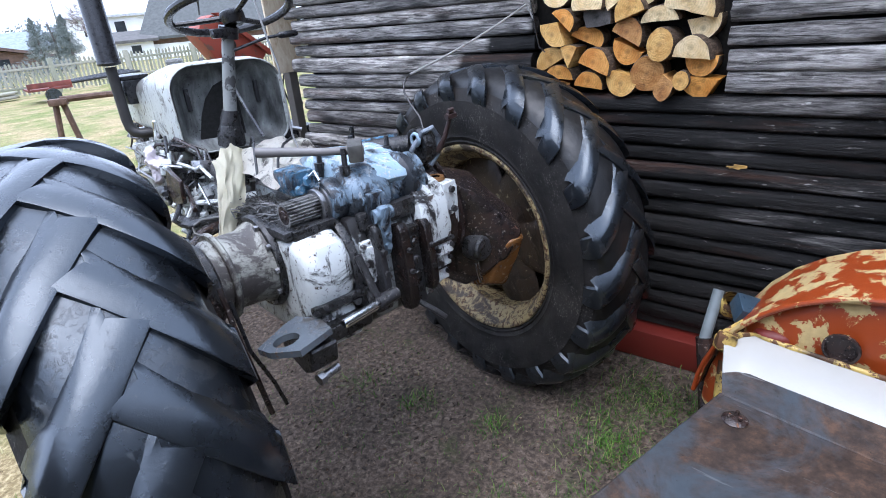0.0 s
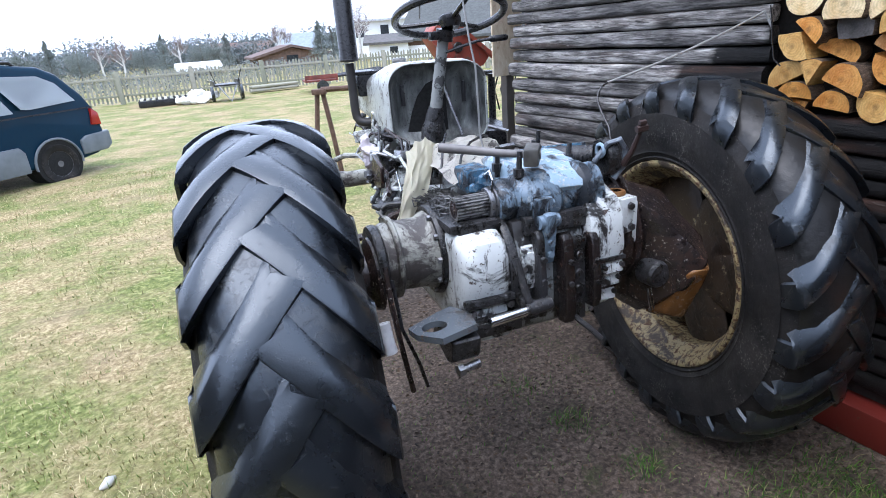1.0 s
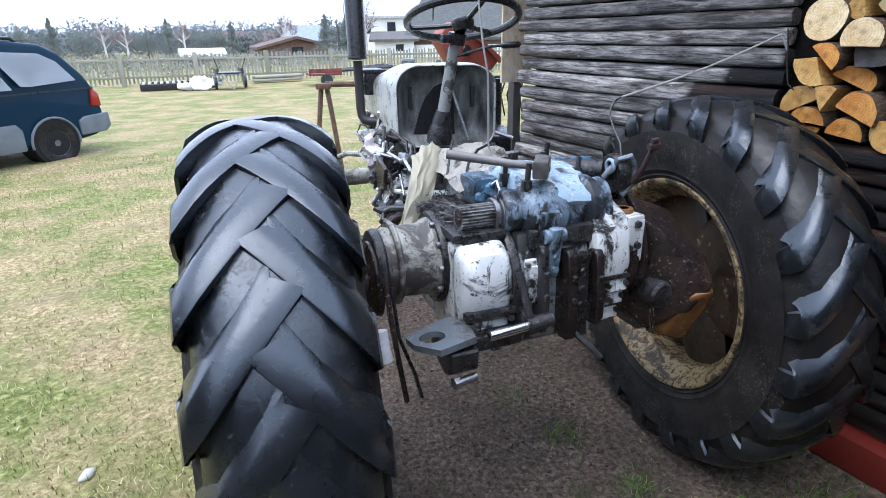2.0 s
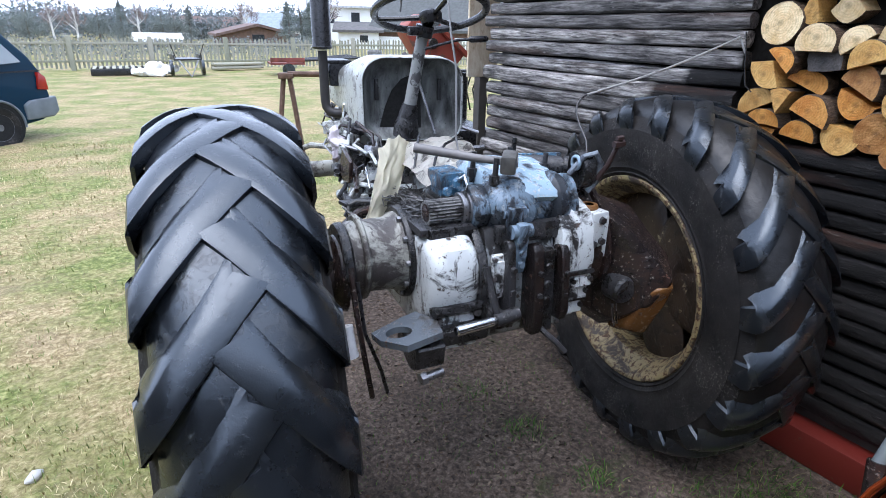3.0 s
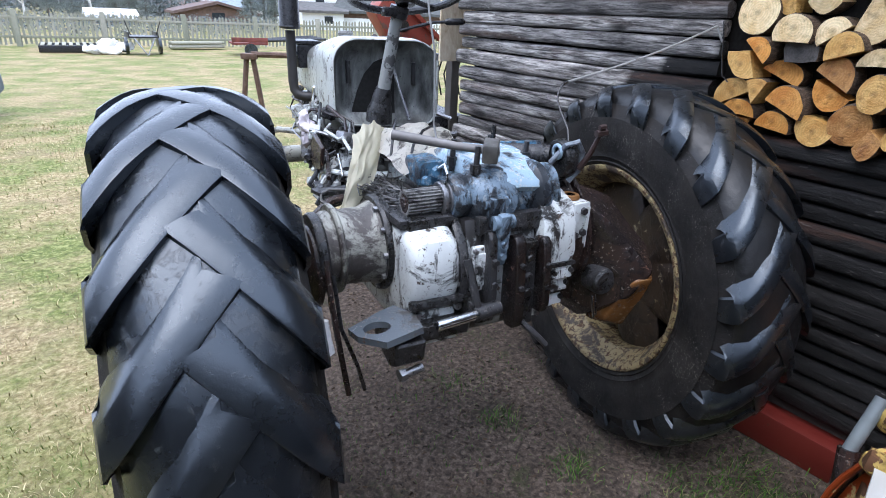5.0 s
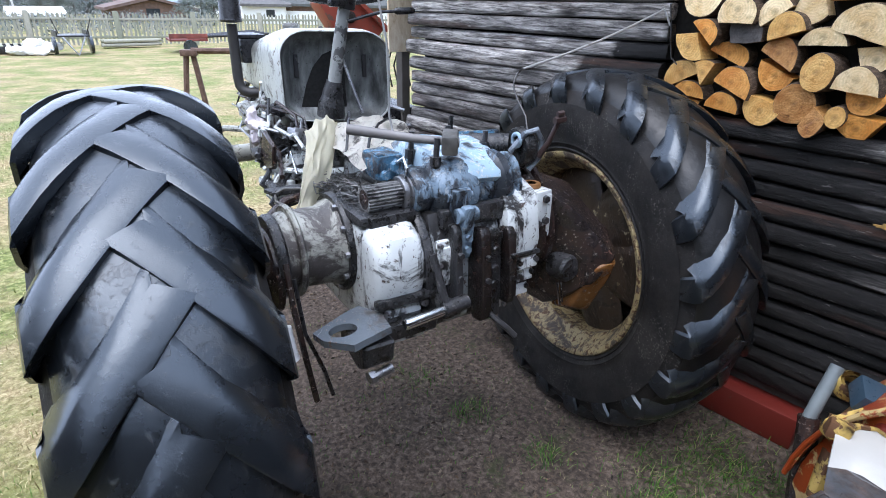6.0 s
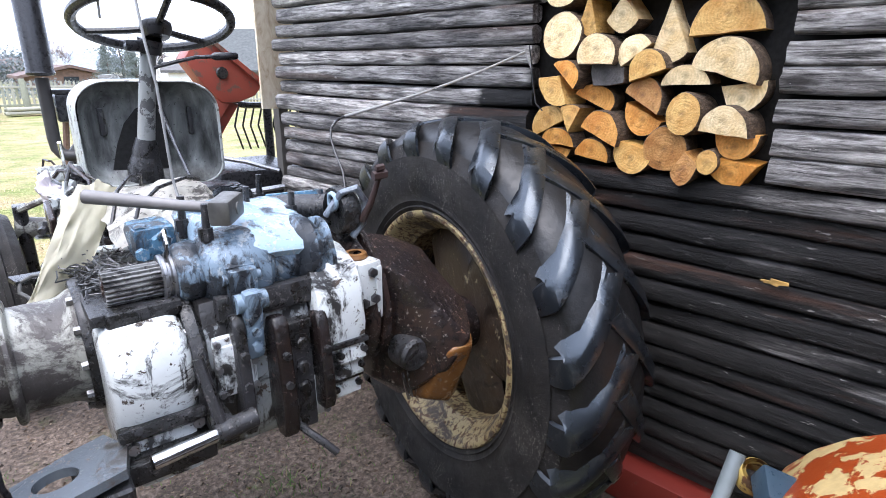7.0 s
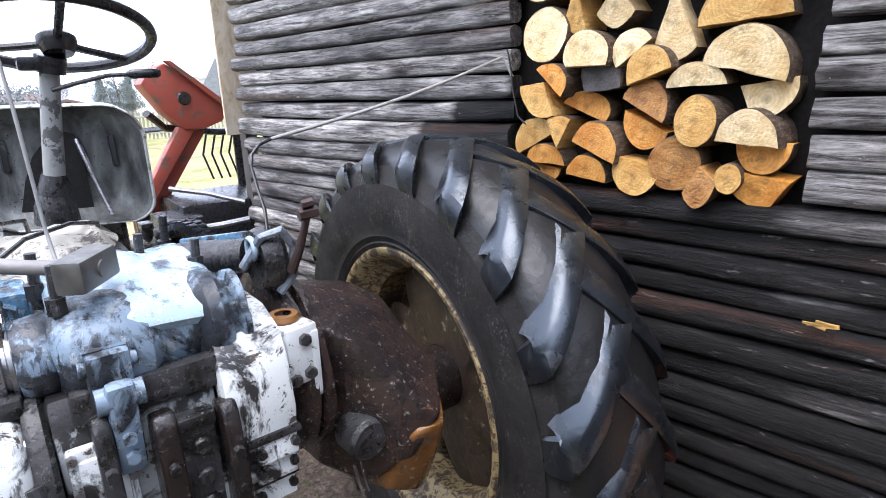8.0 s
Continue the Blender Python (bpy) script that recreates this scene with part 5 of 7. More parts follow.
prism(bm, [(-0.35, 2.62), (2.1, 4.1), (4.6, 2.62), (4.6, 2.70), (2.1, 4.2), (-0.35, 2.70)], -3.5, 1.8, "y")
part("roof", bm, plain("grey_roof_sheet", (0.12, 0.12, 0.12), 0.7), barn, "grey barn roof")

bm = fresh()
for k in range(6):
    box(bm, (0.004, -0.022 + 0.009 * k, 0.004 * (k % 3) - 0.002 * k), (0.006, 0.034, 0.011 - 0.001 * k), pose(0, 0, 0, 7 * (k % 4) - 8), 0.001)
part("torn_splinter", bm, plain("fresh_torn_wood", (0.46, 0.27, 0.08), 0.6, 0, 0.5, 40), barn, "yellow splintered patch", 35, pose(-0.018, -0.76, 0.893) @ Matrix.Scale(0.8, 4))

# the red sill beam at the foot of the wall
bm = fresh()
box(bm, (0.005, -0.16, 0.118), (0.115, 1.12, 0.125), bevel=0.008)
roughen(bm, 0.003, 12, 3)
solo("sill_beam", bm, BEAM_RED, "red-painted timber beam lying along the barn wall", "beam", WALL)

# ---- firewood in the niche ----
def cut_wood(name, light, deep):
    """Sawn or split wood of one tone, with year rings, saw marks and stains; local x runs along the log."""
    m = Mat(name, 0.6)
    r = m.random()
    x = m.node("ShaderNodeSeparateXYZ", Vector=m.co)
    rad = m.math("SQRT", m.math("ADD", m.math("MULTIPLY", x.outputs[1], x.outputs[1]), m.math("MULTIPLY", x.outputs[2], x.outputs[2])))
    rings = m.math("SINE", m.math("MULTIPLY", m.math("ADD", rad, m.math("MULTIPLY", m.noise(14, 4), 0.02)), 780.0))
    shift = m.node("ShaderNodeCombineXYZ")
    m.t.links.new(m.math("MULTIPLY", r, 23.0), shift.inputs[1])
    where = m.stretched(1, 1, 1, shift.outputs[0])
    base = m.mix(m.ramp(m.noise(16, 5, 0.6, where), (0.36, 0.0), (0.66, 1.0)), light, deep)
    base = m.mix(1.0, base, m.ramp(r, (0.0, (0.86, 0.83, 0.78)), (1.0, (1.1, 1.09, 1.06))), "MULTIPLY")
    stain = m.ramp(m.noise(30, 7, 0.72, where), (0.54, 0.0), (0.70, 0.85))
    c = m.mix(stain, base, tuple(v * 0.38 for v in deep))
    c = m.mix(m.math("MULTIPLY", m.math("ADD", rings, 1.0), 0.10), c, tuple(v * 0.45 for v in deep))
    heart = m.ramp(m.math("ADD", rad, m.math("MULTIPLY", m.noise(40, 4), 0.012)), (0.008, 0.7), (0.018, 0.0))
    c = m.mix(heart, c, tuple(v * 0.4 for v in deep))
    fibre = m.noise(70, 6, 0.72, m.stretched(0.4, 1, 1))
    m.color(m.mix(m.ramp(fibre, (0.48, 0.0), (0.74, 0.5)), c, tuple(v * 0.5 for v in deep)))
    m.rough(m.ramp(fibre, (0.3, 0.42), (0.7, 0.75)))
    m.bump(fibre, 0.6, 0.004)
    m.bump(m.noise(35, 7, 0.7), 0.6, 0.008)
    return m.bump(rings, 0.1, 0.001).m


def bark():
    m = Mat("bark", 0.85)
    n = m.noise(5, 8, 0.7, m.stretched(6, 22, 22))
    m.color(m.ramp(n, (0.3, (0.022, 0.014, 0.009)), (0.55, (0.12, 0.078, 0.048)), (0.75, (0.30, 0.21, 0.14))))
    return m.bump(n, 0.9, 0.01).m


BARK = bark()
WOOD = {"pale": cut_wood("pale_sawn_wood", (0.86, 0.70, 0.43), (0.70, 0.48, 0.22)), "ochre": cut_wood("ochre_sawn_wood", (0.72, 0.45, 0.15), (0.52, 0.26, 0.055)),
        "orange": cut_wood("orange_wet_wood", (0.76, 0.38, 0.09), (0.56, 0.20, 0.022)), "brown": cut_wood("brown_wet_wood", (0.50, 0.26, 0.08), (0.32, 0.125, 0.025)),
        "grey": cut_wood("grey_old_wood", (0.09, 0.08, 0.075), (0.04, 0.034, 0.03))}


def face_outline(shape, turn, seed):
    """A unit outline in screen sense (right, up) and how many of its first sides are bark. shape: o round, g squarish, c a round cut by a chord, w a wedge."""
    kind, q = shape[0], float(shape[1:] or 0)
    pts = []
    if kind in "og":
        for i in range(24):
            a = 2 * math.pi * i / 24
            r = 1.0 if kind == "o" else 1.0 / max(abs(math.cos(a)), abs(math.sin(a))) ** 0.7
            pts.append((r * math.cos(a), r * math.sin(a)))
        barked = 24
    elif kind == "c":  # the part of the round above the chord
        a0 = math.asin(max(-0.95, min(0.95, q)))
        pts = [(math.cos(a), math.sin(a)) for a in (a0 + (math.pi - 2 * a0) * i / 18 for i in range(19))]
        barked = 18
        x0 = pts[0][0]
        pts += [(-x0 + 2 * x0 * f, q + 0.05 * noise.noise(Vector((f * 5, seed * 3.7, 0)))) for f in (0.2, 0.4, 0.6, 0.8)]
    else:
        span = radians(q)
        pts = [(math.sin(a), math.cos(a)) for a in (span / 2 - span * i / 9 for i in range(10))]
        barked = 9
        tip = (0.06 * noise.noise(Vector((seed * 1.7, 0, 0))), 0.0)
        left, right = pts[-1], pts[0]
        mix = lambda p, f, k: (p[0] * f + 0.03 * noise.noise(Vector((k, seed, 2))), p[1] * f + 0.03 * noise.noise(Vector((k, seed, 5))))
        pts += [mix(left, 0.66, 1.3), mix(left, 0.33, 2.3), tip, mix(right, 0.33, 3.3), mix(right, 0.66, 4.3)]
    c, n = math.cos(radians(turn)), math.sin(radians(turn))
    out = []
    for k, (x, y) in enumerate(pts):
        g = 1 + 0.055 * noise.noise(Vector((x * 1.8, y * 1.8, seed * 2.9)))
        out.append((g * (c * x - n * y), g * (n * x + c * y)))
    return out, barked


def billet(wide, high, shape, turn, seed):
    """A split log along local x with its cut face at x = 0; the yard looks at it along +x, so local -y is its right."""
    rd = random.Random(seed)
    ring, barked = face_outline(shape, turn, seed)
    lo, hi = [min(p[k] for p in ring) for k in (0, 1)], [max(p[k] for p in ring) for k in (0, 1)]
    ring = [(-((p[0] - lo[0]) / (hi[0] - lo[0]) - 0.5) * wide, ((p[1] - lo[1]) / (hi[1] - lo[1]) - 0.5) * high) for p in ring]
    bm = fresh()
    long = rd.uniform(0.24, 0.28)
    slant = rd.uniform(-0.10, 0.10), rd.uniform(-0.10, 0.10)
    slabs = []
    for x, g in ((0.0, 0.965), (0.005, 1.0), (0.05, 1.0 + rd.uniform(-0.02, 0.02)), (long * 0.5, 1.0 + rd.uniform(-0.04, 0.04)), (long, 0.97)):
        slabs.append([bm.verts.new((x + (slant[0] * p[0] + slant[1] * p[1]) * (x < 0.01) + rd.uniform(-0.001, 0.001), p[0] * g, p[1] * g)) for p in ring])
    m = len(ring)
    for A, B in zip(slabs, slabs[1:]):
        for i in range(m):
            f = bm.faces.new((A[i], A[(i + 1) % m], B[(i + 1) % m], B[i]))
            f.material_index = 1 if i < barked else 0
    front = bm.faces.new(slabs[0])
    bm.faces.new(slabs[-1][::-1])
    inner = bmesh.ops.inset_individual(bm, faces=[front], thickness=min(wide, high) * 0.2)["faces"]
    roughen_face = [v for f in [front] + inner for v in f.verts]
    for v in set(roughen_face):
        v.co.x += 0.004 * noise.noise(v.co * 40 + Vector((seed, 0, 0)))
    bmesh.ops.recalc_face_normals(bm, faces=bm.faces)
    return bm


# place along the wall, height, width, height of the cut face, its shape, turn and tone
FIREWOOD = (
    (-0.097, 1.497, 0.139, 0.130, "o", 0, "pale"), (-0.180, 1.548, 0.060, 0.110, "w70", 170, "ochre"), (-0.276, 1.545, 0.095, 0.095, "w100", 180, "pale"),
    (-0.225, 1.457, 0.114, 0.080, "c-.45", 0, "pale"), (-0.327, 1.451, 0.090, 0.083, "c-.1", 38, "pale"), (-0.371, 1.412, 0.108, 0.084, "c-.15", 18, "ochre"),
    (-0.411, 1.497, 0.095, 0.160, "w60", 186, "pale"), (-0.563, 1.424, 0.166, 0.110, "c0", -14, "pale"), (-0.470, 1.388, 0.124, 0.052, "c.1", 3, "pale"),
    (-0.133, 1.387, 0.089, 0.079, "c0", -45, "orange"), (-0.252, 1.391, 0.104, 0.066, "g", 8, "grey"), (-0.084, 1.339, 0.108, 0.086, "w110", 150, "ochre"),
    (-0.203, 1.322, 0.131, 0.076, "c-.1", -30, "orange"), (-0.360, 1.335, 0.108, 0.098, "c-.1", -25, "brown"), (-0.359, 1.268, 0.104, 0.089, "c0", 158, "orange"),
    (-0.484, 1.293, 0.090, 0.108, "o", 0, "ochre"), (-0.605, 1.334, 0.108, 0.087, "w85", -120, "pale"), (-0.587, 1.281, 0.122, 0.075, "c0", -4, "pale"),
    (-0.069, 1.246, 0.128, 0.096, "c0", 28, "ochre"), (-0.149, 1.261, 0.066, 0.079, "w55", 0, "ochre"), (-0.247, 1.239, 0.123, 0.097, "c-.05", -20, "orange"),
    (-0.104, 1.201, 0.108, 0.055, "c0", -5, "orange"), (-0.088, 1.150, 0.106, 0.052, "c0", 172, "orange"), (-0.224, 1.173, 0.110, 0.066, "c-.15", -8, "orange"),
    (-0.350, 1.164, 0.120, 0.093, "c-.2", 168, "ochre"), (-0.442, 1.197, 0.114, 0.118, "o", 20, "brown"), (-0.505, 1.152, 0.070, 0.089, "w120", 190, "brown"),
    (-0.561, 1.176, 0.052, 0.063, "o", 0, "ochre"), (-0.612, 1.217, 0.104, 0.064, "c0", 180, "orange"), (-0.612, 1.147, 0.118, 0.084, "w80", 118, "orange"),
    (-0.545, 1.535, 0.175, 0.100, "c0", 4, "ochre"),
    (-0.09, 1.635, 0.13, 0.12, "o", 0, "pale"), (-0.22, 1.64, 0.11, 0.10, "o", 0, "pale"), (-0.345, 1.64, 0.12, 0.09, "c0", 0, "pale"), (-0.47, 1.64, 0.12, 0.10, "c-.2", 10, "pale"), (-0.605, 1.64, 0.12, 0.11, "o", 0, "pale"),
    (-0.15, 1.74, 0.12, 0.11, "o", 0, "pale"), (-0.30, 1.735, 0.13, 0.10, "c-.1", 0, "ochre"), (-0.44, 1.74, 0.12, 0.11, "o", 0, "pale"), (-0.58, 1.745, 0.13, 0.10, "c0", 0, "pale"),
)
SAWN = {"o": "round sawn log with bark", "g": "weathered grey log end", "c": "split log with a curved bark side", "w": "split wedge of wood"}
for k, (u, z, wide, high, shape, turn, tone) in enumerate(FIREWOOD):
    rd = random.Random(k + 40)
    solo("firewood_log", billet(wide * 1.03, high * 1.04, shape, turn, k + 1), [WOOD[tone], BARK], tone + " " + SAWN[shape[0]] + " in the firewood niche", "firewood", WALL @ pose(rd.uniform(-0.045, 0.015), u, z, 0, rd.uniform(-3, 3), rd.uniform(-4, 4)), "firewood stack", smooth=45)
# black sheet stands in for the shade deep in the niche
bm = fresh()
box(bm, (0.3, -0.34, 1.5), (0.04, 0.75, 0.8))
solo("niche_back", bm, plain("niche_shade_black", (0.008, 0.007, 0.006), 0.95), "black sheet painted as the shade behind the stacked firewood", "wall", WALL, kind="structure")

# ---- bent rod leaning from the tyre to the wall ----
bm = fresh()
a, b = WALL @ Vector((-0.02, 0.03, 1.452)), Vector((0.362, 0.068, 1.294))
pts = [WALL @ Vector((0.0, 0.01, 1.40)), WALL @ Vector((-0.015, 0.022, 1.435)), a] + [a.lerp(b, f) + Vector((0, 0, -0.012 * math.sin(f * 3.14))) for f in (0.12, 0.3, 0.5, 0.7, 0.88)] + [b]
bent_rod = thing("bent_rod", "thin bent metal rod between the barn wall and the tractor", "rod")
tube(bm, pts, 0.0036, 8)
part("shaft", bm, worn("galvanised_rod", (0.36, 0.36, 0.35), (0.22, 0.21, 0.2), (0.14, 0.13, 0.12), 0.6, 30, 0.35, 0.3, 0.62), bent_rod)
bm = fresh()
tube(bm, [b, (0.335, 0.056, 1.287), (0.316, 0.048, 1.272), (0.311, 0.044, 1.252), (0.305, 0.015, 1.22), (0.295, -0.03, 1.188), (0.285, -0.055, 1.145)], 0.0028, 8)
part("hook", bm, DARK, bent_rod, "black bent end of the rod")
bm = fresh()
c0 = WALL @ Vector((-0.03, 0.0, 1.47))
tube(bm, [c0 + (WALL.to_3x3() @ Vector((-0.01, y, zz))) for y, zz in ((0.0, 0.0), (-0.012, -0.05), (-0.02, -0.11), (-0.035, -0.17), (-0.06, -0.19))], 0.0025, 6)
solo("loose_wire", bm, DARK, "thin black wire hanging at the niche", "wire")

# ---- rusty machine beside the wall ----
ORANGE = worn("peeling_orange_and_yellow", (0.30, 0.048, 0.008), (0.58, 0.42, 0.18), (0.10, 0.022, 0.008), 0.52, 11, 0.38, 0, 0.6)
YELLOW = worn("peeling_yellow", (0.52, 0.36, 0.10), (0.13, 0.055, 0.02), (0.035, 0.02, 0.01), 0.5, 16, 0.4, 0, 0.5)
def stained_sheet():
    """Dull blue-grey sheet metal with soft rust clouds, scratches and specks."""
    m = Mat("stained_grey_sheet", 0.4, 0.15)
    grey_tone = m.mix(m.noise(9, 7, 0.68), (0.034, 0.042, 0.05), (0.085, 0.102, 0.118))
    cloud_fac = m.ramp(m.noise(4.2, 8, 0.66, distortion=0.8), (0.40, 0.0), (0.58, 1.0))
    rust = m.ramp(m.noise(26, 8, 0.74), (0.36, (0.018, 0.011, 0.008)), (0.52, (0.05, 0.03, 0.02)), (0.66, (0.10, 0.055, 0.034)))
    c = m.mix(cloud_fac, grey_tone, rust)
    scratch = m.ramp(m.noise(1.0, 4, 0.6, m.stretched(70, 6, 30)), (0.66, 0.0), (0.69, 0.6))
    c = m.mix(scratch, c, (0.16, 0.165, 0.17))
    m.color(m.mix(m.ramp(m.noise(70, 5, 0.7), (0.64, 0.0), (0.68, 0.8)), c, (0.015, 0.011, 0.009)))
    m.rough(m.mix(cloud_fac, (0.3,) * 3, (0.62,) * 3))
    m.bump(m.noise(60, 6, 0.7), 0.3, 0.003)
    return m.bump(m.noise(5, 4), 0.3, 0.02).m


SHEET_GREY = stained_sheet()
CREAM = worn("cream_sheet", (0.44, 0.43, 0.395), (0.16, 0.11, 0.07), (0.22, 0.17, 0.11), 0.62, 7, 0.22, 0, 0.66)
machine = thing("farm_machine", "rusty orange and yellow farm machine with a grey metal cover", "machine", pose(0, 0, 0))


def strip(bm, left, right, thick, n=10, sag=0.0):
    """A sheet between two lines of the same number of points."""
    g = []
    for A, B in zip(left, right):
        A, B = Vector(A), Vector(B)
        g.append([bm.verts.new(A.lerp(B, k / n) + Vector((0, 0, -sag * math.sin(math.pi * k / n) + 0.0025 * noise.noise(A.lerp(B, k / n) * 9)))) for k in range(n + 1)])
    fs = [bm.faces.new((a[k], a[k + 1], b[k + 1], b[k])) for a, b in zip(g, g[1:]) for k in range(n)]
    bmesh.ops.recalc_face_normals(bm, faces=fs)
    bmesh.ops.solidify(bm, geom=fs, thickness=thick)


def along(a, b, n):
    return [Vector(a).lerp(Vector(b), k / n) for k in range(n + 1)]


bm = fresh()
strip(bm, along((-0.06, -0.775, 0.497), (-0.14, -1.7, 0.46), 14), along((0.482, -0.862, 0.50), (0.40, -1.75, 0.50), 14), 0.004, 10, -0.006)
cover_sheet = part("metal_cover", bm, SHEET_GREY, machine, "grey sheet cover with rust stains")
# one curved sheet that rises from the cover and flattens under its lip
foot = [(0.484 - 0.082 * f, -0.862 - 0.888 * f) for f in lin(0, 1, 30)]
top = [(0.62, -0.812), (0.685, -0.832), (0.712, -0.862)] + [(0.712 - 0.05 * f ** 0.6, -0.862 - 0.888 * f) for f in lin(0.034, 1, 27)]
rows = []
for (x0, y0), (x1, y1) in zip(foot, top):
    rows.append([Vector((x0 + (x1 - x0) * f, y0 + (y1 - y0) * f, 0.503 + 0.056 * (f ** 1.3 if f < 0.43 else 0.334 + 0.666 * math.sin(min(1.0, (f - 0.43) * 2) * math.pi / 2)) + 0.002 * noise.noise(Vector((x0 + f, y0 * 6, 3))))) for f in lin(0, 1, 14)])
# two colours paint the reflections on one sheet: dull grey below, bright cream above
for lo, hi, name, mt, label in ((0, 6, "sheet_foot", SHEET_GREY, "lower half of the curved sheet, duller reflection painted blue-grey"), (6, 14, "sloping_sheet", CREAM, "cream curved sheet with rust scars, bright reflection painted in")):
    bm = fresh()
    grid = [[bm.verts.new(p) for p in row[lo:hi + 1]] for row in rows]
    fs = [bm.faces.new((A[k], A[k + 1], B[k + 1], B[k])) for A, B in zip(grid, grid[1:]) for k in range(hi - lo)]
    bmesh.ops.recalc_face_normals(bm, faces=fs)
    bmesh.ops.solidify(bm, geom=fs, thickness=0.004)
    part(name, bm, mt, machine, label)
bm = fresh()
tube(bm, [(x, y, 0.562) for x, y in top], [0.007 + 0.004 * noise.noise(Vector((k * 0.7, 0, 0))) for k in range(len(top))], 8)
part("edge_lip", bm, YELLOW, machine, "crumpled peeling yellow lip")
bm = fresh()
prism(bm, [(0.50, 0.03), (0.49, 0.47), (0.56, 0.49), (0.66, 0.52), (0.72, 0.53), (0.74, 0.03)], -0.90, -0.875, "y")
part("end_panel", bm, ORANGE, machine, "rusty orange end panel")
bm = fresh()
tube(bm, along((-0.06, -0.775, 0.495), (0.482, -0.862, 0.498), 8), 0.006, 8)
tube(bm, along((0.483, -0.862, 0.499), (0.402, -1.75, 0.499), 8), 0.0045, 8)
part("folded_lip", bm, SHEET_GREY, cover_sheet)
bm = fresh()
lathe(bm, [(0.0, 0.0), (0.0, 0.026), (0.008, 0.03), (0.014, 0.022), (0.016, 0.0)], 20, "z", (0.40, -0.922, 0.498))
for a in range(3):
    rod(bm, (0.40 + 0.014 * math.cos(a * 2.1), -0.922 + 0.014 * math.sin(a * 2.1), 0.512), (0.40 + 0.014 * math.cos(a * 2.1), -0.922 + 0.014 * math.sin(a * 2.1), 0.52), 0.005, seg=6)
part("cover_knob", bm, RUST, cover_sheet, "rusty fastening knob")
bm = fresh()  # rounded hood with a rim
n = 16
for x0, x1, r in ((0.70, 1.04, 0.48),):
    strip(bm, [(x0, -1.2 + r * math.cos(a), 0.28 + r * math.sin(a)) for a in (radians(5 + 170 * k / n) for k in range(n + 1))], [(x1, -1.2 + (r + 0.01) * math.cos(a), 0.28 + (r + 0.01) * math.sin(a)) for a in (radians(5 + 170 * k / n) for k in range(n + 1))], 0.006, 8)
roughen(bm, 0.006, 8, 31)
hood = part("rounded_hood", bm, ORANGE, machine, "orange and yellow peeling rounded hood")
bm = fresh()
tube(bm, [(0.70, -1.2 + 0.482 * math.cos(a), 0.28 + 0.482 * math.sin(a)) for a in (radians(4 + 172 * k / 24) for k in range(25))], 0.007, 8)
part("hood_rim", bm, ORANGE, hood)
bm = fresh()  # pressed end of the hood, bulged outwards, with two openings
cap = []
for ring, (r, x) in enumerate(((0.465, 0.735), (0.44, 0.722), (0.36, 0.715), (0.22, 0.725), (0.06, 0.735))):
    cap.append([bm.verts.new((x + 0.006 * noise.noise(Vector((a * 3, r * 9, 1))), -1.2 + r * math.cos(a), 0.28 + r * math.sin(a))) for a in (2 * math.pi * k / 48 for k in range(48))])
fs = [bm.faces.new((A[k], A[(k + 1) % 48], B[(k + 1) % 48], B[k])) for A, B in zip(cap, cap[1:]) for k in range(48)]
bm.faces.new(cap[-1])
bmesh.ops.recalc_face_normals(bm, faces=bm.faces)
bmesh.ops.solidify(bm, geom=bm.faces[:], thickness=0.01)
part("hood_end", bm, ORANGE, hood, "peeling orange end of the hood")
for py, pz, r in ((-1.06, 0.60, 0.038),):
    bm = fresh()
    lathe(bm, [(0.700, r * 1.12), (0.694, r * 1.1), (0.694, r * 0.95), (0.712, r * 0.9), (0.716, 0.0)], 24, "x", (0, py, pz))
    part("opening", bm, RUST, hood, "dark round opening")
bm = fresh()
bmesh.ops.create_icosphere(bm, subdivisions=3, radius=0.5)
bmesh.ops.scale(bm, vec=(0.07, 0.11, 0.06), verts=bm.verts)
roughen(bm, 0.012, 12, 4)
part("red_bump", bm, BEAM_RED, hood, "faded red rounded casting", 60, pose(0.735, -0.905, 0.56))
bm = fresh()
box(bm, (0.56, -1.25, 0.24), (0.32, 0.8, 0.42), bevel=0.02)
box(bm, (0.2, -1.35, 0.22), (0.4, 0.5, 0.42), bevel=0.02)
for px, py in ((0.02, -1.0), (0.45, -0.98), (0.02, -1.65), (0.42, -1.65)):
    rod(bm, (px, py, -0.01), (px, py, 0.48), 0.018, seg=10)
part("machine_frame", bm, RUST, machine, "dark rusty frame")
bm = fresh()
tube(bm, [(0.70, -0.80, 0.30), (0.74, -0.79, 0.42), (0.78, -0.77, 0.46), (0.80, -0.765, 0.49)], 0.022, 12)
box(bm, (0.645, -0.81, 0.555), (0.055, 0.05, 0.045), pose(0, 0, 0, 8, 10, 20), 0.008)
box(bm, (0.72, -0.80, 0.53), (0.11, 0.035, 0.05), pose(0, 0, 0, 15, -8, -20), 0.006)
roughen(bm, 0.005, 40, 5)
part("yellow_bracket", bm, YELLOW, machine, "crumpled yellow bracket")
bm = fresh()
lathe(bm, [(0.0, 0.032), (0.006, 0.036), (0.05, 0.036), (0.055, 0.030), (0.05, 0.026), (0.0, 0.024)], 20, "x")
part("pipe_clamp", bm, YELLOW, machine, "", 40, pose(0.885, -0.748, 0.555, 20, 60, 40))
bm = fresh()
box(bm, (0, 0, 0), (0.085, 0.075, 0.055), bevel=0.008)
box(bm, (0.0, -0.03, 0.0), (0.07, 0.03, 0.04), bevel=0.006)
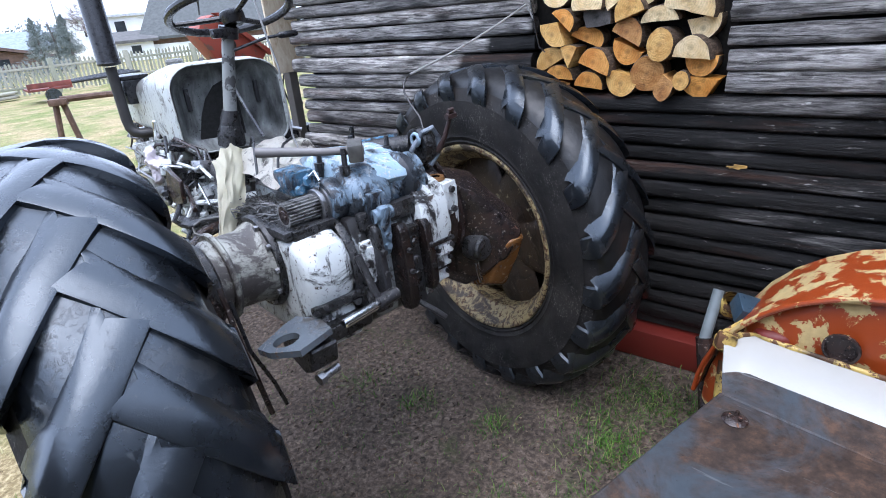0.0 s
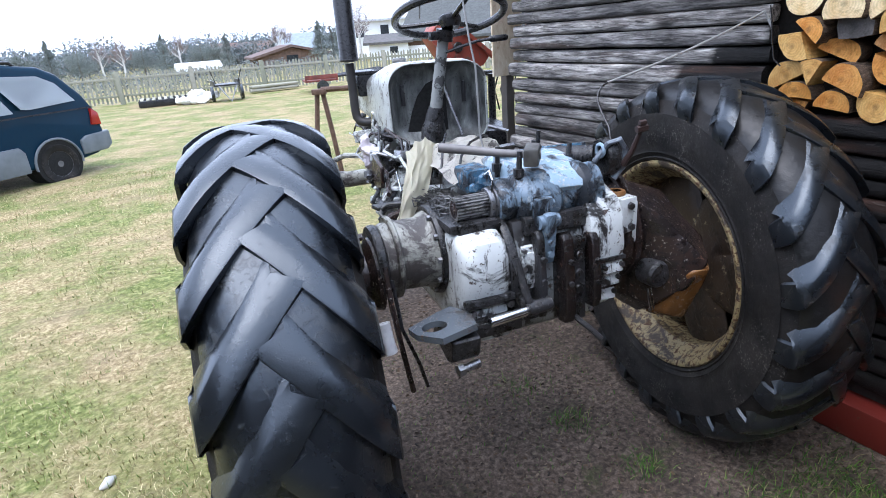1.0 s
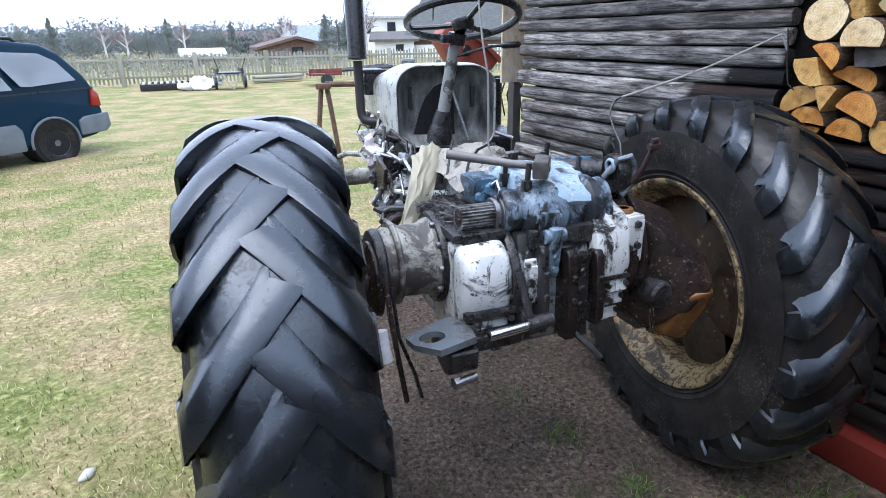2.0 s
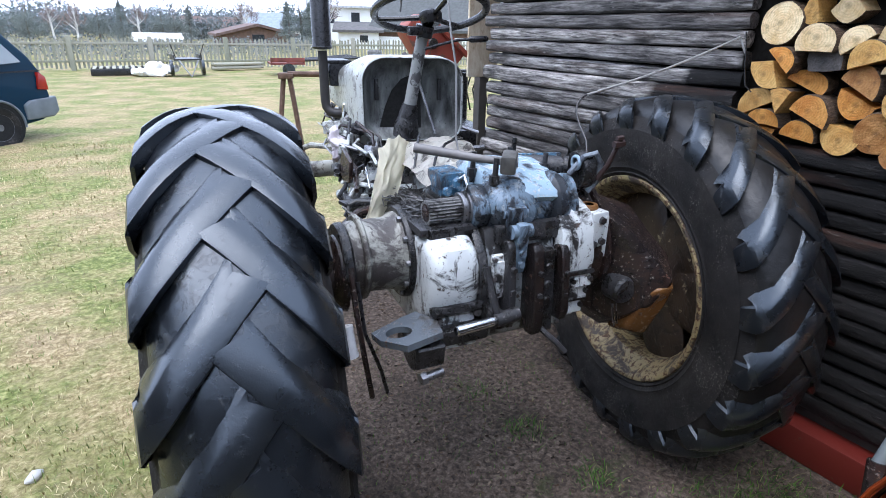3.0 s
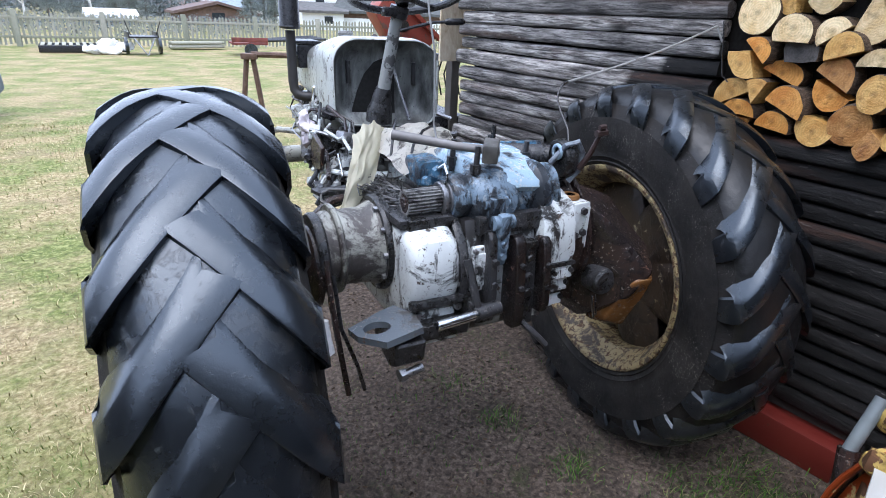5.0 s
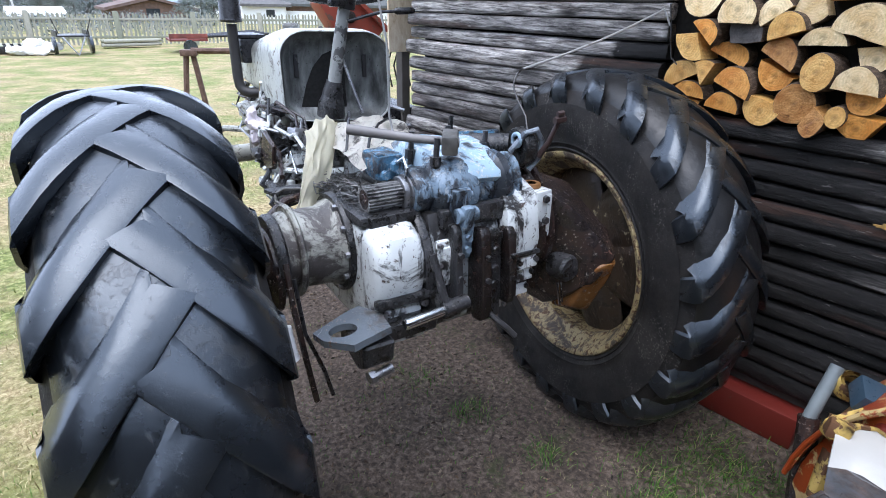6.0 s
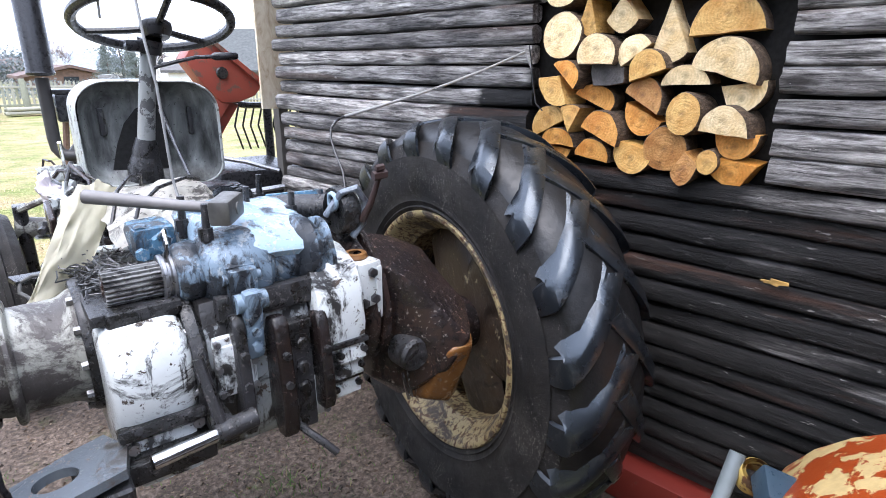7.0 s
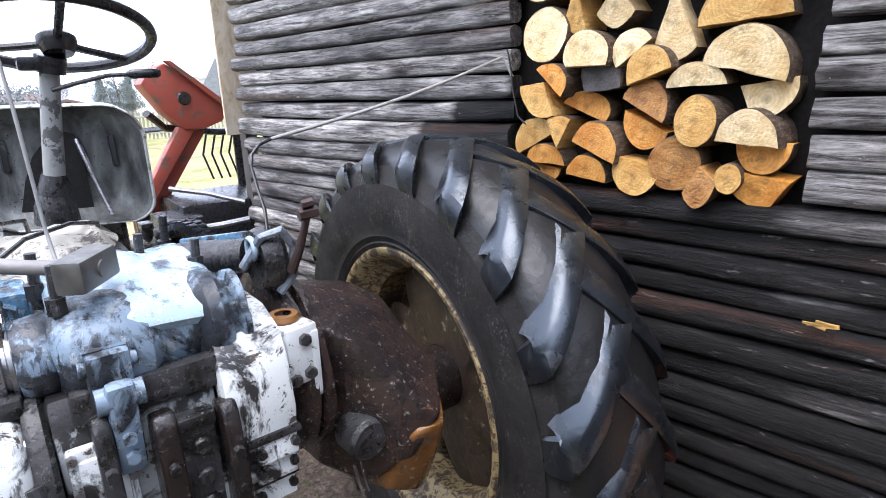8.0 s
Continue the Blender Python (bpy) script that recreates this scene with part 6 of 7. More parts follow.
part("plug_socket", bm, plain("dark_blue_plastic", (0.035, 0.06, 0.085), 0.35), machine, "dark blue plastic plug socket", 35, pose(0.845, -0.80, 0.555, 20, -14, 30))
bm = fresh()
tube(bm, [(0.80, -0.70, 0.42), (0.845, -0.70, 0.50), (0.89, -0.70, 0.575)], 0.018, 14)
part("grey_pipe", bm, plain("grey_pipe", (0.13, 0.15, 0.155), 0.4, 0, 0.4), machine, "grey pipe stub")
bm = fresh()
tube(bm, [(0.66, -0.80, 0.05), (0.74, -0.76, 0.2), (0.79, -0.72, 0.36), (0.81, -0.70, 0.44)], 0.028, 10)
part("lower_arm", bm, RUST, machine)

# ---- red mower beyond the corner of the barn ----
mower = thing("mower", "raised red mower with a dark frame beyond the barn corner", "mower", TRACTOR)
bm = fresh()
prism(bm, [(0.506, 1.443), (0.555, 1.505), (0.633, 1.546), (0.80, 1.43), (0.934, 1.301), (0.885, 1.245), (0.79, 1.21), (0.69, 1.205), (0.60, 1.30)], 2.16, 2.34, "y")
round_edges(bm, 0.015, 2)
head = part("mower_head", bm, RED, mower, "faded red steel head")
bm = fresh()
prism(bm, [(0.625, 1.552), (0.655, 1.552), (0.945, 1.312), (0.935, 1.285)], 2.12, 2.16, "y")
part("head_flange", bm, RED, head)
bm = fresh()
lathe(bm, [(0.0, 0.0), (0.0, 0.03), (-0.012, 0.034), (-0.02, 0.028), (-0.02, 0.0)], 20, "y", (0.70, 2.16, 1.37))
part("head_hub", bm, DARK, head, "dark round hub")
for off in (0.0, 0.07):
    bm = fresh()
    prism(bm, [(0.66 + off * 1.3, 1.225 - off * 0.2), (0.745 + off, 1.215 - off * 0.3), (0.44 + off, 0.79 - off * 0.5), (0.40 + off * 0.9, 0.82 - off * 0.4)], 2.18 + off, 2.26 + off, "y")
    round_edges(bm, 0.01, 2)
    part("mower_arm", bm, RED, mower, "red steel arm")
bm = fresh()
tube(bm, [(0.52, 2.2, 1.30), (0.62, 2.3, 1.22), (0.9, 2.35, 1.18), (1.3, 2.5, 1.16)], 0.02, 8)
bar = part("tine_bar", bm, DARK, mower, "dark bar with thin tines")
for k in range(9):
    x = 0.86 + 0.05 * k
    bm = fresh()
    tube(bm, [(x, 2.4, 1.18), (x - 0.03, 2.42, 1.05), (x + 0.02, 2.45, 0.9)], 0.006, 6)
    part("tine", bm, DARK, bar)
bm = fresh()
box(bm, (0.78, 2.1, 0.62), (0.5, 0.5, 0.5), bevel=0.05)
box(bm, (0.52, 1.9, 0.62), (0.2, 0.3, 0.42), bevel=0.04)
rod(bm, (0.42, 2.2, 0.0), (0.42, 2.2, 0.85), 0.04, seg=10)
rod(bm, (1.0, 2.3, -0.02), (1.0, 2.3, 1.18), 0.03, seg=10)
roughen(bm, 0.015, 8, 41)
part("mower_body", bm, DARK, mower, "black mower body")
bm = fresh()
lathe(bm, [(-0.07, 0.1), (-0.085, 0.15), (-0.06, 0.19), (0.06, 0.19), (0.085, 0.15), (0.07, 0.1)], 32)
small = part("small_tyre", bm, RUBBER, mower, "small black tyre with a block tread", 40, pose(0.40, 1.25, 0.80, 0, 0, 30) @ Matrix.Scale(0.6, 4))
bm = fresh()
box(bm, (0, 0, 0.19), (0.055, 0.03, 0.016), bevel=0.004)
block = link("tread_block", bm, RUBBER, 30)
for k in range(52):
    ob = block if k == 0 else new("tread_block", block.data)
    ob.parent = small
    ob.matrix_basis = pose(0, 0, 0, 360 * (k // 2 + 0.5 * (k % 2)) / 26) @ pose(0.03 if k % 2 else -0.03, 0, 0)
bm = fresh()
tube(bm, [(0.46, 1.7, 0.98), (0.60, 1.62, 0.95), (0.74, 1.55, 0.90)], 0.011, 8)
tube(bm, [(0.45, 1.5, 0.82), (0.60, 1.42, 0.84), (0.70, 1.4, 0.85)], 0.013, 8)
part("steel_rod", bm, STEEL, mower, "bare steel rods")
bm = fresh()
tube(bm, [(0.44, 1.25, 0.67), (0.44, 1.6, 0.6), (0.5, 1.9, 0.55)], 0.03, 8)
part("tyre_stay", bm, DARK, mower)

# ---- rusty trestle on the lawn ----
BROWN_STEEL = worn("brown_rusted_steel", (0.10, 0.055, 0.036), (0.17, 0.10, 0.07), (0.06, 0.035, 0.025), 0.5, 14, 0.7, 0, 0.6)
trestle = thing("trestle", "rusty steel trestle standing on the lawn", "trestle", pose(0.50, 5.25, -0.03, 0, 0, -20))
bm = fresh()
box(bm, (0, 0, 0.98), (0.16, 0.12, 0.06), bevel=0.01)
tube(bm, [(0.02, 0, 1.0), (0.6, 0.2, 0.98)], 0.03, 8)
part("top_beam", bm, BROWN_STEEL, trestle)
for dx in (-0.09, 0.09):
    bm = fresh()
    tube(bm, [(dx * 0.35, 0.02, 0.97), (dx, -0.02, 0.5), (dx * 1.5, 0.0, 0.0)], 0.028, 8)
    part("leg", bm, BROWN_STEEL, trestle)
bm = fresh()
tube(bm, [(0.6, 0.2, 0.98), (0.62, 0.2, 0.0)], 0.028, 8)
part("leg", bm, BROWN_STEEL, trestle)

# ---- parked minivan ----
NAVY = Mat("navy_car_paint", 0.3, 0.0, 0.08)
NAVY.color(NAVY.mix(NAVY.noise(4), (0.002, 0.018, 0.038), (0.004, 0.027, 0.052)))
NAVY.b.inputs["Coat Weight"].default_value = 0.12
NAVY = NAVY.m
CLAD = plain("grey_cladding", (0.13, 0.15, 0.165), 0.45, 0, 0.2)
# the sky seen in the windows is painted as a pale base colour
GLASS = Mat("sky_painted_glass", 0.05, 0, 0.6)
GLASS.color((0.5, 0.55, 0.58))
GLASS.b.inputs["Transmission Weight"].default_value = 0.25
GLASS = GLASS.m
van = thing("minivan", "dark navy minivan with grey lower cladding parked on the lawn", "car", pose(-2.68, 7.70, -0.10, 0, 0, -45.0))
outline = [(0.98, 0.42), (0.99, 0.62), (0.93, 0.95), (0.80, 1.22), (0.52, 1.55), (0.25, 1.68), (-0.3, 1.745), (-1.3, 1.77), (-2.1, 1.73), (-2.6, 1.62), (-3.35, 1.12), (-3.8, 0.9), (-3.95, 0.6), (-3.9, 0.3), (-3.2, 0.26), (0.4, 0.26), (0.8, 0.3)]


def squat(y, z):
    """The van's short tail and low roof."""
    return (y * 0.77 if y > 0 else y, z if z < 0.6 else 0.6 + (z - 0.6) * 0.86)


bm = fresh()
prism(bm, [squat(*p) for p in outline], -1.78, 0.0)
for v in bm.verts:  # the cabin leans inwards
    lean = 0.20 * max(0.0, (v.co.z - 0.93) / 0.69)
    v.co.x += -lean if v.co.x > -0.9 else lean
round_edges(bm, 0.07, 4, 25)
body = part("body", bm, NAVY, van)


def side(pts, lift=0.008):
    """Points on the van's side, which leans inwards above the belt."""
    return [(-0.20 * max(0.0, (z - 0.93) / 0.69) + lift, y, z) for y, z in (squat(*p) for p in pts)]


for name, pts in (("rear_window", [(0.62, 1.13), (0.40, 1.42), (0.15, 1.545), (-0.42, 1.585), (-0.46, 1.5), (-0.27, 1.10), (-0.15, 1.085)]), ("side_window", [(-0.38, 1.06), (-0.56, 1.55), (-0.65, 1.59), (-1.3, 1.6), (-1.35, 1.04)]), ("front_window", [(-1.45, 1.04), (-1.42, 1.6), (-2.1, 1.55), (-2.6, 1.2), (-2.55, 1.04)])):
    bm = fresh()
    vs = [bm.verts.new(p) for p in side(pts, 0.012)]
    bm.faces.new(vs)
    bmesh.ops.solidify(bm, geom=bm.faces[:], thickness=0.01)
    part(name, bm, GLASS, body, "side window with a pale sky reflection painted in")
bm = fresh()
for pts in ([(0.90, 0.985), (-0.3, 0.985), (-3.2, 0.96), (-3.2, 0.985), (-0.3, 1.01), (0.86, 1.01)],):
    vs = [bm.verts.new(p) for p in side(pts, 0.006)]
    bm.faces.new(vs)
bmesh.ops.solidify(bm, geom=bm.faces[:], thickness=0.012)
part("belt_moulding", bm, DARK, body)
bm = fresh()
prism(bm, [(-0.40, 0.24), (-0.40, 0.50), (-0.46, 0.58), (-2.35, 0.56), (-2.40, 0.24)], -0.05, 0.014)
round_edges(bm, 0.012, 2)
part("sill_cladding", bm, CLAD, van, "grey sill cladding")
bm = fresh()
prism(bm, [(0.36, 0.32), (0.37, 0.52), (0.46, 0.57), (0.83, 0.60), (0.84, 0.40), (0.75, 0.33)], -1.8, 0.016)
round_edges(bm, 0.03, 3)
part("rear_bumper", bm, CLAD, van, "grey rear bumper")
bm = fresh()
prism(bm, [squat(*p) for p in ((0.78, 0.72), (0.97, 0.70), (0.955, 0.90), (0.84, 0.98))], -0.12, 0.009)
round_edges(bm, 0.01, 2)
part("tail_light", bm, plain("red_lens", (0.30, 0.018, 0.012), 0.15, 0, 0.15), van, "red tail light")
bm = fresh()
tube(bm, [(-0.27, 0.0, 1.52), (-0.26, -0.1, 1.60), (-0.25, -0.6, 1.635), (-0.25, -1.6, 1.645), (-0.25, -1.7, 1.59)], 0.022, 8)
part("roof_rail", bm, DARK, van, "black roof rail")
for wy in (0.0, -2.85):
    bm = fresh()
    tube(bm, [(0.006, wy + 0.325 * math.cos(a), 0.285 + 0.325 * math.sin(a)) for a in (radians(-8 + 196 * k / 20) for k in range(21))], 0.017, 8)
    part("wheel_arch", bm, CLAD, van, "grey wheel arch")
    # black disc paints the shade that fills the wheel arch
    bm = fresh()
    rod(bm, (-0.3, wy, 0.295), (0.006, wy, 0.295), 0.318, seg=32)
    part("arch_shadow", bm, plain("arch_shade_black", (0.006, 0.006, 0.006), 0.9), van, "black disc painted as the shade of the wheel arch")
    bm = fresh()
    lathe(bm, [(-0.2, 0.17), (-0.2, 0.25), (-0.18, 0.275), (-0.03, 0.275), (-0.008, 0.255), (-0.012, 0.175), (-0.02, 0.165)], 36)
    tyre_ob = part("car_tyre", bm, SIDEWALL, van, "", 40, pose(0.02, wy, 0.275))
    bm = fresh()
    lathe(bm, [(-0.012, 0.17), (-0.02, 0.16), (-0.05, 0.145), (-0.035, 0.1), (-0.03, 0.05), (-0.012, 0.04), (-0.012, 0.0)], 32)
    for k in range(8):
        a = 2 * math.pi * k / 8
        rod(bm, (-0.05, 0.118 * math.cos(a), 0.118 * math.sin(a)), (-0.03, 0.118 * math.cos(a), 0.118 * math.sin(a)), 0.018, seg=8)
    part("car_rim", bm, plain("dull_steel_rim", (0.13, 0.13, 0.135), 0.45, 0.3), tyre_ob)

# ---- picket fence ----
OLDWOOD = Mat("mossy_grey_wood", 0.85)
gr = OLDWOOD.noise(4, 7, 0.7, OLDWOOD.stretched(20, 20, 2))
OLDWOOD.color(OLDWOOD.mix(OLDWOOD.random(), OLDWOOD.ramp(gr, (0.3, (0.14, 0.145, 0.10)), (0.7, (0.30, 0.30, 0.22))), OLDWOOD.ramp(gr, (0.3, (0.20, 0.19, 0.15)), (0.7, (0.42, 0.40, 0.33)))))
OLDWOOD = OLDWOOD.bump(gr, 0.4, 0.004).m
fence = thing("picket_fence", "weathered grey-green picket fence across the lawn", "fence", pose(0, 22.2, -0.1))
bm = fresh()
prism(bm, [(-0.035, 0.06), (0.035, 0.06), (0.035, 1.0), (0.0, 1.06), (-0.035, 1.0)], -0.01, 0.01, "y")
picket_mesh = link("picket", bm, OLDWOOD, 0)
picket_mesh.parent = fence
me = picket_mesh.data
rnd = random.Random(3)
for k in range(235):
    x = -16 + 0.136 * k
    if k == 0:
        ob = picket_mesh
    else:
        ob = new("picket", me)
        ob.parent = fence
    ob.matrix_basis = pose(x, rnd.uniform(-0.008, 0.008), rnd.uniform(-0.03, 0.03), rnd.uniform(-1, 1), rnd.uniform(-2, 2), rnd.uniform(-4, 4))
for k in range(13):
    bm = fresh()
    box(bm, (0, 0, 0.55), (0.15, 0.15, 1.14), bevel=0.015)
    part("fence_post", bm, OLDWOOD, fence, "", 30, pose(-15.6 + 2.45 * k + rnd.uniform(-0.1, 0.1), -0.05, 0, 0, rnd.uniform(-1, 1)))
for z in (0.28, 0.86):
    for k in range(6):
        bm = fresh()
        box(bm, (0, -0.03, z), (5.4, 0.04, 0.075), bevel=0.008)
        part("rail", bm, OLDWOOD, fence, "", 30, pose(-13.3 + 5.35 * k, 0, rnd.uniform(-0.02, 0.02)))

# ---- things along the fence ----
cart = thing("handcart", "old dark handcart with raised shafts by the fence", "cart", pose(0.05, 19.0, -0.1, 0, 0, 5) @ Matrix.Scale(0.82, 4))
bm = fresh()
box(bm, (0, 0.3, 0.62), (1.0, 1.3, 0.06), bevel=0.01)
for sx in (-0.48, 0.48):
    box(bm, (sx, 0.3, 0.72), (0.04, 1.3, 0.16), bevel=0.01)
part("cart_bed", bm, DARK, cart)
for sx in (-1, 1):
    bm = fresh()
    tube(bm, [(sx * 0.42, -0.3, 0.7), (sx * 0.5, -0.45, 0.95), (sx * 0.58, -0.6, 1.2)], 0.016, 8)
    part("shaft", bm, DARK, cart)
    bm = fresh()
    lathe(bm, [(-0.05, 0.2), (-0.05, 0.29), (0.05, 0.29), (0.05, 0.2)], 28, at=(sx * 0.56, 0.15, 0.30))
    rod(bm, (sx * 0.5, 0.15, 0.3), (sx * 0.62, 0.15, 0.3), 0.2, seg=20)
    part("cart_wheel", bm, RUBBER, cart)
bm = fresh()
tube(bm, [(-0.34, -0.45, 0.6), (0.0, -0.75, 0.02), (0.34, -0.45, 0.6)], 0.03, 8)
part("stand", bm, STEEL, cart, "grey V-shaped stand")
PALE = plain("pale_plastic_bag", (0.78, 0.77, 0.74), 0.4, 0, 0.15)
rnd = random.Random(9)
for k, (bx, by, bz, w) in enumerate(((-1.25, 19.3, 0.1, 0.7), (-0.85, 19.2, 0.12, 0.75), (-0.55, 19.35, 0.16, 0.6), (-0.9, 19.5, 0.3, 0.5))):
    bm = fresh()
    bmesh.ops.create_icosphere(bm, subdivisions=3, radius=0.5)
    bmesh.ops.scale(bm, vec=(w, 0.7, 0.2), verts=bm.verts)
    roughen(bm, 0.14, 5.5, k + 1.0)
    roughen(bm, 0.06, 14, k + 3.0)
    solo("white_sack", bm, PALE, "crumpled white plastic sack lying by the fence", "sack", pose(bx, by, bz - 0.08, rnd.uniform(-12, 12), rnd.uniform(-15, 15), rnd.uniform(0, 90)), "sacks by the fence", smooth=70)
flat = thing("pallet", "dark flat pallet of boards lying by the fence", "pallet", pose(-1.9, 20.3, -0.1, 0, 0, 3))
for k in range(9):
    bm = fresh()
    box(bm, (-0.72 + 0.18 * k, 0, 0.21), (0.1, 1.3, 0.025), bevel=0.004)
    part("board", bm, OLDWOOD, flat)
for sy in (-0.6, 0, 0.6):
    bm = fresh()
    box(bm, (0, sy, 0.1), (1.65, 0.1, 0.2), bevel=0.01)
    part("bearer", bm, DARK, flat)
logs = thing("timber_pile", "low pile of grey timber by the fence", "timber", pose(1.8, 21.2, -0.1, 0, 0, 2))
for k in range(7):
    bm = fresh()
    rod(bm, (-0.9 + 0.06 * (k % 3), 0.1 * (k % 4) - 0.2, 0.10 + 0.12 * (k // 4)), (0.8 + 0.1 * (k % 2), 0.1 * (k % 4) - 0.15, 0.12 + 0.12 * (k // 4)), 0.06, 0.05, 10)
    part("pole", bm, OLDWOOD, logs)
trailer = thing("farm_trailer", "low red farm trailer loaded with long poles", "trailer", pose(3.0, 18.9, -0.1, 0, 0, -4))
bm = fresh()
box(bm, (0.1, 0, 0.38), (1.1, 1.1, 0.06), bevel=0.01)
for px in (-0.42, 0.1, 0.62):
    box(bm, (px, -0.5, 0.47), (0.05, 0.05, 0.16), bevel=0.006)
box(bm, (0.1, -0.52, 0.50), (1.1, 0.04, 0.14), bevel=0.006)
part("chassis", bm, plain("dull_red_steel", (0.16, 0.035, 0.025), 0.6, 0, 0.4), trailer)
for wx in (0.1,):
    bm = fresh()
    lathe(bm, [(-0.07, 0.1), (-0.07, 0.2), (0.07, 0.2), (0.07, 0.1)], 24, "y", (wx, -0.65, 0.2))
    rod(bm, (wx, -0.7, 0.2), (wx, -0.58, 0.2), 0.12, seg=16)
    part("trailer_wheel", bm, RUBBER, trailer)
for k in range(4):
    bm = fresh()
    rod(bm, (0.1 + 0.1 * k, -0.4 + 0.25 * k, 0.46), (2.6 - 0.1 * k, -0.3 + 0.2 * k, 0.55 + 0.02 * k), 0.045, 0.04, 8)
    part("load_pole", bm, DARK, trailer)

# ---- houses and trees beyond the fence ----
ROOF = plain("dark_tile_roof", (0.10, 0.095, 0.09), 0.8)
ROOF_RED = plain("brown_red_roof", (0.13, 0.085, 0.07), 0.8)
ROOF_BLUE = plain("blue_grey_roof", (0.22, 0.26, 0.30), 0.6)
WHITEWALL = plain("white_render", (0.78, 0.78, 0.76), 0.8, 0, 0.08, 3)
BROWNWALL = plain("brown_boards", (0.14, 0.085, 0.06), 0.8)
PANE = plain("dark_window", (0.03, 0.035, 0.04), 0.1)


def house(name, label, at, turn, w, d, eaves, ridge, wall_mat, roof_mat, windows=()):
    """A gabled house; its ridge runs along local x."""
    h = thing(name, label, "house", pose(at[0], at[1], -0.1, 0, 0, turn))
    bm = fresh()
    prism(bm, [(-d / 2, -0.3), (-d / 2, eaves), (0, ridge - 0.05), (d / 2, eaves), (d / 2, -0.3)], -w / 2, w / 2)
    part("wall", bm, wall_mat, h, "", 0)
    bm = fresh()
    o = 0.4
    slope = (ridge - eaves) / (d / 2)
    prism(bm, [(-d / 2 - o, eaves - o * slope), (0, ridge), (d / 2 + o, eaves - o * slope), (d / 2 + o, eaves - o * slope + 0.18), (0, ridge + 0.2), (-d / 2 - o, eaves - o * slope + 0.18)], -w / 2 - o, w / 2 + o)
    part("roof", bm, roof_mat, h, "", 0)
    for wx, wz, ww, wh, face in windows:
        bm = fresh()
        if face == "front":
            box(bm, (wx, -d / 2 - 0.02, wz), (ww, 0.06, wh))
            win = part("window", bm, PANE, h)
            bm = fresh()
            box(bm, (wx, -d / 2 - 0.04, wz - wh / 2 - 0.05), (ww + 0.2, 0.12, 0.08))
        else:
            box(bm, (-w / 2 - 0.02, wx, wz), (0.06, ww, wh))
            win = part("window", bm, PANE, h)
            bm = fresh()
            box(bm, (-w / 2 - 0.04, wx, wz - wh / 2 - 0.05), (0.12, ww + 0.2, 0.08))
        part("sill", bm, wall_mat, win)
    return h


house("shed", "long low shed with a pale roof", (-0.65, 45), 4, 2.3, 2.4, 0.45, 0.72, BROWNWALL, WHITEWALL)
house("brown_shed", "brown wooden shed with a shallow dark roof", (6.4, 50), 90, 7, 5.4, 0.8, 1.45, BROWNWALL, ROOF_RED, ((0, 0.6, 0.9, 0.5, "side"),))
house("blue_roofed_house", "house with a blue-grey roof behind the shed", (10.5, 66), 8, 5, 6, 1.2, 2.6, WHITEWALL, ROOF_BLUE)
PALE_ROOF = plain("pale_grey_roof", (0.42, 0.43, 0.44), 0.7)
house("white_house", "tall white house with a pale grey roof", (17.5, 58), -12, 8, 7, 3.4, 5.4, WHITEWALL, PALE_ROOF, ((-2.4, 2.3, 0.8, 1.0, "front"), (0, 2.3, 0.8, 1.0, "front")))
house("white_garage", "low white outbuilding with a thin dark roof edge", (13.6, 43.6), -20, 3.0, 3.4, 1.25, 1.7, WHITEWALL, ROOF, ((0.4, 0.7, 0.6, 0.5, "front"),))
barn_far = house("farm_barn", "old boarded barn with dark grey roof and white footing", (20.2, 42.0), -42, 9, 7.5, 1.5, 4.2, BROWNWALL, plain("grey_slate_roof", (0.075, 0.08, 0.077), 0.85))
bm = fresh()
box(bm, (0, -3.78, 0.35), (9.02, 0.08, 1.1))
part("footing", bm, WHITEWALL, barn_far, "whitewashed footing")
house("low_farmhouse", "low farmhouse with a reddish roof", (4.5, 70), 5, 7, 6, 1.0, 2.1, WHITEWALL, ROOF_RED)

# leaf greens are lifted and greyed to carry the haze of distance
LEAF = Mat("haze_greyed_foliage", 0.7)
LEAF.color(LEAF.ramp(LEAF.island(), (0.0, (0.13, 0.155, 0.145)), (0.6, (0.155, 0.18, 0.165)), (1.0, (0.18, 0.205, 0.185))))
LEAF = LEAF.m
TWIG = Mat("bare_twigs", 0.8)
TWIG.color(TWIG.ramp(TWIG.island(), (0.0, (0.13, 0.10, 0.09)), (1.0, (0.26, 0.21, 0.19))))
TWIG = TWIG.m
TRUNK = plain("tree_trunk", (0.13, 0.11, 0.095), 0.85)
BIRCH = plain("birch_trunk", (0.6, 0.58, 0.55), 0.7)


def leaves(bm, rd, centre, size, count, leaf):
    for _ in range(count):
        d = Vector((rd.gauss(0, 1), rd.gauss(0, 1), rd.gauss(0, 1)))
        d = d.normalized() * rd.random() ** 0.4
        p = Vector(centre) + Vector((d.x * size[0], d.y * size[1], d.z * size[2]))
        a, b = Vector((rd.uniform(-1, 1), rd.uniform(-1, 1), rd.uniform(-1, 1))), Vector((rd.uniform(-1, 1), rd.uniform(-1, 1), rd.uniform(-1, 1)))
        bm.faces.new([bm.verts.new(p + q * leaf) for q in (a, b, -a * 0.7)])


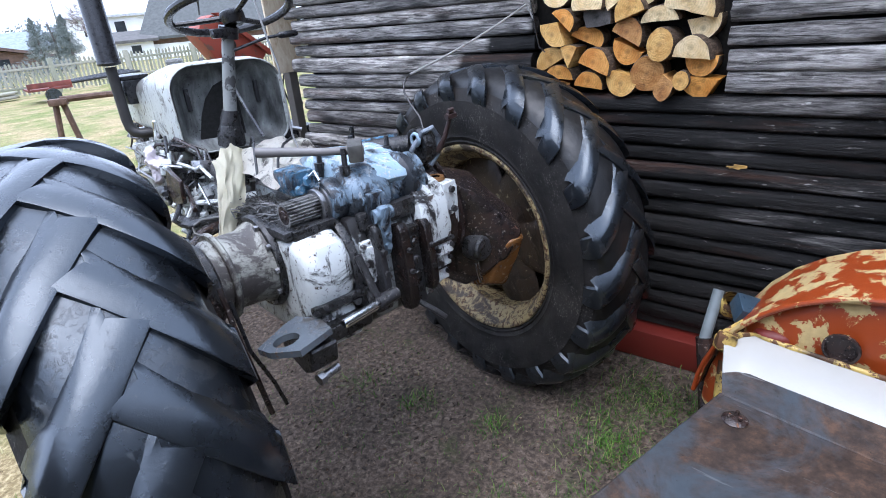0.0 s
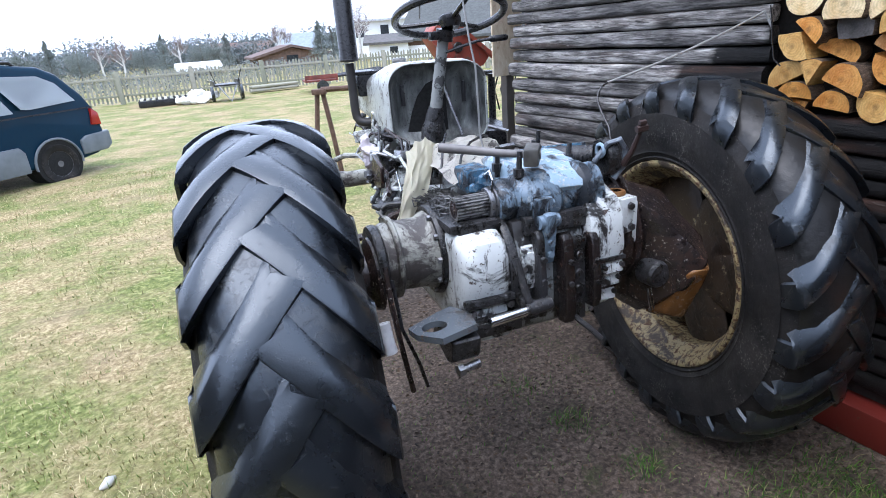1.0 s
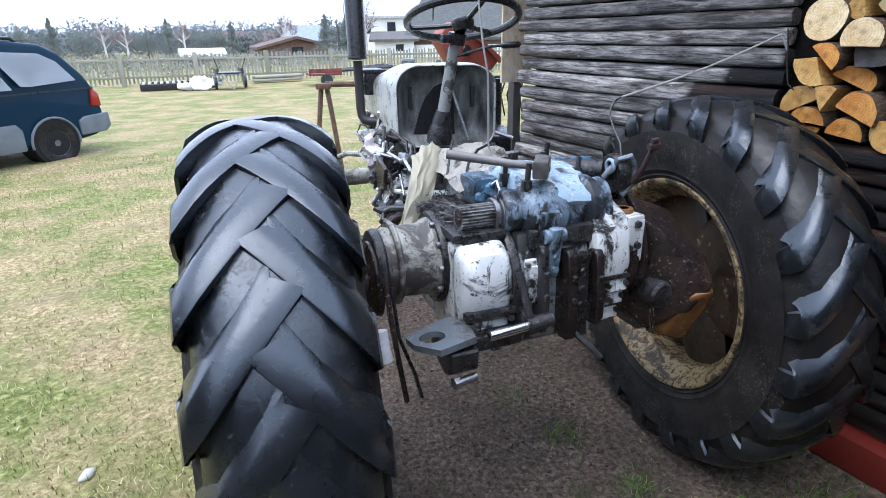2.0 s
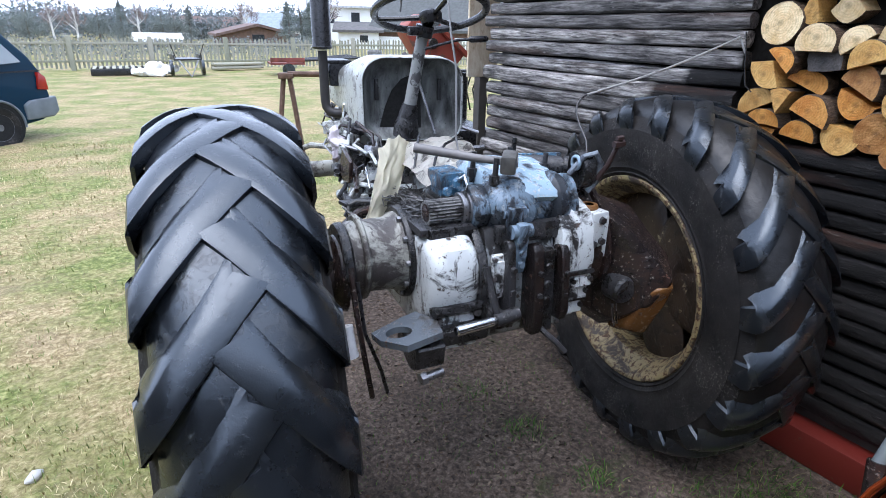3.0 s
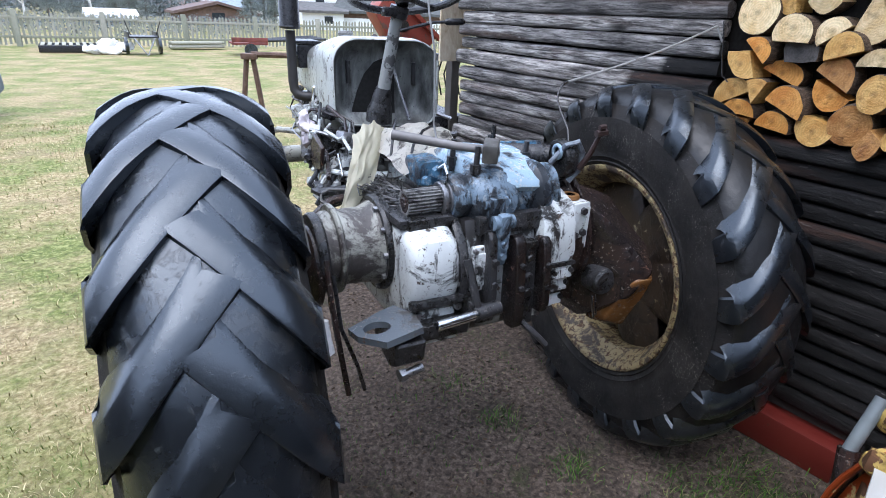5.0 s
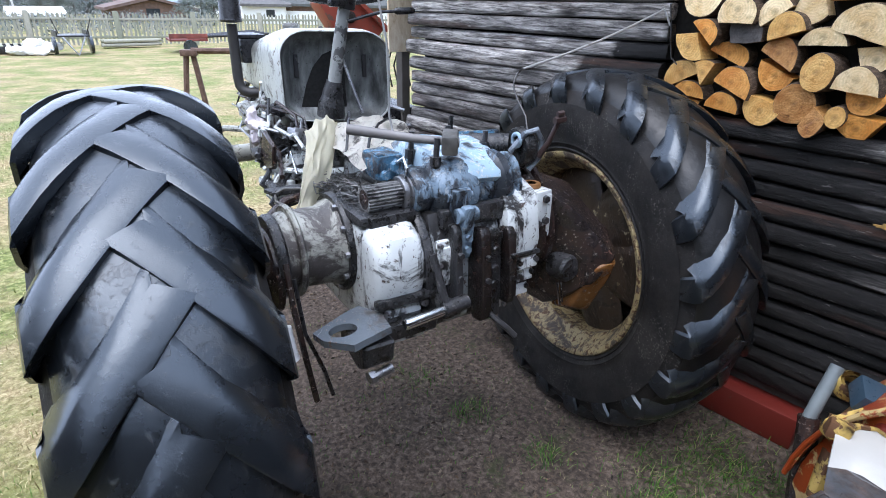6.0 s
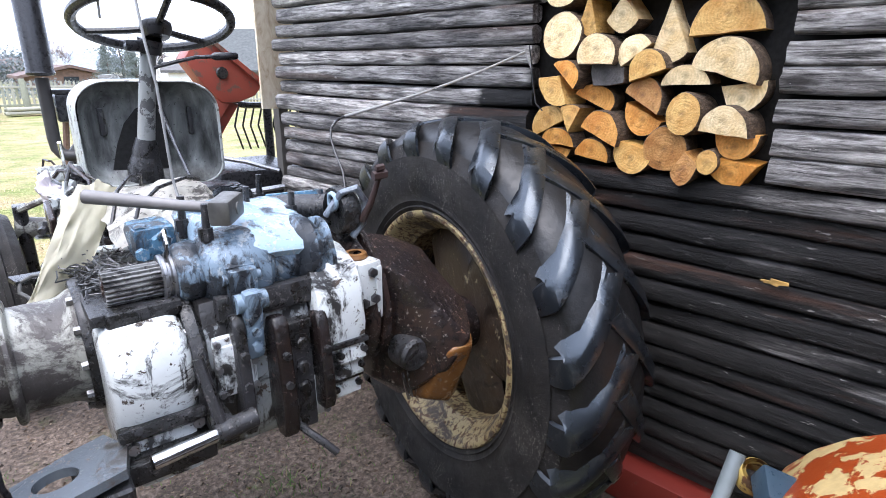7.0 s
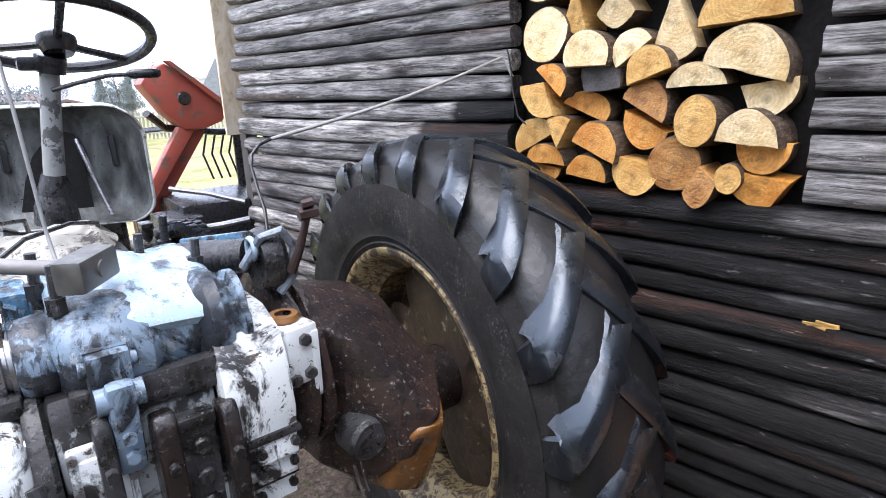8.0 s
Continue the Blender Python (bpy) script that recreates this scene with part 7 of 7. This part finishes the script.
def tree(at, h, kind, seed):
    rd = random.Random(seed)
    label = {"conifer": "dark green conifer beyond the fence", "bare": "leafless birch with pale trunk beyond the fence", "bush": "dark leafy tree beyond the fence"}[kind]
    t = thing("tree", label, "tree", pose(at[0], at[1], -0.2, 0, 0, rd.uniform(0, 360)), "trees beyond the fence")
    bm = fresh()
    tube(bm, [(0, 0, 0), (rd.uniform(-0.1, 0.1), rd.uniform(-0.1, 0.1), h * 0.5), (rd.uniform(-0.2, 0.2), 0, h * 0.95)], [0.03 * h, 0.02 * h, 0.004 * h], 8)
    limbs = []
    for k in range(14 if kind == "bare" else 7):
        z = h * rd.uniform(0.3, 0.85)
        a = rd.uniform(0, 6.28)
        r = (h - z) * (0.42 if kind != "conifer" else 0.3)
        tip = Vector((r * math.cos(a), r * math.sin(a), z + r * (0.9 if kind != "conifer" else -0.1)))
        tube(bm, [(0, 0, z), tip * 0.5 + Vector((0, 0, z * 0.5)), tip], [0.009 * h, 0.006 * h, 0.002 * h], 5)
        limbs.append(tip)
    part("trunk", bm, BIRCH if kind == "bare" else TRUNK, t)
    bm = fresh()
    if kind == "conifer":
        for k in range(26):
            f = k / 25
            z = h * (0.12 + 0.86 * f)
            r = 0.26 * h * (1 - f) ** 0.8 + 0.03 * h
            a = rd.uniform(0, 6.28)
            leaves(bm, rd, (0.55 * r * math.cos(a), 0.55 * r * math.sin(a), z), (r * 0.75, r * 0.75, 0.06 * h), 300, 0.015 * h)
    elif kind == "bush":
        for k in range(20):
            a, f = rd.uniform(0, 6.28), rd.random()
            r = 0.30 * h * math.sqrt(rd.random())
            leaves(bm, rd, (r * math.cos(a), r * math.sin(a), h * (0.28 + 0.62 * f * (1 - 0.8 * r / (0.5 * h)))), (0.14 * h, 0.14 * h, 0.11 * h), 400, 0.014 * h)
    else:
        for tip in limbs:
            for _ in range(26):
                d = Vector((rd.gauss(0, 1), rd.gauss(0, 1), rd.gauss(0.6, 1))) * 0.085 * h
                p = tip * rd.uniform(0.75, 1.05)
                side_v = d.orthogonal().normalized() * 0.006 * h
                bm.faces.new([bm.verts.new(q) for q in (p - side_v, p + side_v, p + d)])
    part("crown", bm, TWIG if kind == "bare" else LEAF, t, smooth=0)
    return t


rd = random.Random(17)
for az, dist, h, kind in ((-24, 46, 5.0, "bush"), (-21, 60, 5.6, "conifer"), (-18, 48, 4.6, "bush"), (-15.5, 55, 5.2, "bare"), (-13, 50, 4.4, "bush"), (-11, 58, 5.0, "conifer"), (-9, 47, 4.4, "bush"), (-7.4, 52, 4.6, "bare"),
                          (-5.8, 48, 4.4, "bare"), (-4.2, 54, 4.2, "bush"), (-2.4, 50, 4.6, "conifer"), (-1.2, 60, 5.2, "bare"), (0.6, 58, 4.4, "bush"), (1.6, 62, 4.8, "bush"), (2.8, 56, 4.4, "conifer"), (7.6, 60, 6.2, "bare"),
                          (11.2, 42, 4.6, "conifer"), (12.3, 43, 4.9, "bush"), (13.3, 42, 4.7, "conifer"), (15.0, 48, 6.8, "bare"), (-26.5, 52, 5.0, "conifer"), (-29, 50, 5.0, "bush"), (25, 60, 6.0, "bush")):
    q = radians(az)
    tree((-0.72 + dist * math.sin(q), -1.2 + dist * math.cos(q)), h * 0.66, kind, rd.randint(1, 9999))
bm = fresh()
for k in range(150):
    q = radians(-42 + 80 * k / 149)
    d = 100 + rd.uniform(-10, 10)
    hh = rd.uniform(2.2, 4.2)
    leaves(bm, rd, (d * math.sin(q), d * math.cos(q), hh * 0.5), (2.2, 2.0, hh * 0.62), 240, 0.30)
# distance haze is mixed into this leaf colour, pale and bluish
HAZE = Mat("haze_painted_woods", 0.9, 0, 0.1)
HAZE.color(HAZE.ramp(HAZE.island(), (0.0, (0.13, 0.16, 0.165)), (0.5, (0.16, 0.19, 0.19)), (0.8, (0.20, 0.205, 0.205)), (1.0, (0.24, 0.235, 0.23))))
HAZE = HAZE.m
for k in range(110):
    q = radians(-40 + 46 * k / 109)
    d = 66 + rd.uniform(-5, 8)
    hh = 2.3 + 0.8 * noise.noise(Vector((k * 0.23, 0, 0))) + rd.uniform(-0.3, 0.4)
    leaves(bm, rd, (d * math.sin(q), d * math.cos(q), hh * 0.5), (1.2, 1.2, hh * 0.55), 380, 0.16)
for k in range(130):  # scrub just beyond the fence
    q = radians(-40 + 52 * k / 129)
    d = 30 + rd.uniform(-2, 5)
    hh = 0.8 + 0.25 * noise.noise(Vector((k * 0.19, 4, 0))) + rd.uniform(-0.1, 0.1)
    leaves(bm, rd, (d * math.sin(q), d * math.cos(q), hh * 0.42), (0.45, 0.6, hh * 0.6), 170, 0.06)
solo("far_woods", bm, HAZE, "line of far woods with haze painted into its blue-green", "woods", kind="stuff", smooth=0)


# ---- unseen outbuilding added behind the yard to darken reflections and block sky ----
unseen_shed = thing("unseen_shed", "unseen boarded shed added to darken the reflections", "shed", pose(-1.6, -3.9, 0, 0, 0, 6))
BOARD = plain("light_blocking_boards", (0.035, 0.03, 0.027), 0.8, 0, 0.4, 6)
bm = fresh()
for k in range(44):
    box(bm, (-4.4 + 0.2 * k, 0.004 * (k % 2), 1.5), (0.195, 0.03, 3.0), bevel=0.004)
part("board_wall", bm, BOARD, unseen_shed, "dark upright boards")
bm = fresh()
for k in range(28):
    box(bm, (-4.2 + 0.004 * (k % 2), 0.2 + 0.2 * k, 2.0), (0.03, 0.195, 4.0), bevel=0.004)
part("side_wall", bm, BOARD, unseen_shed, "dark upright boards of the added side wing")
bm = fresh()
prism(bm, [(0.25, 2.95), (-2.2, 4.4), (-4.6, 2.95), (-4.6, 3.05), (-2.2, 4.52), (0.25, 3.05)], -4.6, 4.6)
part("roof", bm, plain("dark_roof_sheet", (0.06, 0.055, 0.05), 0.7), unseen_shed, "dark sheet roof")

# ---- grass, chips and stones on the ground ----
def lay(name, label, material, spots, maker, kind="stuff"):
    verts, faces = [], []
    for s in spots:
        vs, fs = maker(*s)
        b = len(verts)
        verts += vs
        faces += [tuple(i + b for i in f) for f in fs]
    me = bpy.data.meshes.new(name)
    me.from_pydata(verts, [], faces)
    me.materials.append(material)
    return tagged(new(name, me), label, "grass" if "grass" in name else "debris", kind=kind)


def blade(x, y, h, w, lean, a):
    z = ground_z(x, y) - 0.003
    dx, dy = math.cos(a), math.sin(a)
    tip = (x + dx * lean, y + dy * lean, z + h)
    mid = (x + dx * lean * 0.35, y + dy * lean * 0.35, z + h * 0.62)
    return [(x - dy * w, y + dx * w, z), (x + dy * w, y - dx * w, z), (mid[0] + dy * w * 0.7, mid[1] - dx * w * 0.7, mid[2]), (mid[0] - dy * w * 0.7, mid[1] + dx * w * 0.7, mid[2]), tip], [(0, 1, 2, 3), (3, 2, 4)]


def chip(x, y, s, a, flat):
    z = ground_z(x, y)
    c, n = math.cos(a), math.sin(a)
    pts = [(-1, -0.45, 0), (1, -0.35, 0), (0.9, 0.45, 0), (-0.8, 0.4, 0), (-0.6, -0.2, flat), (0.6, 0.15, flat)]
    return [(x + s * (c * u - n * v), y + s * (n * u + c * v), z + s * w) for u, v, w in pts], [(0, 1, 5, 4), (1, 2, 5), (2, 3, 4, 5), (3, 0, 4)]


def grass_mat(name, *stops):
    m = Mat(name, 0.6, 0, 0.3)
    m.color(m.ramp(m.island(), *stops))
    return m.m


DRY = grass_mat("dry_lawn_blades", (0.0, (0.15, 0.12, 0.05)), (0.3, (0.40, 0.33, 0.165)), (0.62, (0.66, 0.57, 0.34)), (0.75, (0.20, 0.23, 0.065)), (1.0, (0.10, 0.165, 0.035)))
FRESH = grass_mat("fresh_green_blades", (0.0, (0.02, 0.045, 0.008)), (0.45, (0.045, 0.13, 0.012)), (0.75, (0.09, 0.20, 0.022)), (1.0, (0.26, 0.22, 0.11)))
rd = random.Random(23)
spots = []
while len(spots) < 52000:
    y = rd.uniform(-1.6, 1.0) if rd.random() < 0.45 else rd.uniform(-1.6, 7.5)
    x = rd.uniform(-4.8, -0.62) if y < 2 else rd.uniform(-4.8, 1.6)
    p = Vector((x, y, 0))
    if rd.random() > 0.55 + 0.9 * noise.noise(p * 2.1) or (-0.92 < x < -0.5 and -0.3 < y < 0.4):
        continue
    if x > -0.95 and y < 2.2 and rd.random() < 0.6:
        continue
    near = max(0.0, 1 - (y + 1) / 6)
    spots.append((x, y, rd.uniform(0.010, 0.032), rd.uniform(0.0012, 0.0024) * (1.5 - 0.5 * near), rd.uniform(0.006, 0.03), rd.uniform(0, 6.28)))
lay("lawn_grass", "short dry straw-coloured lawn grass with green patches", DRY, spots, blade)
spots = []
tufts = [(0.75, -0.36, 0.16, 200), (0.88, -0.48, 0.14, 420), (0.62, -0.50, 0.12, 520), (0.98, -0.40, 0.12, 120), (0.95, -0.62, 0.12, 240), (0.45, -0.10, 0.08, 120), (0.36, 0.22, 0.08, 110), (0.15, -0.35, 0.14, 130), (-0.15, -0.45, 0.14, 120), (0.05, -0.6, 0.12, 90), (0.35, -0.55, 0.12, 120), (-0.1, -0.15, 0.1, 60), (0.3, 0.5, 0.12, 90), (1.05, -0.1, 0.1, 160)]
for cx, cy, r, n in tufts:
    for _ in range(n):
        spots.append((rd.gauss(cx, r * 0.55), rd.gauss(cy, r * 0.55), rd.uniform(0.012, 0.04), rd.uniform(0.0012, 0.002), rd.uniform(0.01, 0.05), rd.uniform(0, 6.28)))
for _ in range(3600):
    spots.append((rd.uniform(-0.55, 1.1), rd.uniform(-0.95, 1.2), rd.uniform(0.006, 0.02), 0.0014, rd.uniform(0.005, 0.02), rd.uniform(0, 6.28)))
lay("wild_grass_tufts", "fresh green grass tufts on the bare soil", FRESH, [s for s in spots if s[0] < 1.12 - 0.12 * s[1]], blade)
CHIPS = grass_mat("wood_chips_and_gravel", (0.0, (0.016, 0.012, 0.009)), (0.5, (0.075, 0.05, 0.033)), (0.85, (0.13, 0.085, 0.05)), (1.0, (0.26, 0.20, 0.14)))
spots = [(rd.uniform(-0.6, 1.1), rd.uniform(-0.95, 1.6), rd.choice((0.0015, 0.002, 0.003, 0.004, 0.006, 0.009)), rd.uniform(0, 6.28), rd.uniform(0.3, 0.7)) for _ in range(6000)]
lay("soil_chips", "small wood chips and gravel strewn on dark soil", CHIPS, spots, chip)
bm = fresh()
bmesh.ops.create_icosphere(bm, subdivisions=2, radius=0.5)
bmesh.ops.scale(bm, vec=(0.075, 0.04, 0.03), verts=bm.verts)
roughen(bm, 0.012, 30, 2)
solo("stone", bm, plain("pale_stone", (0.5, 0.5, 0.48), 0.6), "small pale stone on the lawn", "stone", pose(-1.316, 0.712, 0.008, 0, 0, 40))
